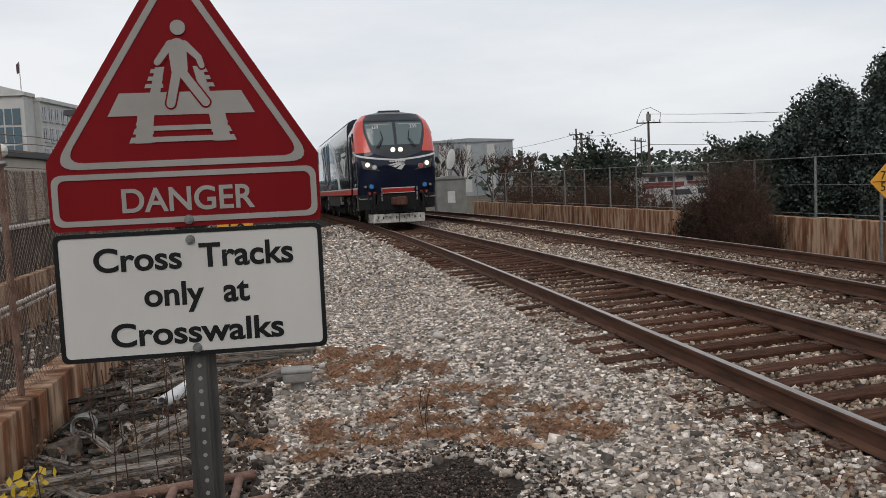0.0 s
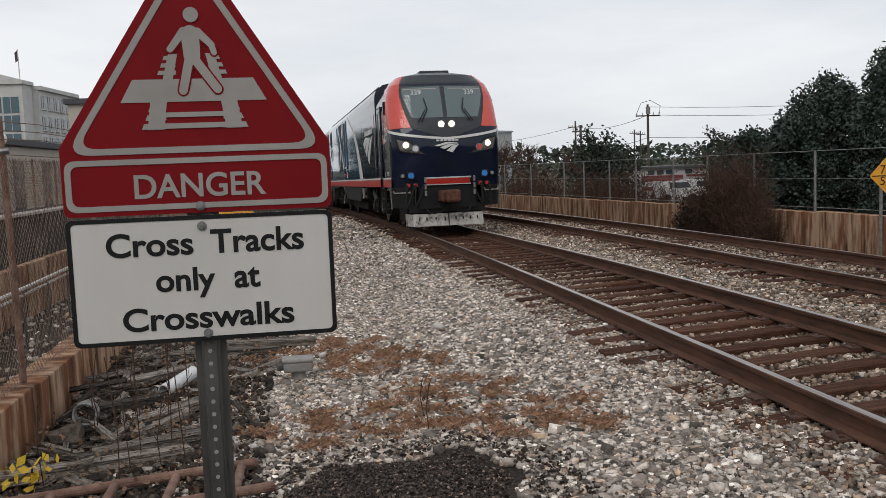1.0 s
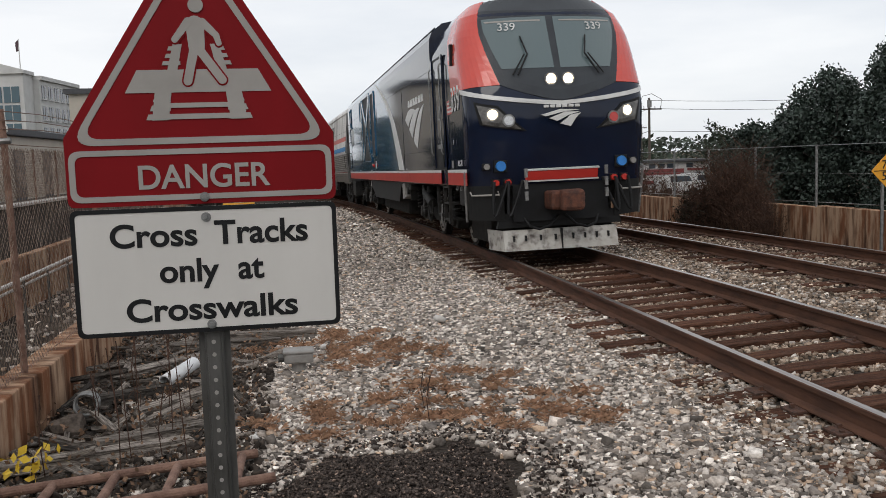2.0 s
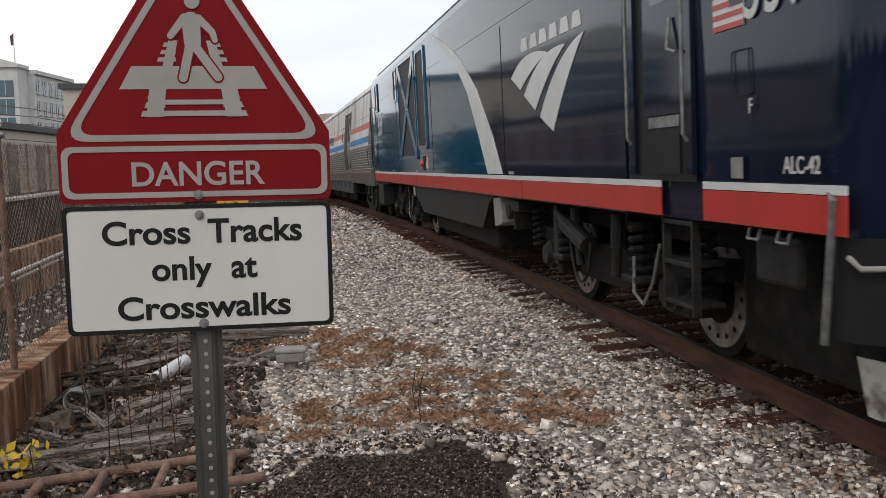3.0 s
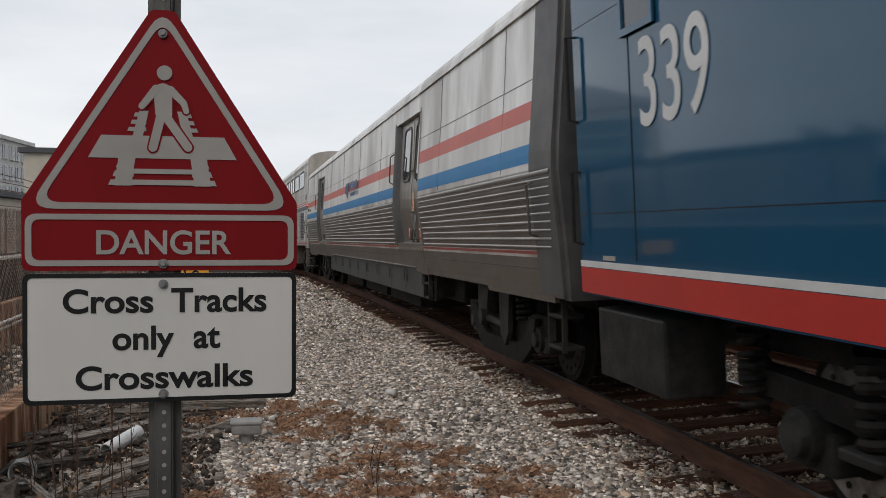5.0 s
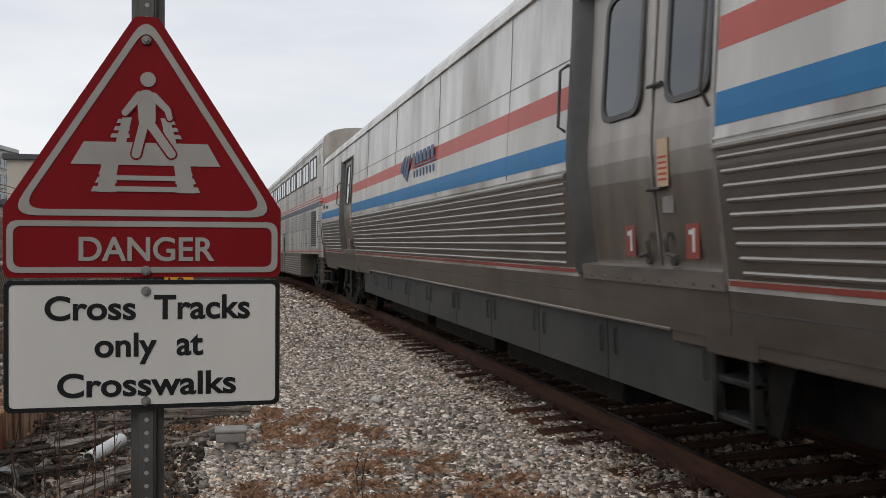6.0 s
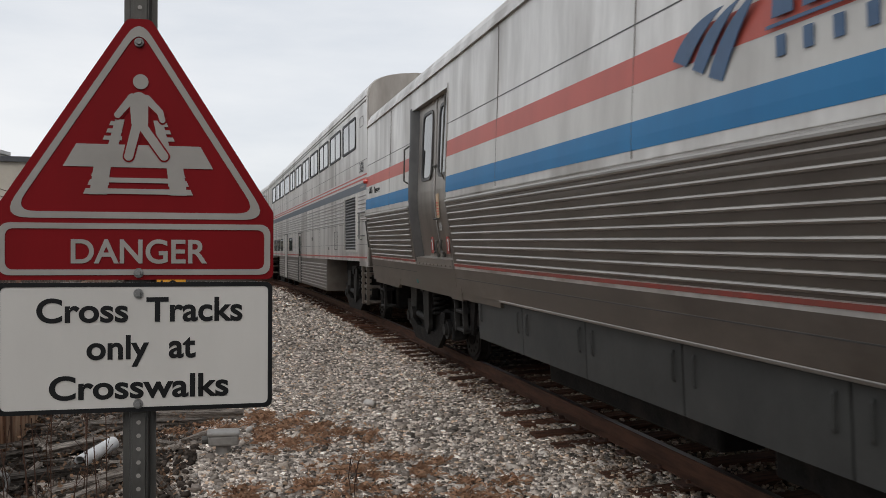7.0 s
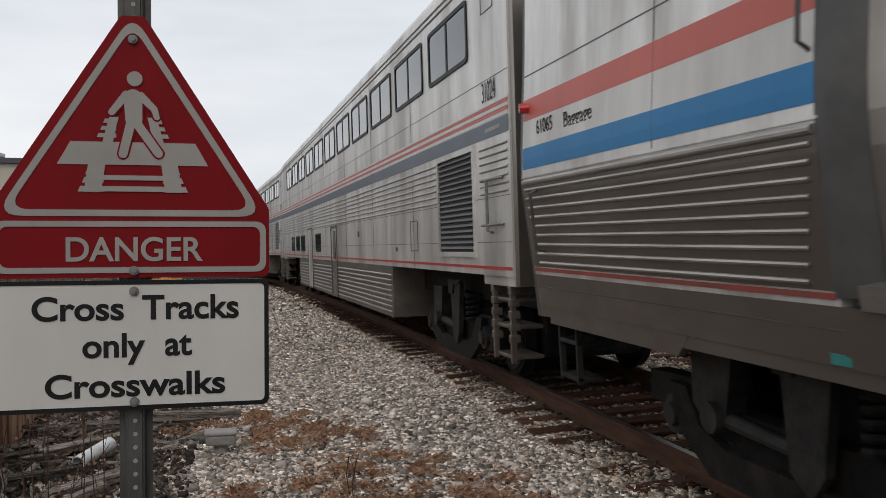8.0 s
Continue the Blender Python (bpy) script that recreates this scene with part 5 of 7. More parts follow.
    part("coupler", bm, M["couplerust"], t, "rusty knuckle coupler")
    part("front_recess", box(bmesh.new(), -0.8, 0.8, -0.1, 0.3, 0.6, 1.25), M["black"], t)
    return t


def bead_run(t, w, spans, u=-1.5, r=0.017, mtl="steelbright"):
    for a, b in spans:
        bm = tube(bmesh.new(), (u + 0.004, a, w), (u + 0.004, b, w), r, n=8)
        part("bead", bm, M[mtl], t)


SKIN = [(0.98, -1.485), (1.43, -1.515), (1.90, -1.563), (2.10, -1.583), (2.25, -1.588), (2.40, -1.583), (2.60, -1.566), (3.30, -1.51), (3.88, -1.475)]


def skin(w):
    """How far out the side of the baggage car stands at a height: widest at the belt, drawn in below it and above."""
    return lerp_table(w, SKIN)


def skin_band(name, t, mtl, y0, y1, w0, w1, proud=0.005, thick=0.03, label=""):
    """A strip of the car's side that follows its bent section."""
    ws = [w0] + [w for w, _ in SKIN if w0 < w < w1] + [w1]
    poly = [(skin(w) - proud, w) for w in ws] + [(skin(w) + thick, w) for w in reversed(ws)]
    return part(name, prism(bmesh.new(), poly, y0, y1, "y"), mtl, t, label)


def baggage_car():
    t = empty("baggage_car", None, "stainless steel baggage car with red, white and blue bands", "train car")
    L = BAG1 - BAG0
    DOORS = (6.17, 21.22)
    DW = 2.24
    part("roof", hull(profile(1.475, 3.84, 3.88, 4.29), 0.1, L - 0.1), M["steel"], t, "plain grey roof")
    cuts = [(0.1, DOORS[0]), (DOORS[0] + DW, DOORS[1]), (DOORS[1] + DW, L - 0.1)]
    for a, b in cuts:
        skin_band("side_wall", t, M["steel"], a, b, 1.40, 3.88, 0.0, 0.14)
        skin_band("sill_panel", t, M["fluted"], a, b, 1.12, 1.40, 0.0, 0.1, "steel sill, ground reflection in its dark brown")
        part("side_wall", prism(bmesh.new(), [(1.50, 1.12), (1.58, 2.2), (1.475, 3.88), (1.3, 3.88), (1.3, 1.12)], a, b, "y"), M["steel"], t)
    part("floor_frame", box(bmesh.new(), -1.42, 1.46, 0.15, L - 0.15, 1.02, 1.42), M["fluted"], t)
    for a, b in cuts:
        for name, mtl, w0, w1, pr in (("red_band", "coachred", 2.74, 2.925, 0.004), ("white_band", "coachwhite", 2.505, 2.74, 0.003), ("blue_band", "coachblue", 2.32, 2.505, 0.004), ("red_line", "linered", 1.43, 1.46, 0.006)):
            skin_band(name, t, M[mtl], a + 0.02, b - 0.02, w0, w1, pr)
        # Lower side wears the steel whose colour already holds the ground's reflection.
        skin_band("fluted_panel", t, M["fluted"], a + 0.015, b - 0.015, 1.47, 2.19, 0.004, 0.03, "fluted steel lower side, ground reflection in its dark brown")
        for w in (3.13, 1.285):
            skin_band("seam", t, M["coachgrey"], a, b, w, w + 0.009, 0.003)
        skin_band("weld_rib", t, M["steel"], a, b, 2.245, 2.262, 0.008)
        for i in range(9):
            w = 1.505 + i * 0.0795
            bead_run(t, w, [(a + 0.06 + 0.016 * (8 - i), b - 0.06 - 0.016 * (8 - i))], skin(w) - 0.008, 0.015, "steelbright")
        w = 2.205
        bm = tube(bmesh.new(), (skin(w) - 0.006, a + 0.03, w), (skin(w) - 0.006, b - 0.03, w), 0.024, n=10)
        part("top_bead", bm, M["steelbright"], t, "broad bright bead above the flutes")
        skin_band("roof_gutter", t, M["steel"], a, b, 3.85, 3.88, 0.03)
        y = a + 1.6
        while y < b - 1.0:
            skin_band("plate_joint", t, M["fluted"], y, y + 0.003, 2.27, 3.84, 0.0055)
            y += 3.05
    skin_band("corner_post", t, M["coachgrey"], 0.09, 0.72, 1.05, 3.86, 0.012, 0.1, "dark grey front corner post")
    # Unseen pieces added to keep far-side daylight from passing under the car.
    part("far_skirt", box(bmesh.new(), 1.38, 1.44, 0.4, L - 0.4, 0.62, 1.14), M["skirt"], t)
    part("centre_sill", box(bmesh.new(), -1.12, 1.38, 5.2, 21.8, 0.62, 1.05, 0.03), M["under"], t)
    for y0, y1 in ((0.4, 5.2), (21.8, L - 0.4)):
        part("centre_sill", box(bmesh.new(), -1.05, 1.38, y0, y1, 0.92, 1.05), M["under"], t)
    # doors, set back on the side that follows and flush on the other
    for d in DOORS:
        a, b = d, d + DW
        dr = empty("double_door")
        dr.parent = t
        dr["label"] = "recessed steel double door with two windows"
        m = a + 0.92
        for y0, y1, q0, q1 in ((a + 0.02, m - 0.006, a + 0.22, m - 0.20), (m + 0.006, b - 0.22, m + 0.22, b - 0.52)):
            ws = [1.50, 1.9, 2.1, 2.25, 2.4, 2.6, 3.3, 3.60]
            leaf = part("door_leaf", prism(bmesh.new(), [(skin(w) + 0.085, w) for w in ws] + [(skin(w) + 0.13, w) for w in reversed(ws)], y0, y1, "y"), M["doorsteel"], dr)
            tilt = Matrix(((1, 0, 0.0872, -0.2615), (0, 1, 0, 0), (0, 0, 1, 0), (0, 0, 0, 1)))
            o = rounded(rect(q0, q1, 2.58, 3.44), 0.13, 6)
            u = skin(3.0) + 0.083
            pane = part("window", side_sheet(bmesh.new(), o, u, 0.004), M["window"], leaf)
            gk = ring("gasket", leaf, M["coachgrey"], rounded(rect(q0 - 0.035, q1 + 0.035, 2.545, 3.475), 0.15, 6), 0.04, u, 0.016)
            for ob in (pane, gk):
                ob.data.transform(tilt)
            part("edge_trim", path_tube(bmesh.new(), [(skin(w) + 0.08, y0 + 0.015, w) for w in ws], 0.010, 6), M["steelbright"], leaf)
        # far jamb slopes back from the side to the leaf; near jamb is a thin lip
        bm = bmesh.new()
        rows = []
        for w in (1.44, 1.8, 2.2, 2.5, 2.9, 3.3, 3.62):
            k = min(1.0, max(0.0, (w - 1.44) / 0.5))
            pts = [(skin(w) - 0.006, b + 0.02), (skin(w) - 0.004, b - 0.02 - 0.05 * k), (skin(w) + 0.03, b - 0.09 - 0.04 * k), (skin(w) + 0.08, b - 0.17 - 0.03 * k), (skin(w) + 0.115, b - 0.24)]
            rows.append([bm.verts.new((u_, y_, w)) for u_, y_ in pts])
        for r0, r1 in zip(rows, rows[1:]):
            for i in range(4):
                bm.faces.new((r0[i], r0[i + 1], r1[i + 1], r1[i]))
        # Dark grey is chosen here to paint the shade inside the recess.
        part("door_jamb", bm, M["coachgrey"], t, "curved door jamb, recess shade in its dark grey", smooth=True)
        part("door_jamb", prism(bmesh.new(), [(skin(w) - 0.008, w) for w in (1.44, 2.2, 2.5, 3.62)] + [(skin(w) + 0.14, w) for w in (3.62, 2.5, 2.2, 1.44)], a - 0.005, a + 0.03, "y"), M["steelbright"], t)
        skin_band("door_header", t, M["steel"], a, b, 3.58, 3.88, 0.0, 0.14)
        skin_band("roof_gutter", t, M["steel"], a, b, 3.85, 3.88, 0.03)
        sill = part("door_sill", prism(bmesh.new(), [(-1.545, 1.505), (-1.40, 1.52), (-1.40, 1.39), (-1.535, 1.395)], a + 0.02, b - 0.16, "y"), M["steelbright"], t, "worn bright door sill")
        bm = bmesh.new()
        for k in range(9):
            y = a + 0.12 + k * 0.22
            tube(bm, (-1.538, y, 1.425), (-1.546, y, 1.425), 0.011, n=8)
        part("rivet_row", bm, M["fluted"], sill)
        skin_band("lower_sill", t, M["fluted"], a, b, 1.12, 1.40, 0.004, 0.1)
        for y, sgn in ((m + 0.12, 1), (m - 0.14, -1)):
            grab(dr, [(skin(1.8) + 0.075, y, 1.74), (skin(1.7) + 0.05, y, 1.68), (skin(1.6) + 0.05, y, 1.60), (skin(1.6) + 0.05, y + sgn * 0.12, 1.58)], "dullsteel", 0.016)
            part("foot_catch", tube(bmesh.new(), (-1.47, y + sgn * 0.05, 1.55), (-1.43, y + sgn * 0.05, 1.55), 0.03, n=10), M["dullsteel"], dr)
        for y in (m + 0.36, m - 0.52):
            dec = panel("handle_decal", dr, M["linered"], y, y + 0.16, 1.57, 1.80, skin(1.69) + 0.079, 0.004, "red and white instruction decal")
            panel("decal_mark", dec, M["white"], y + 0.05, y + 0.08, 1.61, 1.76, skin(1.69) + 0.075, 0.002)
            panel("decal_mark", dec, M["white"], y + 0.08, y + 0.125, 1.72, 1.75, skin(1.69) + 0.075, 0.002)
        nt = panel("notice", dr, M["notice"], m - 0.22, m - 0.07, 2.03, 2.34, skin(2.2) + 0.081, 0.004, "small cream notice")
        for k in range(5):
            panel("text_bar", nt, M["striped_red"], m - 0.205, m - 0.085, 2.07 + k * 0.036, 2.085 + k * 0.036, skin(2.2) + 0.077, 0.001)
        panel("grey_plate", dr, M["boxgrey"], m - 0.24, m - 0.09, 1.86, 1.98, skin(1.9) + 0.081, 0.003)
        for w in (2.02, 2.70):
            part("latch", tube(bmesh.new(), (skin(w) + 0.06, m + 0.06, w), (skin(w) + 0.06, m - 0.14, w), 0.013, n=8), M["dullsteel"], dr)
        grab(t, [(skin(2.6), b + 0.06, 2.56), (-1.63, b + 0.06, 2.60), (-1.60, b + 0.06, 3.05), (skin(3.1), b + 0.06, 3.10)], "dullsteel", 0.013)
        grab(dr, [(skin(2.5) + 0.03, a + 0.12, 2.45), (skin(2.5) - 0.02, a + 0.12, 2.55), (skin(3.4), a + 0.12, 3.5)], "dullsteel", 0.012)
        # foot irons in a hanging frame beside the door
        y = a - 0.17
        bm = bmesh.new()
        for w in (0.64, 0.86):
            box(bm, -1.47, -1.2, y, y + 0.42, w, w + 0.04, 0.01)
        for q in (y, y + 0.39):
            box(bm, -1.48, -1.42, q, q + 0.035, 0.63, 1.14)
        part("foot_iron", bm, M["undergrey"], t, "grey steel foot irons")
        part("step_hanger", box(bmesh.new(), -1.50, -1.40, y - 0.06, y + 0.46, 1.02, 1.30, 0.015), M["fluted"], t)
        part("step_side", prism(bmesh.new(), [(y - 0.30, 1.10), (y - 0.02, 1.10), (y - 0.02, 0.62), (y - 0.12, 0.62)], -1.40, -1.36, "x"), M["under"], t)
    # ends
    for y0, y1 in ((-0.02, 0.15), (L - 0.15, L + 0.02)):
        sec = [(skin(w) + 0.02, w) for w in (1.02, 1.43, 2.2, 2.5, 3.3, 3.84)] + [(-1.2, 4.1), (-0.6, 4.25), (0, 4.28)]
        part("end_frame", hull(sec + [(-u, w) for u, w in reversed(sec[:-1])], y0, y1), M["coachgrey"], t, "dark grey end frame")
    part("diaphragm", box(bmesh.new(), -0.6, 0.6, -0.28, L + 0.28, 1.3, 3.4, 0.03), M["black"], t)
    # underfloor skirts with doors and handles
    y = 6.45
    while y < 19.3:
        sk = panel("skirt_panel", t, M["skirt"], y, y + 1.54, 0.64, 1.13, -1.40, 0.05, "grey underfloor locker door")
        for q in (y + 0.10, y + 1.40):
            part("locker_handle", path_tube(bmesh.new(), [(-1.452, q, 0.84), (-1.467, q, 0.86), (-1.467, q, 1.02), (-1.452, q, 1.04)], 0.009, 6), M["skirt"], sk)
        y += 1.56
    part("skirt_lip", box(bmesh.new(), -1.50, -1.40, 6.9, 19.5, 1.105, 1.13, 0.006), M["steelbright"], t)
    part("end_locker", box(bmesh.new(), -1.42, -1.1, 19.55, 20.05, 0.62, 1.10, 0.02), M["steel"], t, "pale steel locker beside the skirts")
    part("rear_sill", prism(bmesh.new(), [(19.5, 1.14), (L - 0.1, 1.14), (L - 0.1, 1.03), (19.5, 1.05)], -1.485, -1.40, "x"), M["fluted"], t)
    part("front_sill", prism(bmesh.new(), [(0.1, 1.14), (6.9, 1.14), (6.9, 1.05), (0.1, 1.03)], -1.485, -1.40, "x"), M["fluted"], t)
    part("underframe", box(bmesh.new(), -1.3, 1.3, 5.8, 19.7, 0.70, 1.08), M["under"], t)
    # Extra boxes added beneath the floor to block light.
    for y in (8.5, 12.2, 16.0):
        part("underfloor_unit", box(bmesh.new(), -1.1, 1.1, y, y + 3.2, 0.32, 0.72, 0.03), M["under"], t)
    part("underframe", box(bmesh.new(), -0.9, 0.9, 0.3, L - 0.3, 0.86, 1.06), M["under"], t)
    for s in (0, 1):
        y = 0.35 if s == 0 else L - 2.75
        part("end_apron", prism(bmesh.new(), [(y, 1.12), (y + 2.4, 1.12), (y + (2.25 if s == 0 else 2.4), 0.98), (y + (0.0 if s == 0 else 0.15), 0.98)], -1.488, -1.44, "x"), M["fluted"], t)
        q = 0.35 if s == 0 else L - 0.75
        bm = bmesh.new()
        for w in (0.52, 0.82):
            box(bm, -1.42, -1.2, q, q + 0.40, w, w + 0.04, 0.01)
        for y2 in (q, q + 0.38):
            box(bm, -1.42, -1.37, y2, y2 + 0.03, 0.5, 1.06)
        part("corner_step", bm, M["undergrey"], t)
        grab(t, [(-1.52, q + 0.3, 1.6), (-1.62, q + 0.3, 1.63), (-1.65, q + 0.3, 2.1), (-1.58, q + 0.3, 2.13)], "dullsteel", 0.014)
        part("coupler", box(bmesh.new(), -0.2, 0.2, -0.3 if s == 0 else L - 0.1, 0.1 if s == 0 else L + 0.3, 0.7, 1.0, 0.05), M["under"], t)
    part("marker_lamp", tube(bmesh.new(), (-1.53, L - 0.22, 2.85), (-1.62, L - 0.2, 2.85), 0.045, n=12), M["redlamp"], t, "small red marker lamp")
    part("green_label", side_sheet(bmesh.new(), rect(23.42, 23.56, 1.13, 1.18), -1.49, 0.012), M["teal"], t)
    # writing and emblem
    text("number", "61065", 0.17, M["black"], Matrix.Translation((-1.569, 26.99, 2.645)) @ SIDE, t, 0.002, squeeze=0.92, fat=0.0003)
    text("lettering", "Baggage", 0.17, M["black"], Matrix.Translation((-1.569, 26.28, 2.63)) @ SIDE, t, 0.002, squeeze=1.05, fat=0.0003)
    bm = bmesh.new()
    for a, b, tip in (((15.95, 2.76), (15.72, 2.68), (15.1, 3.02)), ((15.62, 2.64), (15.45, 2.58), (14.85, 3.02)), ((15.36, 2.54), (15.15, 2.48), (14.6, 3.03))):
        a, b, tip = [(14.72 + (p[0] - 14.72) * 0.66, 2.84 + (p[1] - 2.84) * 0.72) for p in (a, b, tip)]
        bm = bmesh.new()
        blade(bm, a, b, tip, 0.09, -1.572, 0.006)
        part("emblem_blade", bm, M["emblemblue"], t, "curved slate blue blade of the emblem")
    bm2 = bmesh.new()
    for i in range(6):
        bm = bmesh.new()
        side_sheet(bm, [(14.55 - i * 0.24, 2.80), (14.38 - i * 0.24, 2.80), (14.38 - i * 0.24, 2.96), (14.52 - i * 0.24, 2.96)], -1.572, 0.006)
        part("name_bar", bm, M["emblemblue"], t, "slate blue bar")
    for i in range(7):
        side_sheet(bm2, rect(14.45 - i * 0.21, 14.52 - i * 0.21, 2.61, 2.71), -1.572, 0.006)
    part("thin_name_bars", bm2, M["emblemblue"], t)
    part("underline", side_sheet(bmesh.new(), rect(13.1, 14.6, 2.755, 2.772), -1.572, 0.006), M["emblemblue"], t)
    car_bogie(t, 3.05)
    car_bogie(t, 24.4)
    return t


def coach():
    t = empty("double_deck_coach", None, "tall stainless steel double-deck coach with dark upper windows", "train car", "double-deck coaches")
    L = COACH_L
    part("upper_body", hull(profile(1.52, 1.28, 4.56, 5.02), 0.12, L - 0.12), M["steel"], t)
    # Same darkened steel: the ground it would reflect is in the colour.
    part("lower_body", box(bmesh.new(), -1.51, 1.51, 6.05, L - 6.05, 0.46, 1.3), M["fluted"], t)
    for y0, y1 in ((0.0, 0.12), (L - 0.12, L)):
        part("end_frame", hull(profile(1.5, 1.2, 4.54, 5.0), y0, y1), M["doorsteel"], t)
    part("diaphragm", box(bmesh.new(), -0.65, 0.65, -0.3, L + 0.3, 2.3, 4.5, 0.03), M["black"], t)
    # ribs
    for i in range(6):
        bead_run(t, 4.46 + 0.075 * i, [(0.2, L - 0.2)], -1.52 + (0.0, 0.0, 0.03, 0.08, 0.15, 0.25)[i], 0.018, "steelbright")
    for i in range(7):
        w = 2.13 + 0.078 * i
        bead_run(t, w, [(0.2, 1.12), (3.05, L - 1.0)], -1.522, 0.015)
    for i in range(8):
        bead_run(t, 0.54 + 0.085 * i, [(6.15, 12.25), (13.2, 17.1), (18.2, L - 6.2)], -1.512, 0.018)
    # upper windows, paired panes
    y = 1.45
    while y < L - 2.4:
        o = rounded(rect(y, y + 1.78, 3.62, 4.31), 0.08, 5)
        win = part("window", side_sheet(bmesh.new(), o, -1.505, 0.02), M["window"], t, "dark paired upper window")
        ring("window_frame", win, M["black"], o, 0.05, -1.52, 0.016)
        panel("mullion", win, M["black"], y + 0.86, y + 0.92, 3.64, 4.29, -1.52, 0.012)
        y += 2.13
    # bands
    for name, mtl, w0, w1 in (("blue_band", "coachnavy", 2.70, 2.86), ("white_line", "white", 2.87, 2.905), ("red_line", "coachred", 2.91, 2.945), ("white_line", "white", 2.95, 2.985), ("red_line", "coachred", 2.99, 3.02), ("white_line", "white", 3.025, 3.05)):
        panel(name, t, M[mtl], 0.15, L - 0.15, w0, w1, -1.52, 0.005)
    panel("red_sill_line", t, M["striped_red"], 0.15, L - 0.15, 1.345, 1.375, -1.52, 0.006)
    bm = bmesh.new()
    for w in (3.30, 1.62, 2.08):
        prism(bm, rect(0.15, L - 0.15, w, w + 0.006), -1.5235, -1.51, "x")
    for q in (4.4, 7.6, 10.8, 14.2, 17.6, 21.0):
        prism(bm, rect(q, q + 0.007, 1.3, 4.36), -1.5235, -1.51, "x")
    part("seam", bm, M["coachgrey"], t)
    # louvre and equipment doors at the ends
    lv = panel("louvre", t, M["black"], 1.35, 2.85, 1.52, 2.62, -1.52, 0.006, "tall black louvred vent")
    for i in range(17):
        part("louvre_slat", prism(bmesh.new(), [(-1.526, 1.55 + i * 0.063), (-1.55, 1.555 + i * 0.063), (-1.526, 1.585 + i * 0.063)], 1.38, 2.82, "y"), M["coachgrey"], lv)
    ring("louvre_frame", lv, M["steel"], rect(1.29, 2.91, 1.46, 2.68), 0.06, -1.52, 0.03)
    grab(t, [(-1.52, 0.72, 1.72), (-1.58, 0.72, 1.74), (-1.58, 0.72, 2.25), (-1.52, 0.72, 2.27)], "galv")
    for w in (1.80, 2.26):
        grab(t, [(-1.53, 0.35, w), (-1.57, 0.4, w), (-1.57, 0.95, w), (-1.53, 1.0, w)], "galv", 0.014)
    ring("access_door", t, M["coachgrey"], rect(4.15, 4.6, 1.52, 1.95), 0.012, -1.52, 0.006)
    for y, w, r in ((9.2, 1.84, 0.06), (5.6, 1.55, 0.035)):
        part("filler_cap", tube(bmesh.new(), (-1.52, y, w), (-1.535, y, w), r, n=16), M["coachgrey"], t)
    # lower doors and windows
    door = panel("entrance_door", t, M["steel"], 12.3, 13.15, 0.50, 2.05, -1.47, 0.04, "lower entrance door with a narrow window")
    part("door_window", side_sheet(bmesh.new(), rounded(rect(12.5, 12.85, 1.32, 1.98), 0.08, 4), -1.51, 0.02), M["window"], door)
    ring("door_frame", door, M["coachgrey"], rect(12.24, 13.21, 0.46, 2.09), 0.05, -1.51, 0.025)
    for y in (15.2, 19.0, 20.6, 22.2):
        o = rounded(rect(y, y + 1.1, 1.48, 1.96), 0.07, 4)
        w = part("lower_window", side_sheet(bmesh.new(), o, -1.51, 0.016), M["window"], t)
        ring("window_frame", w, M["black"], o, 0.045, -1.52, 0.014)
    d2 = panel("service_door", t, M["steel"], 17.15, 18.1, 0.50, 2.1, -1.5, 0.03)
    ring("door_frame", d2, M["coachgrey"], rect(17.1, 18.15, 0.46, 2.14), 0.04, -1.51, 0.025)
    # steps and running gear
    for q in (0.35, L - 1.0):
        bm = bmesh.new()
        for w in (0.45, 0.75, 1.02):
            box(bm, -1.46, -1.15, q, q + 0.55, w, w + 0.04, 0.01)
        for y2 in (q - 0.03, q + 0.52):
            for i in range(5):
                box(bm, -1.5, -1.40, y2 - 0.01, y2 + 0.07, 0.62 + i * 0.12, 0.70 + i * 0.12, 0.01)
            box(bm, -1.49, -1.44, y2, y2 + 0.05, 0.42, 1.28)
        part("corner_step", bm, M["fluted"], t, "ribbed corner steps")
        part("sill_plate", box(bmesh.new(), -1.5, -1.2, q - 0.2, q + 0.8, 1.18, 1.3, 0.01), M["steel"], t)
    part("underframe", box(bmesh.new(), -1.0, 1.0, 0.3, L - 0.3, 0.9, 1.28), M["under"], t)
    for y in (-0.35, L - 0.1):
        part("coupler", box(bmesh.new(), -0.2, 0.2, y, y + 0.45, 0.7, 1.0, 0.05), M["under"], t)
    text("lettering", "31024", 0.30, M["black"], Matrix.Translation((-1.526, 0.75, 3.17)) @ SIDE, t, 0.001, squeeze=0.62)
    panel("name_bar", t, M["signgrey"], 0.4, 0.9, 2.76, 2.80, -1.525, 0.002)
    ring("vent_panel", t, M["coachgrey"], rect(0.55, 0.95, 4.0, 4.2), 0.01, -1.52, 0.005)
    for o in t.children_recursive:
        if o.type == "MESH":
            o.data.transform(Matrix.Diagonal((1.024, 1, 1, 1)))
    car_bogie(t, 3.65)
    car_bogie(t, L - 3.65)
    return t


def car_gear(first, copy):
    """The wheelsets of a copied car, in the order of the first."""
    own = [(ws, y, r) for ws, y, r in WHEELSETS if ws.parent == first]
    new_ones = [o for o in copy.children if o.name.startswith("wheelset")]
    for (ws, y, r) in own:
        for o in new_ones:
            if (o.location - ws.location).length < 0.01:
                WHEELSETS.append((o, y, r))


TRAIN = [(locomotive(), FRONT, LOCO_L), (baggage_car(), BAG0, BAG1 - BAG0)]
c0 = coach()
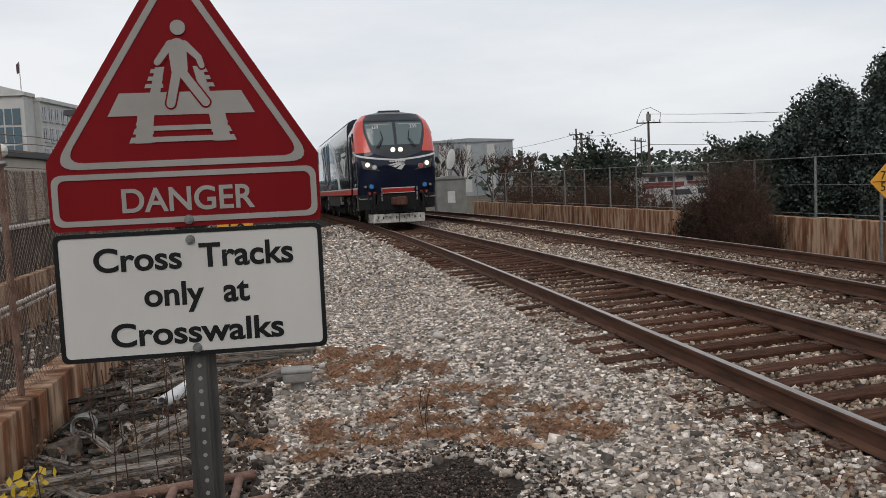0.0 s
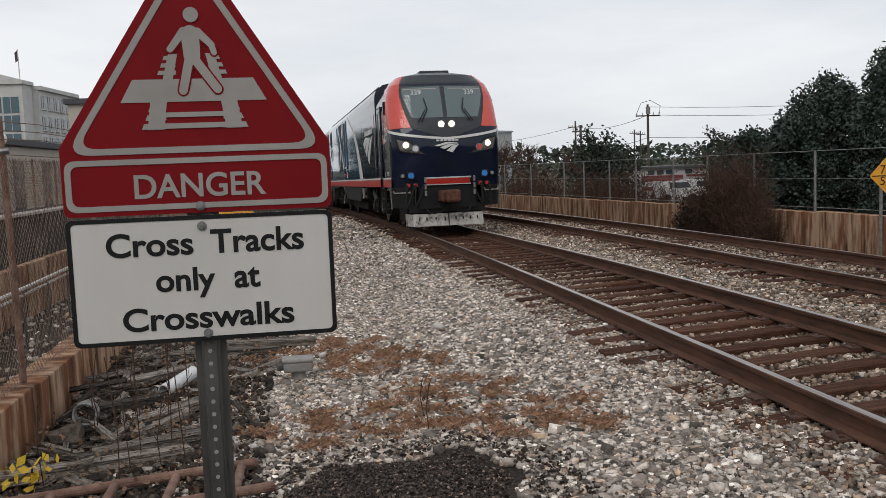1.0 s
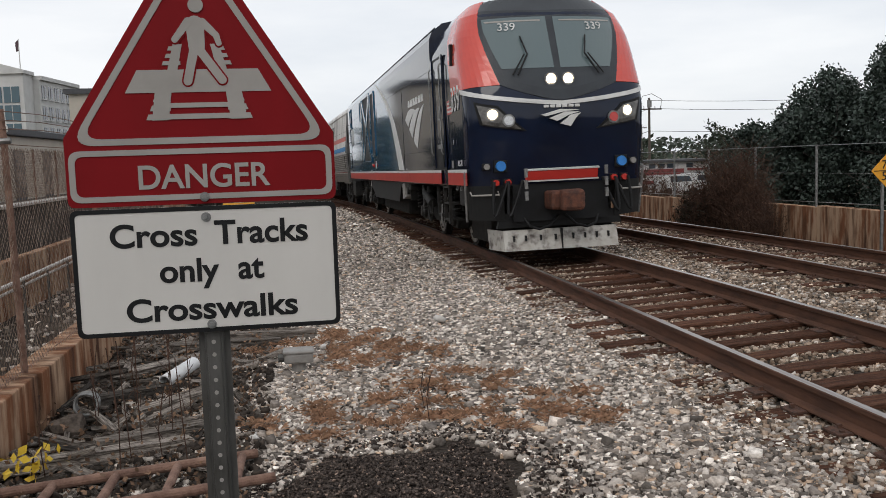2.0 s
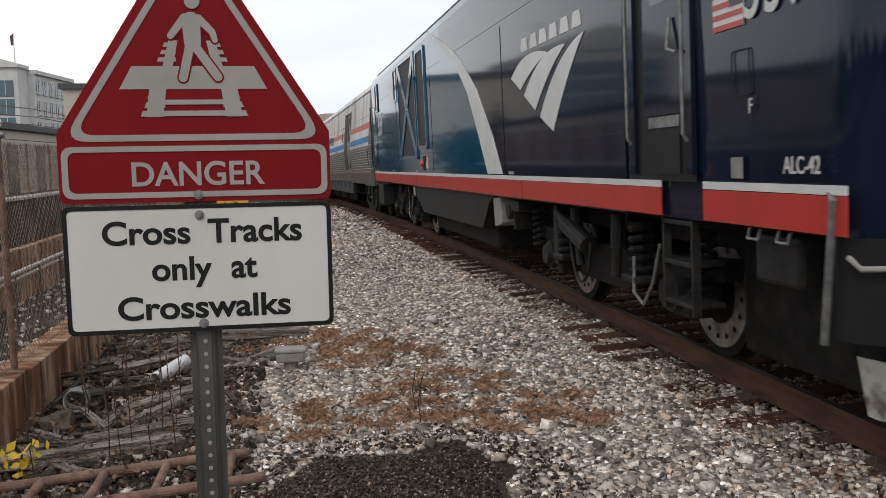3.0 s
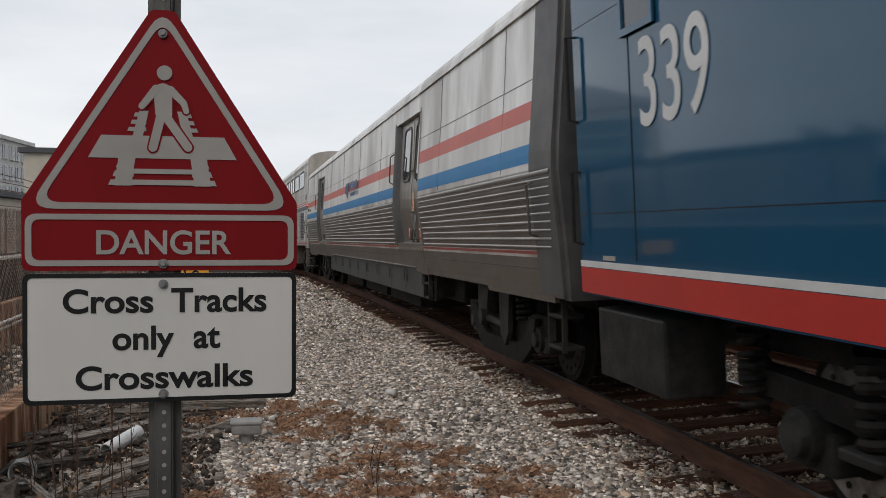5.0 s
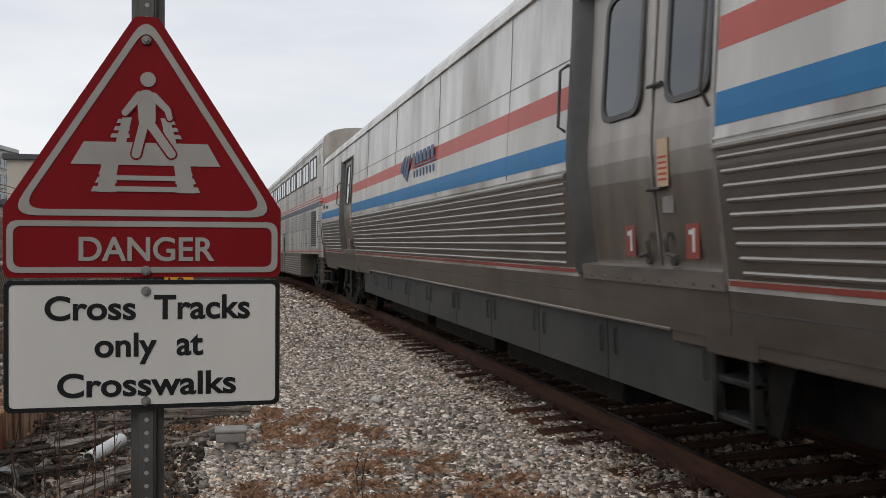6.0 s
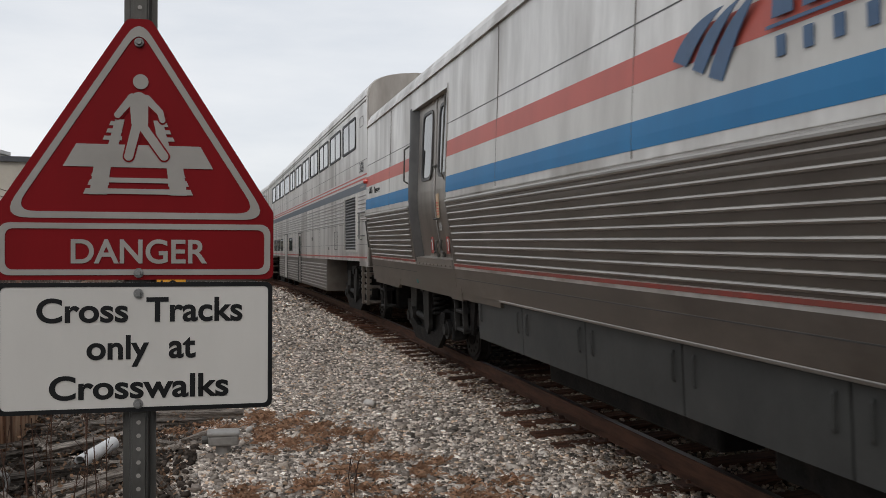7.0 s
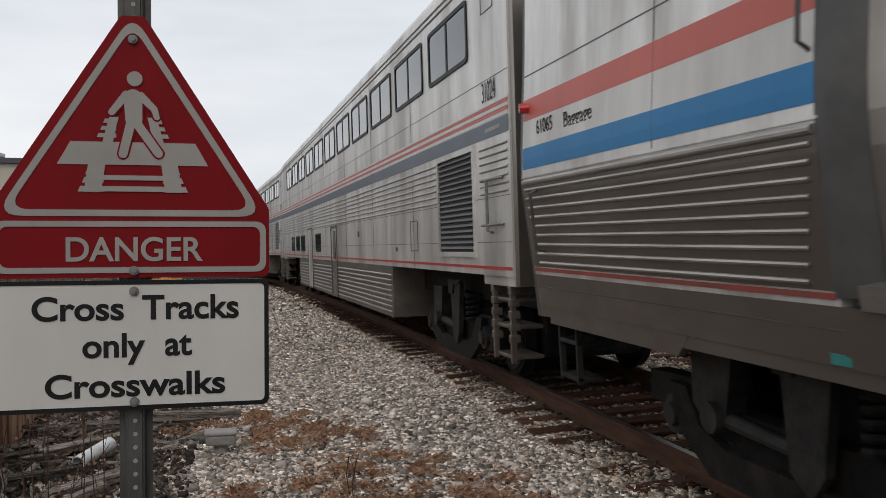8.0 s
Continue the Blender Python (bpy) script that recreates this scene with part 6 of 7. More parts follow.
TRAIN += [(c0, COACH0, COACH_L)]
for k in (1, 2):
    c1 = copy_thing(c0, Matrix())
    car_gear(c0, c1)
    TRAIN.append((c1, COACH0 + k * (COACH_L + 0.6), COACH_L))


# ---------------------------------------------------------------- plants
def leaf_quads(points, size, rng, droop=0.3):
    verts, faces = [], []
    for p in points:
        a, b, s = rng.uniform(0, 6.28), rng.uniform(-1.1, 1.1), size * rng.uniform(0.6, 1.3)
        d = Vector((math.cos(a) * math.cos(b), math.sin(a) * math.cos(b), math.sin(b)))
        n = d.cross(Vector((rng.uniform(-1, 1), rng.uniform(-1, 1), rng.uniform(-1, 1)))).normalized() * s * 0.3
        p = Vector(p)
        i = len(verts)
        verts += [p, p + d * s * 0.5 + n, p + d * s, p + d * s * 0.5 - n]
        faces.append((i, i + 1, i + 2, i + 3))
    return verts, faces


def limbs_of(base, height, spread, rng, n, trunk_r, bm, lean=0.0):
    """A tapered trunk with limbs; returns the places along the limbs."""
    base = Vector(base)
    top = base + Vector((lean, 0, height * 0.8))
    tube(bm, base, base.lerp(top, 0.5), trunk_r, trunk_r * 0.7, 8)
    tube(bm, base.lerp(top, 0.5), top, trunk_r * 0.7, trunk_r * 0.25, 7)
    out = [top]
    for k in range(n):
        f = 0.12 + 0.86 * (k + rng.random()) / n
        p = base.lerp(top, f)
        a = k * 2.4 + rng.uniform(-0.4, 0.4)
        reach = spread * (1.0 - 0.55 * abs(f - 0.45)) * rng.uniform(0.75, 1.2)
        q = p + Vector((math.cos(a) * reach, math.sin(a) * reach, height * rng.uniform(0.08, 0.26)))
        tube(bm, p, q, trunk_r * 0.32 * (1.1 - f * 0.6), 0.012, 5)
        for j in range(1, 7):
            out.append(p.lerp(q, j / 6 * 1.04))
    return out


def leafy_tree(name, base, height, spread, seed, leaves, size, mtl, label, clump=0.55, n=26):
    rng = random.Random(seed)
    t = empty(name, Matrix.Translation(base), label, "tree")
    bm = bmesh.new()
    places = limbs_of((0, 0, 0), height, spread, rng, n, 0.05 * height ** 0.75, bm)
    part("trunk", bm, M["bark"], t)
    pts = []
    for _ in range(leaves):
        c = rng.choice(places)
        r = clump * rng.random() ** 0.6
        a, b = rng.uniform(0, 6.28), rng.uniform(-1.4, 1.4)
        pts.append(c + Vector((math.cos(a) * math.cos(b), math.sin(a) * math.cos(b), math.sin(b) * 0.8)) * r)
    v, f = leaf_quads(pts, size, rng)
    raw("crown", v, f, M[mtl], t)
    return t


def dense_tree(name, base, height, radius, seed, leaves, size, mtl, label):
    """A leafy evergreen that is full from the ground up: many clumps on a ragged rounded cone, over a trunk and limbs."""
    rng = random.Random(seed)
    t = empty(name, Matrix.Translation(base), label, "tree")
    bm = bmesh.new()
    limbs_of((0, 0, 0), height, radius * 0.8, rng, 22, 0.05 * height ** 0.75, bm)
    part("trunk", bm, M["bark"], t)
    clumps = []
    for _ in range(230):
        f = rng.random() ** 0.85
        rim = radius * (1 - f ** 2.2) ** 0.6 * (0.72 + 0.28 * min(1.0, f / 0.25))
        a = rng.uniform(0, 6.28)
        k = rng.uniform(0.62, 1.08) if rng.random() < 0.8 else rng.uniform(0.1, 0.6)
        rim *= 1 + 0.3 * noise.noise((math.cos(a) * 1.6, math.sin(a) * 1.6 + seed, f * 5))
        clumps.append((Vector((math.cos(a) * rim * k, math.sin(a) * rim * k, 0.35 + f * (height - 0.4))), rng.uniform(0.22, 0.48)))
    pts = []
    for _ in range(leaves):
        c, r = rng.choice(clumps)
        v = Vector((rng.gauss(0, 1), rng.gauss(0, 1), rng.gauss(0, 1))).normalized()
        pts.append(c + v * r * rng.random() ** 0.4)
    v, f = leaf_quads(pts, size, rng)
    raw("crown", v, f, M[mtl], t)
    return t


def twiggy_bush(name, base, height, spread, seed, n, label, r=0.012, mtl="twig", category="bush"):
    rng = random.Random(seed)
    t = empty(name, Matrix.Translation(base), label, category)
    verts, faces = [], []

    def stick(a, b, r0):
        d = (b - a).normalized()
        u = d.orthogonal().normalized() * r0
        w = d.cross(u)
        i = len(verts)
        verts.extend([a + u, a - u * 0.5 + w * 0.87, a - u * 0.5 - w * 0.87, b])
        faces.extend([(i, i + 1, i + 3), (i + 1, i + 2, i + 3), (i + 2, i, i + 3)])
    for _ in range(n):
        a = rng.uniform(0, 6.28)
        p = Vector((rng.uniform(-1, 1) * spread[0], rng.uniform(-1, 1) * spread[1], 0))
        edge = 1 - 0.55 * max(abs(p.x) / spread[0], abs(p.y) / spread[1]) ** 2
        h = height * edge * rng.uniform(0.55, 1.08)
        q = p + Vector((math.cos(a) * h * 0.3, math.sin(a) * h * 0.3, h))
        stick(p, q, r)
        for k in range(7):
            s = p.lerp(q, 0.2 + 0.11 * k)
            b = rng.uniform(0, 6.28)
            stick(s, s + Vector((math.cos(b), math.sin(b), rng.uniform(0.1, 1.1))) * h * 0.22, r * 0.55)
    raw("twig_mass", verts, faces, M[mtl], t)
    return t


def bare_tree(base, height, seed, label):
    rng = random.Random(seed)
    t = empty("bare_tree", Matrix.Translation(base), label, "tree", "bare trees beyond the track")
    trunk, twigs = bmesh.new(), bmesh.new()

    def grow(p, d, l, r, depth):
        q = p + d * l
        tube(trunk if depth < 2 else twigs, p, q, r, r * 0.68, 6 if depth < 2 else 4, caps=False)
        if depth >= 6:
            return
        for _ in range(3 if depth < 4 else 2):
            e = (d + Vector((rng.uniform(-1, 1), rng.uniform(-1, 1), rng.uniform(-0.25, 0.7))) * 0.75).normalized()
            grow(p.lerp(q, rng.uniform(0.65, 1.0)), e, l * rng.uniform(0.6, 0.85), max(0.011, r * 0.56), depth + 1)
    grow(Vector((0, 0, 0)), Vector((0, 0, 1)), height * 0.25, height * 0.018, 0)
    part("trunk", trunk, M["bark"], t)
    part("branch_crown", twigs, M["twig"], t)


# ---------------------------------------------------------------- right of the tracks
def right_things():
    f = empty("boundary_fence", None, "old wire fence on grey posts behind the concrete wall", "fence")
    ys = [12.2, 15.2, 18.2, 21.2, 24.1, 26.9, 29.4, 32.7, 35.5, 38.7, 41.6, 47.5, 53.5, 57, 62]
    for i, y in enumerate(ys):
        z = 0.30 - 0.013 * (y - 15)
        top = 1.70 - 0.004 * (y - 20)
        part("post", tube(bmesh.new(), (8.72, y, z - 0.3), (8.72, y, top), 0.035, 0.032, 8), M["galv"], f)
    for k, r in ((1.0, 0.010), (0.08, 0.009), (0.55, 0.004)):
        pts = [(8.72, y, (0.30 - 0.013 * (y - 15)) * (1 - k) + (1.68 - 0.004 * (y - 20)) * k) for y in ys]
        part("wire", path_tube(bmesh.new(), pts, r, 5), M["galv"], f)
    # diamond speed sign
    d = empty("diamond_sign", Matrix.Translation((6.86, 15.95, 0)), "yellow diamond speed sign on a thin grey post", "sign")
    part("post", box(bmesh.new(), -0.11, -0.06, 0.0, 0.03, -0.75, 1.0), M["galv"], d)
    part("plate", prism(bmesh.new(), rounded([(-0.32, 1.19), (0, 0.87), (0.32, 1.19), (0, 1.51)], 0.03), -0.012, 0.0, "y"), M["yellow"], d, "yellow diamond plate with black figures")
    part("divider", prism(bmesh.new(), rect(-0.27, 0.27, 1.18, 1.195), -0.016, -0.012, "y"), M["black"], d)
    up = Euler((radians(90), 0, 0)).to_matrix().to_4x4()
    text("figure", "7", 0.22, M["black"], Matrix.Translation((-0.07, -0.015, 1.29)) @ up, d)
    text("figure", "5", 0.22, M["black"], Matrix.Translation((-0.07, -0.015, 1.09)) @ up, d)
    # relay cabinet and dish
    c = empty("relay_cabinet", Matrix.Translation((5.9, 56.6, -0.85)), "grey steel relay cabinet beside the track", "cabinet")
    part("body", box(bmesh.new(), -0.92, 0.92, -0.6, 0.6, -0.2, 2.2, 0.03), M["cabinet"], c)
    part("roof", prism(bmesh.new(), [(-1.0, 2.2), (1.0, 2.2), (0.95, 2.28), (0, 2.42), (-0.95, 2.28)], -0.7, 0.7, "y"), M["cabinet"], c)
    dr = part("door", box(bmesh.new(), -0.32, 0.35, -0.63, -0.6, 0.35, 2.05, 0.01), M["cabinet"], c)
    part("notice", box(bmesh.new(), -0.25, 0.22, -0.65, -0.63, 0.75, 1.45, 0.01), M["white"], dr)
    s = empty("satellite_dish", Matrix.Translation((6.4, 58.6, -0.9)), "white oval satellite dish on a pole", "dish")
    part("pole", tube(bmesh.new(), (0, 0.2, -0.2), (0, 0.1, 3.4), 0.05, n=8), M["galv"], s)
    bm = bmesh.new()
    bmesh.ops.create_uvsphere(bm, u_segments=20, v_segments=10, radius=1, matrix=Matrix.Translation((0, 0, 3.5)) @ Euler((0, radians(14), radians(25))).to_matrix().to_4x4() @ Matrix.Diagonal((0.33, 0.08, 0.66, 1)))
    part("reflector", bm, M["white"], s)
    # utility poles and wires
    def pole(x, y, top, label, cross, lift=0.0):
        p = empty("utility_pole", Matrix.Translation((x, y, -2.9)), label, "utility pole", "utility poles")
        h = top + 2.9
        part("shaft", tube(bmesh.new(), (0, 0, -0.3), (0, 0, h), 0.19, 0.13, 10), M["polewood"], p)
        for w, z in cross:
            part("crossarm", box(bmesh.new(), -w, w, -0.14, -0.02, z + 2.9 - 0.08, z + 2.9 + 0.08), M["polewood"], p)
            for q in (-0.9, -0.45, 0.45, 0.9):
                part("insulator", tube(bmesh.new(), (w * q, -0.08, z + 2.98), (w * q, -0.08, z + 3.3), 0.055, 0.04, 8), M["galv"], p)
        return p
    p1 = pole(40.5, 110, 8.3, "dark timber utility pole with a crossarm and transformer gear", ((1.6, 6.9),))
    part("transformer", tube(bmesh.new(), (-0.1, -0.35, 10.0), (-0.1, -0.35, 10.9), 0.28, n=12), M["galv"], p1)
    part("switch_arm", path_tube(bmesh.new(), [(-1.6, -0.1, 9.9), (-0.9, -0.1, 11.4), (0.3, -0.1, 11.7), (1.6, -0.1, 11.0), (1.5, -0.1, 10.0)], 0.035, 5), M["polewood"], p1)
    pole(43.8, 150, 8.3, "distant timber utility pole", ((1.3, 7.3),))
    for x, y, z in ((62, 170, 7.2), (64, 172, 7.0), (28.5, 100, 5.6)):
        pole(x, y, z, "distant timber utility pole", ((1.0, z - 0.7),))
    w = empty("power_lines", None, "thin black power lines between the poles", "wires")
    for a, b, sag in (((40.5, 110, 8.0), (90, 100, 9.0), 1.0), ((40.5, 110, 7.0), (90, 100, 7.8), 1.0), ((40.5, 110, 4.2), (90, 100, 4.8), 0.8), ((40.5, 110, 7.0), (43.8, 150, 7.4), 0.9), ((40.5, 110, 4.2), (43.8, 150, 4.5), 0.9), ((43.8, 150, 7.4), (38, 230, 7.0), 1.0)):
        a, b = Vector(a), Vector(b)
        part("wire", path_tube(bmesh.new(), [a.lerp(b, i / 10) + Vector((0, 0, -sag * 4 * (i / 10) * (1 - i / 10))) for i in range(11)], 0.035, 4), M["black"], w)
    # distant buildings
    b = empty("shop_building", Matrix.Translation((35.7, 92, -2.7)), "low white shop with maroon fascia bands", "building")
    part("wall", box(bmesh.new(), -3.8, 3.8, -1.5, 6, -0.3, 3.2), M["shopwhite"], b)
    part("roof", box(bmesh.new(), -4.1, 4.1, -1.9, 6.3, 3.2, 3.45, 0.03), M["shopdark"], b)
    for x0, x1, z0, z1 in ((-3.9, 0.6, 1.9, 2.5), (-3.9, 2.0, 1.0, 1.35), (1.0, 3.9, 2.3, 2.5)):
        part("fascia", box(bmesh.new(), x0, x1, -1.62, -1.5, z0, z1), M["shopred"], b)
    for x in (-3.2, -2.2, -1.2, 0.9, 1.9, 2.9):
        wd = part("window", box(bmesh.new(), x, x + 0.7, -1.58, -1.5, 2.6 if x < 1 else 1.5, 3.05 if x < 1 else 2.1), M["pane"], b)
    for x, y, m in ((31.0, 80, "shopwhite"), (34.5, 82, "shopwhite"), (37.5, 83, "yellow")):
        v = empty("parked_van", Matrix.Translation((x, y, -2.35)), "parked pale van in front of the shop" if m != "yellow" else "parked orange-yellow van in front of the shop", "van")
        part("body", prism(bmesh.new(), [(-1.9, 0.35), (1.9, 0.35), (1.9, 1.0), (1.2, 1.15), (0.8, 1.8), (-1.9, 1.85)], -0.9, 0.9, "y"), M[m], v)
        for q in (-1.2, 1.2):
            part("wheel", tube(bmesh.new(), (q, -0.92, 0.33), (q, 0.92, 0.33), 0.33, n=14), M["black"], v)
        part("window", prism(bmesh.new(), [(-1.0, 1.2), (1.05, 1.2), (0.75, 1.7), (-1.0, 1.7)], -0.915, 0.915, "y"), M["pane"], v)
    g = empty("warehouse", Matrix.Translation((35, 186, -2.8)), "large grey metal-clad warehouse far beyond the track", "building")
    part("wall", box(bmesh.new(), -13, 6.5, 0, 20, -0.3, 10.8), M["shed"], g)
    part("roof", prism(bmesh.new(), [(-13.3, 10.8), (6.8, 10.8), (6.8, 11.1), (-3, 11.6), (-13.3, 11.1)], -0.3, 20.3, "y"), M["shed"], g)
    for x in (-9, -4, 1):
        part("cladding_strip", box(bmesh.new(), x, x + 1.6, -0.08, 0, 0.5, 10.2), M["facade"], g)


def right_plants():
    holly = "tall dark glossy evergreen tree behind the fence"
    for i, (x, y, h, r, n) in enumerate(((13.2, 23.4, 5.8, 2.4, 26000), (12.4, 26.4, 4.7, 1.9, 20000), (13.4, 28.2, 5.3, 2.0, 20000), (14.6, 25.4, 6.3, 2.4, 20000), (12.8, 20.2, 5.2, 2.2, 14000), (11.6, 29.6, 3.6, 1.5, 10000), (14.2, 32.0, 4.0, 1.7, 9000), (13.0, 21.9, 5.8, 2.0, 14000), (12.0, 27.8, 4.0, 1.5, 11000))):
        tagged(dense_tree("evergreen_tree", (x, y, -1.3), h, r, 20 + i, n, 0.12, "leafdark", holly), group="evergreens behind the fence")
    for i, (x, y, h, s) in enumerate(((12.2, 47.5, 4.9, 1.5), (13.4, 50, 4.3, 1.6), (14.6, 51, 3.9, 1.5))):
        tagged(leafy_tree("conifer", (x, y, -1.6), h, s, 50 + i, 3200, 0.20, "leafmid", "dark green conifer beyond the fence", 0.5, 22), group="conifers beyond the fence")
    for i, (x, y, h, s) in enumerate(((38.5, 84, 7.2, 2.8), (41.0, 88, 6.0, 2.6))):
        leafy_tree("pine_tree", (x, y, -2.7), h, s, 70 + i, 3000, 0.34, "leafmid", "broad dark pine above the shop", 0.8, 18)
    for i, (x, y, h, sx, sy, n) in enumerate(((8.05, 24.2, 2.7, 0.45, 1.1, 900), (8.0, 23.1, 1.6, 0.4, 0.9, 420), (8.1, 26.0, 1.5, 0.4, 1.2, 420), (10.4, 43, 2.6, 1.0, 3.5, 200), (9.8, 49, 2.6, 1.0, 4, 260), (10, 55, 2.8, 1.2, 3.5, 200), (10.6, 38.5, 2.5, 0.9, 3, 160), (10.6, 34, 2.2, 0.9, 2.6, 120))):
        twiggy_bush("brown_bush", (x, y, -0.75 - 0.006 * (y - 25)), h, (sx, sy), 90 + i, n, "dense bare brown bush against the wall", 0.013 if i < 3 else 0.02)
    for i, (x, y, h, s) in enumerate(((8.0, 24.7, 1.7, 0.6), (8.05, 26.3, 1.2, 0.55))):
        leafy_tree("dark_shrub", (x, y, -0.75), h, s, 130 + i, 1800, 0.10, "shrub", "dark brownish green shrub in front of the wall", 0.4, 14)
    for i, (x, y, h) in enumerate(((6.8, 71, 6.4), (9.0, 73, 7.0), (10.6, 70, 6.2), (12.5, 74, 5.6), (14.5, 72, 6.0), (16.5, 70, 5.4), (5.6, 80, 6.6))):
        bare_tree((x, y - 4, -1.7), h * 1.12, 150 + i, "leafless grey-brown winter tree")
    rng = random.Random(8)
    vs, fs = [], []
    for _ in range(240):
        y = rng.uniform(150, 420)
        x = -3.5 + (y - 1.3) * rng.uniform(0.12, 0.95)
        pts = [Vector((x + rng.gauss(0, 2.4), y + rng.gauss(0, 2), rng.uniform(-2.5, 2.2 + 0.012 * y))) for _ in range(45)]
        v, f = leaf_quads(pts, 1.5, rng)
        fs += [tuple(i + len(vs) for i in q) for q in f]
        vs += v
    tagged(raw("far_woods", vs, fs, M["leafmid"]), "low dark woods along the horizon", "woods", kind="stuff")


# ---------------------------------------------------------------- left of the tracks
def left_fence():
    f = empty("chain_link_fence", None, "rusty chain-link fence with barbed wire on the low wall", "fence")
    for y in (6.0, 9.0, 12.0, 15.0, 18.0, 24.0, 30.0):
        x = -5.76 + 0.012 * (y - 8) - bend(y)
        part("post", tube(bmesh.new(), (x, y, -0.02), (x - 0.02, y, 1.90), 0.029, 0.027, 10), M["rust"], f)
        part("barbed_arm", tube(bmesh.new(), (x - 0.02, y, 1.86), (x - 0.03, y + 0.03, 2.16), 0.032, 0.02, 6), M["rust"], f)
        part("post_cap", tube(bmesh.new(), (x - 0.08, y - 0.02, 1.90), (x + 0.04, y - 0.02, 1.91), 0.025, n=8), M["galv"], f)
    bm = bmesh.new()
    verts, faces = [], []

    def wire(a, b, r=0.0017):
        a, b = Vector(a), Vector(b)
        d = (b - a).normalized()
        u = d.orthogonal().normalized() * r
        w = d.cross(u)
        i = len(verts)
        for p in (a, b):
            verts.extend([p + u, p - u * 0.5 + w * 0.87, p - u * 0.5 - w * 0.87])
        faces.extend([(i, i + 1, i + 4, i + 3), (i + 1, i + 2, i + 5, i + 4), (i + 2, i, i + 3, i + 5)])

    def at(y, z):
        return (-5.76 + 0.012 * (y - 8) - bend(y) + 0.004 * math.sin(y * 40), y, z)
    H, y0, y1, pitch = 1.83, 5.0, 24.0, 0.075
    k = y0 - H
    while k < y1:
        for s in (0, 1):
            a, b = max(k, y0), min(k + H, y1)
            if b > a:
                za, zb = 0.03 + (a - k), 0.03 + (b - k)
                if s:
                    za, zb = 0.03 + H - (a - k), 0.03 + H - (b - k)
                m = (a + b) / 2
                wire(at(a, za), at(m, (za + zb) / 2))
                wire(at(m, (za + zb) / 2), at(b, zb))
        k += pitch
    mesh = raw("chain_link_mesh", verts, faces, M["galvrust"], f)
    for z in (1.88, 0.06, 2.0, 2.07, 2.14):
        part("tension_wire" if z < 1.95 else "barbed_wire", path_tube(bmesh.new(), [at(y, z - (0.03 * math.sin(y * 1.05) if z > 1.95 else 0)) for y in range(5, 31)], 0.004, 5), M["rust"], f)


def left_beyond():
    # lower siding, railing, platform with its fence, parapet, lamp
    h = empty("metal_railing", None, "pale galvanised pipe railing beside the lower siding", "railing")
    part("top_rail", path_tube(bmesh.new(), [(-9.0 - bend(y), y, -0.54) for y in range(10, 46, 3)], 0.045, 8), M["pale"], h)
    part("edge_beam", path_tube(bmesh.new(), [(-9.02 - bend(y), y, -0.68) for y in range(10, 46, 3)], 0.03, 6), M["pale"], h)
    for y in range(11, 44, 2):
        part("baluster", tube(bmesh.new(), (-9.0 - bend(y), y, -1.8), (-9.0 - bend(y), y, -0.5), 0.03, n=8), M["dullsteel"], h)
    q = empty("low_curb_wall", None, "dark low curb wall below the platform", "wall", kind="structure")
    part("curb", box(bmesh.new(), -10.6, -10.35, 8, 60, -2.0, -0.45, 0.02), M["concrete"], q)
    p = empty("platform", None, "concrete station platform with a pale edge", "platform", kind="structure")
    part("platform_wall", box(bmesh.new(), -20, -12.0, 5, 70, -2.2, 0.58, 0.02), M["dirtconc"], p)
    part("platform_edge", box(bmesh.new(), -12.35, -11.9, 5, 70, 0.58, 0.68, 0.02), M["pale"], p)
    pf = empty("platform_fence", None, "tall beige mesh fence along the platform", "fence")
    for y in range(20, 60, 3):
        part("post", tube(bmesh.new(), (-12.5, y, 0.58), (-12.5, y, 2.42), 0.04, n=8), M["rust"], pf)
    verts, faces = [], []
    for k in range(0, 330):
        y = 20 + k * 0.12
        for s in (1, -1):
            i = len(verts)
            a, b = Vector((-12.5, y, 0.8 if s > 0 else 2.4)), Vector((-12.5, y + 1.6, 2.4 if s > 0 else 0.8))
            for q_ in (a, b):
                verts += [q_ + Vector((0, 0, 0.009)), q_ - Vector((0, 0, 0.009)), q_ + Vector((0.009, 0, 0))]
            faces += [(i, i + 1, i + 4, i + 3), (i + 1, i + 2, i + 5, i + 4), (i + 2, i, i + 3, i + 5)]
    raw("mesh_infill", verts, faces, M["galvrust"], pf)
    b = empty("station_building", Matrix.Translation((-17, 44, 0.58)), "long cream station wall with a flat roof", "building")
    part("wall", box(bmesh.new(), -8, 3.0, -8, 22, -0.3, 2.45, 0.03), M["cream"], b)
    part("roof", box(bmesh.new(), -8.3, 3.2, -8.3, 22.3, 2.45, 2.72, 0.03), M["shopdark"], b)
    for y in (-6, -2, 2, 6, 10):
        w = part("doorway", box(bmesh.new(), 2.98, 3.04, y, y + 1.3, 0.0, 1.9), M["shopdark"], b)
    l = empty("globe_lamp", Matrix.Translation((-12.9, 32.0, 0.58)), "black lamp post with two cream globes", "lamp")
    part("post", tube(bmesh.new(), (0, 0, -0.05), (0, 0, 2.2), 0.11, 0.08, 10), M["black"], l)
    for x in (-0.28, 0.28):
        bm = bmesh.new()
        bmesh.ops.create_uvsphere(bm, u_segments=16, v_segments=10, radius=0.23, matrix=Matrix.Translation((x, 0, 2.45)))
        part("globe", bm, M["globe"], l)
    part("arm", box(bmesh.new(), -0.3, 0.3, -0.05, 0.05, 2.15, 2.25), M["black"], l)
    # office building
    o = empty("office_building", None, "pale multi-storey office block with a teal glass front", "building")
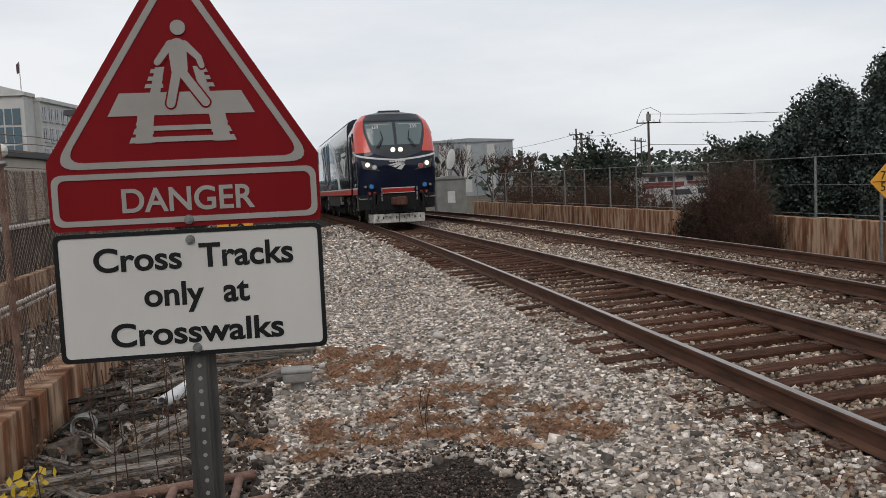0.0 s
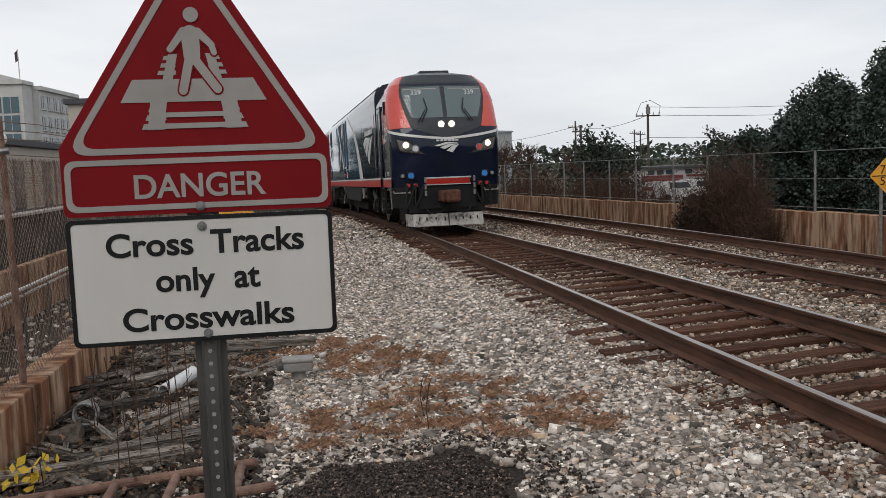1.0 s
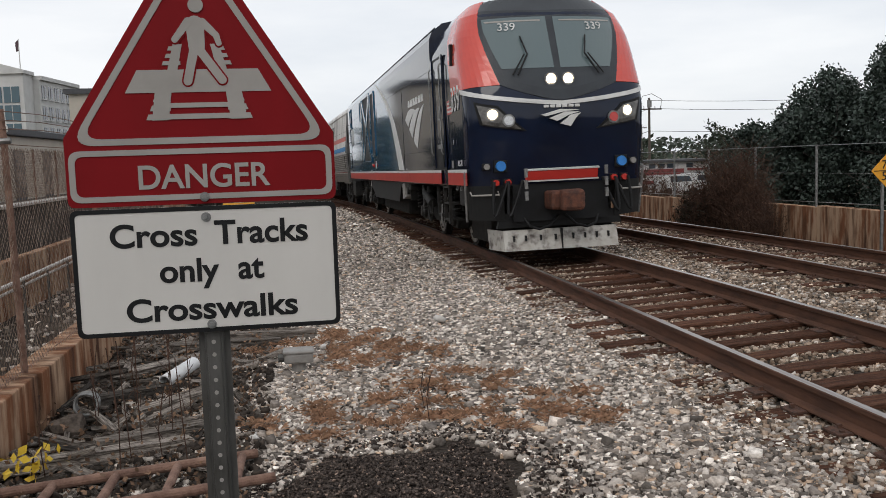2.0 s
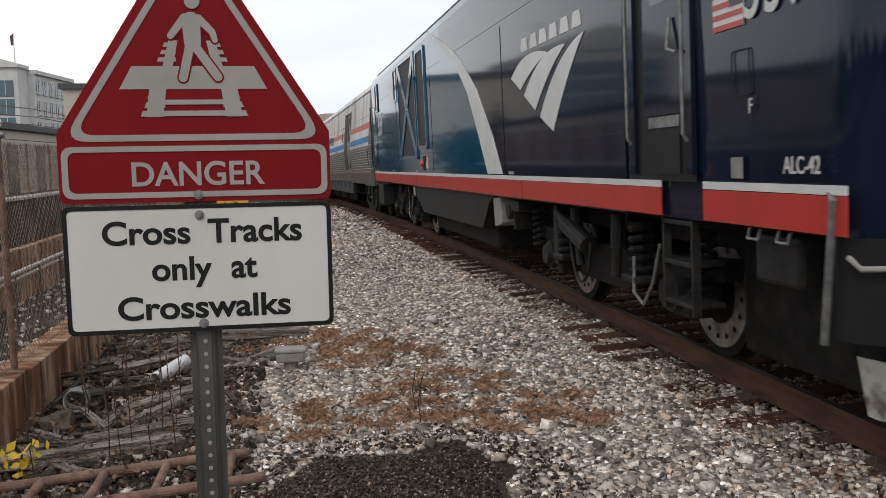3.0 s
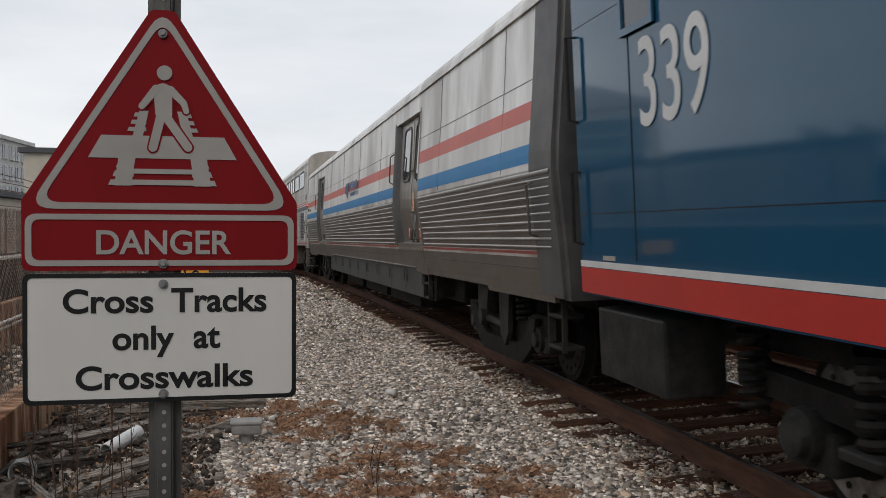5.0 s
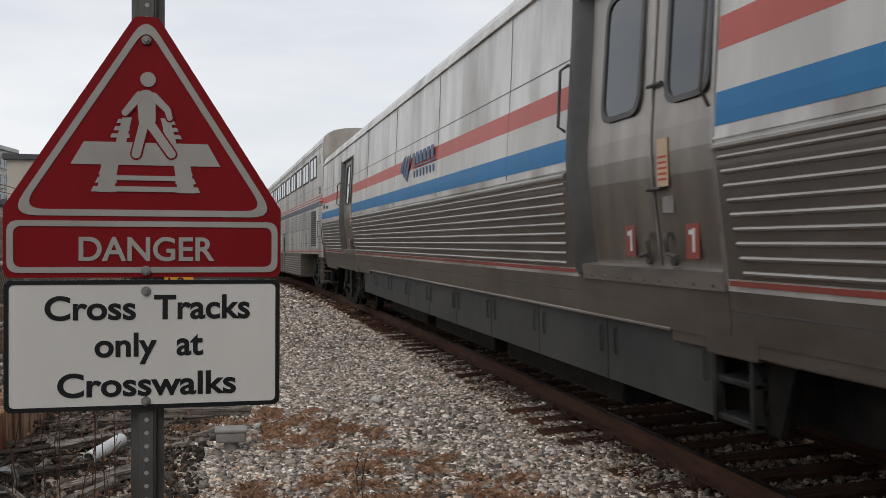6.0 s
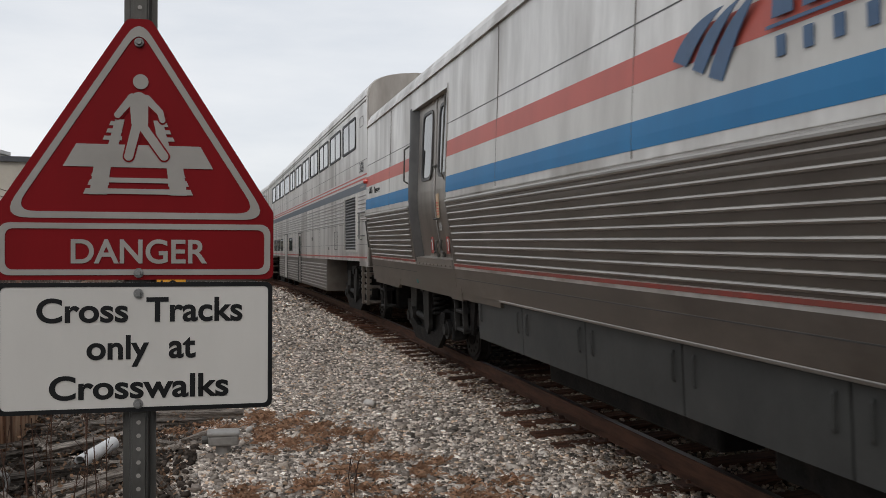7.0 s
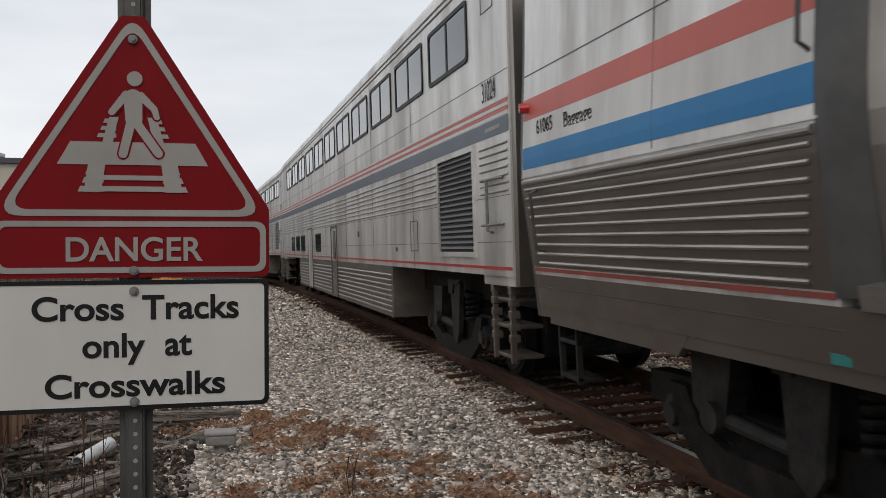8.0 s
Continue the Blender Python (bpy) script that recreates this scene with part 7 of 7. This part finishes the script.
    B = Matrix.Translation((-38.9, 140, -3)) @ Euler((0, 0, radians(-6))).to_matrix().to_4x4()
    o.matrix_basis = B
    part("wing_wall", box(bmesh.new(), -14, 0, 0, 15.4, 0, 17.6), M["facade"], o)
    part("wing_cornice", box(bmesh.new(), -14, 0.4, -0.1, 15.9, 17.6, 18.2, 0.05), M["facade"], o)
    for fl in range(5):
        for c in range(6):
            z, y = 3.0 + fl * 3.0, 0.7 + c * 2.5
            wd = part("window", box(bmesh.new(), -0.02, 0.06, y, y + 1.6, z, z + 1.9), M["pane"], o)
            part("mullion", box(bmesh.new(), 0.06, 0.11, y + 0.76, y + 0.84, z, z + 1.9), M["facade"], wd)
            part("window_sill", box(bmesh.new(), 0.0, 0.25, y - 0.1, y + 1.7, z - 0.18, z), M["facade"], wd)
    part("front_wall", box(bmesh.new(), -26, -0.9, -3.5, 0.0, 0, 18.2), M["facade"], o)
    part("pediment", prism(bmesh.new(), [(-26, 18.2), (-0.6, 18.2), (-0.6, 18.7), (-13, 22.2), (-26, 19.0)], -3.9, 0, "y"), M["facade"], o)
    for fl in range(6):
        for c in range(9):
            x, z = -3.6 - c * 2.4, 1.5 + fl * 2.55
            wd = part("curtain_pane", box(bmesh.new(), x, x + 2.1, -3.62, -3.5, z, z + 2.2), M["tealpane"], o)
            part("glazing_bar", box(bmesh.new(), x + 1.0, x + 1.08, -3.68, -3.62, z, z + 2.2), M["facade"], wd)
    part("flagpole", tube(bmesh.new(), (-1.3, -3, 18.5), (-1.3, -3, 23.0), 0.09, 0.05, 8), M["white"], o)
    part("flag", prism(bmesh.new(), [(-1.3, 22.9), (-1.75, 22.5), (-1.7, 21.2), (-1.3, 21.4)], -3.03, -2.98, "y"), M["flagcloth"], o)
    # trees and a block that the paintwork mirrors
    for i, (x, y, h, s) in enumerate(((-12, 62, 7, 3.2), (-15.5, 66, 8, 3.4), (-19.5, 70, 7.5, 3.4), (-30, 46, 8.5, 3.6), (-34, 40, 9, 3.8), (-30, 33, 8, 3.4), (-26, 25, 8, 3.4), (-27, 16, 8.5, 3.6), (-25, 8, 8, 3.4), (-24, 0, 8, 3.4), (-23, -8, 8.5, 3.4), (-20, -16, 8, 3.4), (-10, -22, 7, 3.2), (-3, -26, 7, 3.2), (5, -28, 7, 3.2), (13, -24, 7, 3.2))):
        leafy_tree("evergreen_tree", (x, y, -1.8), h * 0.7, s, 200 + i, 2600, 0.5, "leafdark", "dark evergreen tree beside the station", 1.0, 20)
    rng = random.Random(12)
    vs, fs = [], []
    for _ in range(150):
        y = rng.uniform(105, 230)
        x = -14 - (y - 100) * rng.uniform(0.10, 0.34)
        pts = [Vector((x + rng.gauss(0, 2.2), y + rng.gauss(0, 2), rng.uniform(-2.5, 3.5 + 0.022 * y))) for _ in range(60)]
        v, f = leaf_quads(pts, 1.4, rng)
        fs += [tuple(i + len(vs) for i in q) for q in f]
        vs += v
    tagged(raw("far_woods", vs, fs, M["leafmid"]), "dark woods beyond the station, mirrored in the paint", "woods", kind="stuff")
    a = empty("apartment_block", Matrix.Translation((-15.5, 76, -2)), "plain brick-brown block behind the station trees", "building")
    part("wall", box(bmesh.new(), -5, 5, 0, 9, 0, 9.5), M["cream"], a)
    part("roof", box(bmesh.new(), -5.3, 5.3, -0.3, 9.3, 9.5, 9.9), M["shopdark"], a)


# ---------------------------------------------------------------- clutter on the ground
def clutter():
    rng = random.Random(17)
    # weathered timber scraps along the wall
    meshes = []
    for l, w, h in ((0.5, 0.07, 0.04), (0.3, 0.05, 0.03), (0.8, 0.10, 0.05), (0.22, 0.09, 0.03), (0.4, 0.04, 0.04)):
        bm = box(bmesh.new(), -l / 2, l / 2, -w / 2, w / 2, -h / 2, h / 2, 0.006)
        for v in bm.verts:
            v.co += Vector((rng.uniform(-0.03, 0.03), rng.uniform(-0.012, 0.012), rng.uniform(-0.01, 0.01)))
        me = bpy.data.meshes.new("timber_scrap")
        bm.to_mesh(me)
        bm.free()
        meshes.append(me)
    for m in meshes:
        m.materials.append(M["wood"])
    for i in range(290):
        y = rng.uniform(6.6, 14.0)
        x = -5.5 + 1.55 * rng.random() ** 1.5 + 0.012 * (y - 8)
        pile = 0.16 * max(0.0, 1 - abs(y - 9.6) / 3.0) * max(0.0, 1 - (x + 5.5) / 1.3)
        ob = new("timber_scrap", rng.choice(meshes))
        ob.matrix_basis = Matrix.Translation((x, y, ground_z(x, y) + 0.035 + pile * rng.random())) @ Euler((rng.uniform(-0.5, 0.5), rng.uniform(-0.3, 0.3), rng.uniform(0, 6.28))).to_matrix().to_4x4()
        ob.scale = (rng.uniform(0.35, 0.95), rng.uniform(0.4, 0.9), rng.uniform(0.4, 0.9))
        tagged(ob, "grey splintered scrap of weathered timber on the ballast", "wood scrap", "timber scraps along the wall")
    for x, y, l, a, tilt in ((-4.95, 7.75, 1.3, 24, 3), (-4.6, 8.15, 0.9, 12, -2), (-4.75, 10.7, 1.5, 60, 4), (-4.35, 11.5, 1.2, 15, 3), (-3.95, 12.0, 1.2, 4, 2), (-5.0, 9.4, 0.9, 50, 6), (-4.55, 9.1, 0.8, 35, -4)):
        bm = box(bmesh.new(), -l / 2, l / 2, -0.06, 0.06, -0.035, 0.035, 0.008)
        bmesh.ops.subdivide_edges(bm, edges=bm.edges[:], cuts=2)
        for v in bm.verts:
            v.co += Vector((rng.uniform(-0.02, 0.02), rng.uniform(-0.012, 0.012), rng.uniform(-0.012, 0.012)))
        ob = obj("timber_plank", bm, M["wood"])
        ob.matrix_basis = Matrix.Translation((x, y, ground_z(x, y) + 0.09)) @ Euler((0.1, radians(tilt), radians(a))).to_matrix().to_4x4()
        tagged(ob, "long cracked grey plank lying on the debris", "plank", "planks in the debris")
    # leaf litter and dark soil lumps
    pl, sz = [], []
    for _ in range(2600):
        y = rng.uniform(6.2, 13.5)
        x = -5.52 + 1.7 * rng.random() ** 1.3
        pl.append((x, y, ground_z(x, y) + 0.03))
        sz.append(rng.uniform(0.012, 0.04))
    st = stones("dark_debris", pl, sz, M["litter"], 31, "dark crumbled soil and bark in the debris")
    v, f = leaf_quads([(rng.uniform(-5.55, -3.9), rng.uniform(6.4, 13), -0.37 + rng.uniform(0, 0.12)) for _ in range(2400)], 0.042, rng)
    tagged(raw("fallen_leaves", v, f, M["litterleaf"]), "brown fallen leaves among the debris", "leaves", kind="stuff")
    # white pipe
    bm = bmesh.new()
    o = [(0.062 * math.cos(k * math.pi / 12), 0.062 * math.sin(k * math.pi / 12)) for k in range(24)]
    i_ = [(0.052 * math.cos(k * math.pi / 12), 0.052 * math.sin(k * math.pi / 12)) for k in range(24)]
    frame_prism(bm, o, i_, -0.24, 0.24, "y")
    ob = obj("plastic_pipe", bm, M["pvc"], smooth=False)
    ob.matrix_basis = Matrix.Translation((-4.66, 9.9, -0.25)) @ Euler((radians(8), 0, radians(-28))).to_matrix().to_4x4()
    tagged(ob, "short white plastic pipe lying on the debris", "pipe")
    # junction box on its stub
    j = empty("junction_box", Matrix.Translation((-3.56, 10.15, -0.40)), "pale grey junction box on a short stub", "junction box")
    part("stub", tube(bmesh.new(), (0, 0, -0.1), (0, 0, 0.14), 0.07, n=12), M["boxgrey"], j)
    part("body", box(bmesh.new(), -0.14, 0.14, -0.11, 0.11, 0.12, 0.22, 0.02), M["boxgrey"], j)
    part("lid", box(bmesh.new(), -0.152, 0.152, -0.12, 0.12, 0.216, 0.248, 0.012), M["boxgrey"], j)
    part("conduit_nut", tube(bmesh.new(), (-0.138, -0.02, 0.17), (-0.20, -0.02, 0.17), 0.04, n=10), M["dullsteel"], j)
    # glass insulator by the wall
    g = empty("wire_coil", Matrix.Translation((-5.25, 8.75, -0.33)), "grey wire coil and rag against the wall", "wire coil")
    for k in range(4):
        part("loop", path_tube(bmesh.new(), [(0.09 * math.cos(a), 0.03 * k + 0.01 * math.sin(3 * a), 0.12 + 0.09 * math.sin(a)) for a in [q * math.pi / 9 for q in range(19)]], 0.009, 6), M["galv"], g)
    bm = bmesh.new()
    bmesh.ops.create_icosphere(bm, subdivisions=2, radius=0.15)
    for v_ in bm.verts:
        v_.co = Vector((v_.co.x, v_.co.y, v_.co.z * 0.7)) * (1 + 0.45 * noise.noise(v_.co * 11))
    rag = obj("rag", bm, M["litter"])
    rag.location = (-5.33, 8.55, -0.33)
    tagged(rag, "crumpled dark rag lying against the wall", "rag")
    # rusty ladder-like pipe frame on the ground
    fr = empty("pipe_frame", Matrix.Translation((-4.55, 7.2, -0.30)) @ Euler((0, 0, radians(14))).to_matrix().to_4x4(), "rusty welded pipe frame lying on the ground", "pipe frame")
    for dy in (0.0, -0.52):
        part("long_pipe", tube(bmesh.new(), (-0.85, dy, 0.02), (0.72, dy, 0.02), 0.032, n=12), M["rust"], fr)
    for x in (-0.55, -0.18, 0.2, 0.62):
        part("rung", tube(bmesh.new(), (x, 0.0, 0.02), (x - 0.14, -0.52, 0.02), 0.029, n=12), M["rust"], fr)
    # yellow-leaved sprig and bare weeds
    y_ = empty("yellow_sprig", Matrix.Translation((-5.32, 7.35, -0.42)), "small sprig with yellow autumn leaves", "plant")
    part("stem", path_tube(bmesh.new(), [(0, 0, 0), (0.03, 0, 0.12), (0.06, -0.02, 0.25)], 0.006, 5), M["twig"], y_)
    v, f = leaf_quads([(rng.gauss(0.03, 0.09), rng.gauss(0, 0.06), rng.uniform(0.1, 0.28)) for _ in range(40)], 0.075, rng)
    raw("leaves", v, f, M["petal"], y_)
    for i in range(14):
        x, y = rng.uniform(-5.4, -4.3), rng.uniform(6.6, 9.2)
        if i > 11:
            x, y = rng.uniform(-2.6, -1.7), rng.uniform(7.8, 9.0)
        h = rng.uniform(0.35, 0.95) if i < 12 else rng.uniform(0.2, 0.5)
        w = empty("dry_weed", Matrix.Translation((x, y, ground_z(x, y))), "thin bare brown weed stalk", "weed", "weed stalks")
        bm = path_tube(bmesh.new(), [(0, 0, -0.02), (rng.uniform(-0.03, 0.03), 0, h * 0.5), (rng.uniform(-0.06, 0.06), 0, h)], 0.004, 5)
        for k in range(4):
            z = h * (0.4 + 0.14 * k)
            path_tube(bm, [(0, 0, z), (rng.uniform(-0.08, 0.08), rng.uniform(-0.05, 0.05), z + 0.1)], 0.0025, 4)
        part("stalk", bm, M["twig"], w)
    # big pale stone and small plate
    stones("pale_stone", [(-1.85, 12.1, -0.29), (-3.3, 11.05, -0.33), (-3.9, 8.0, -0.36)], [0.06, 0.04, 0.05], M["palestone"], 41, "few larger pale stones on the ballast")
    yb = empty("speed_sign", Matrix.Translation((-4.35, 14.5, 0)), "small orange-yellow speed sign on a low post behind the danger sign", "sign")
    part("post", tube(bmesh.new(), (0, 0.03, -0.5), (0, 0.03, 1.1), 0.03, n=8), M["galv"], yb)
    part("plate", box(bmesh.new(), -0.25, 0.25, -0.01, 0.01, 0.92, 1.12, 0.004), M["yellow"], yb)
    text("figures", "10", 0.3, M["black"], Matrix.Translation((0, -0.014, 0.98)) @ Euler((radians(90), 0, 0)).to_matrix().to_4x4(), yb)


right_things()
right_plants()
left_fence()
left_beyond()
clutter()


gravel()
dry_grass()
millings_heap()


# ---------------------------------------------------------------- what moves: the train along its curve
ADVANCE = [(0, -1.2), (0.5, 3.68), (1, 8.58), (1.5, 13.5), (2, 18.52), (2.5, 23.6), (3, 28.66), (3.5, 33.51), (4, 38.38), (4.5, 43.2), (5, 47.94), (5.5, 52.62), (6, 57.24), (6.5, 61.8), (7, 66.35), (7.5, 70.95), (8, 75.6)]


def car_pose(y, length):
    a, b = on_track(y + 3.6, 0, 0), on_track(y + length - 3.6, 0, 0)
    way = (b - a).normalized()
    ln = (lean_at(y + 3.6) + lean_at(y + length - 3.6)) / 2
    across = Vector((math.cos(ln), 0, math.sin(ln)))
    across = (across - way * across.dot(way)).normalized()
    up = across.cross(way)
    m = Matrix((across, way, up)).transposed().to_4x4()
    return Matrix.Translation(a - way * 3.6) @ m


def along(t):
    return lerp_table(t, ADVANCE)


def motions():
    for thing, start, length in TRAIN:
        walk(thing, [(t, car_pose(start - s, length)) for t, s in ADVANCE])
    for ws, y, r in WHEELSETS:
        walk(ws, [(k / 15, Matrix.Translation((0, y, r)) @ Matrix.Rotation(along(k / 15) / r, 4, "X")) for k in range(121)])


motions()
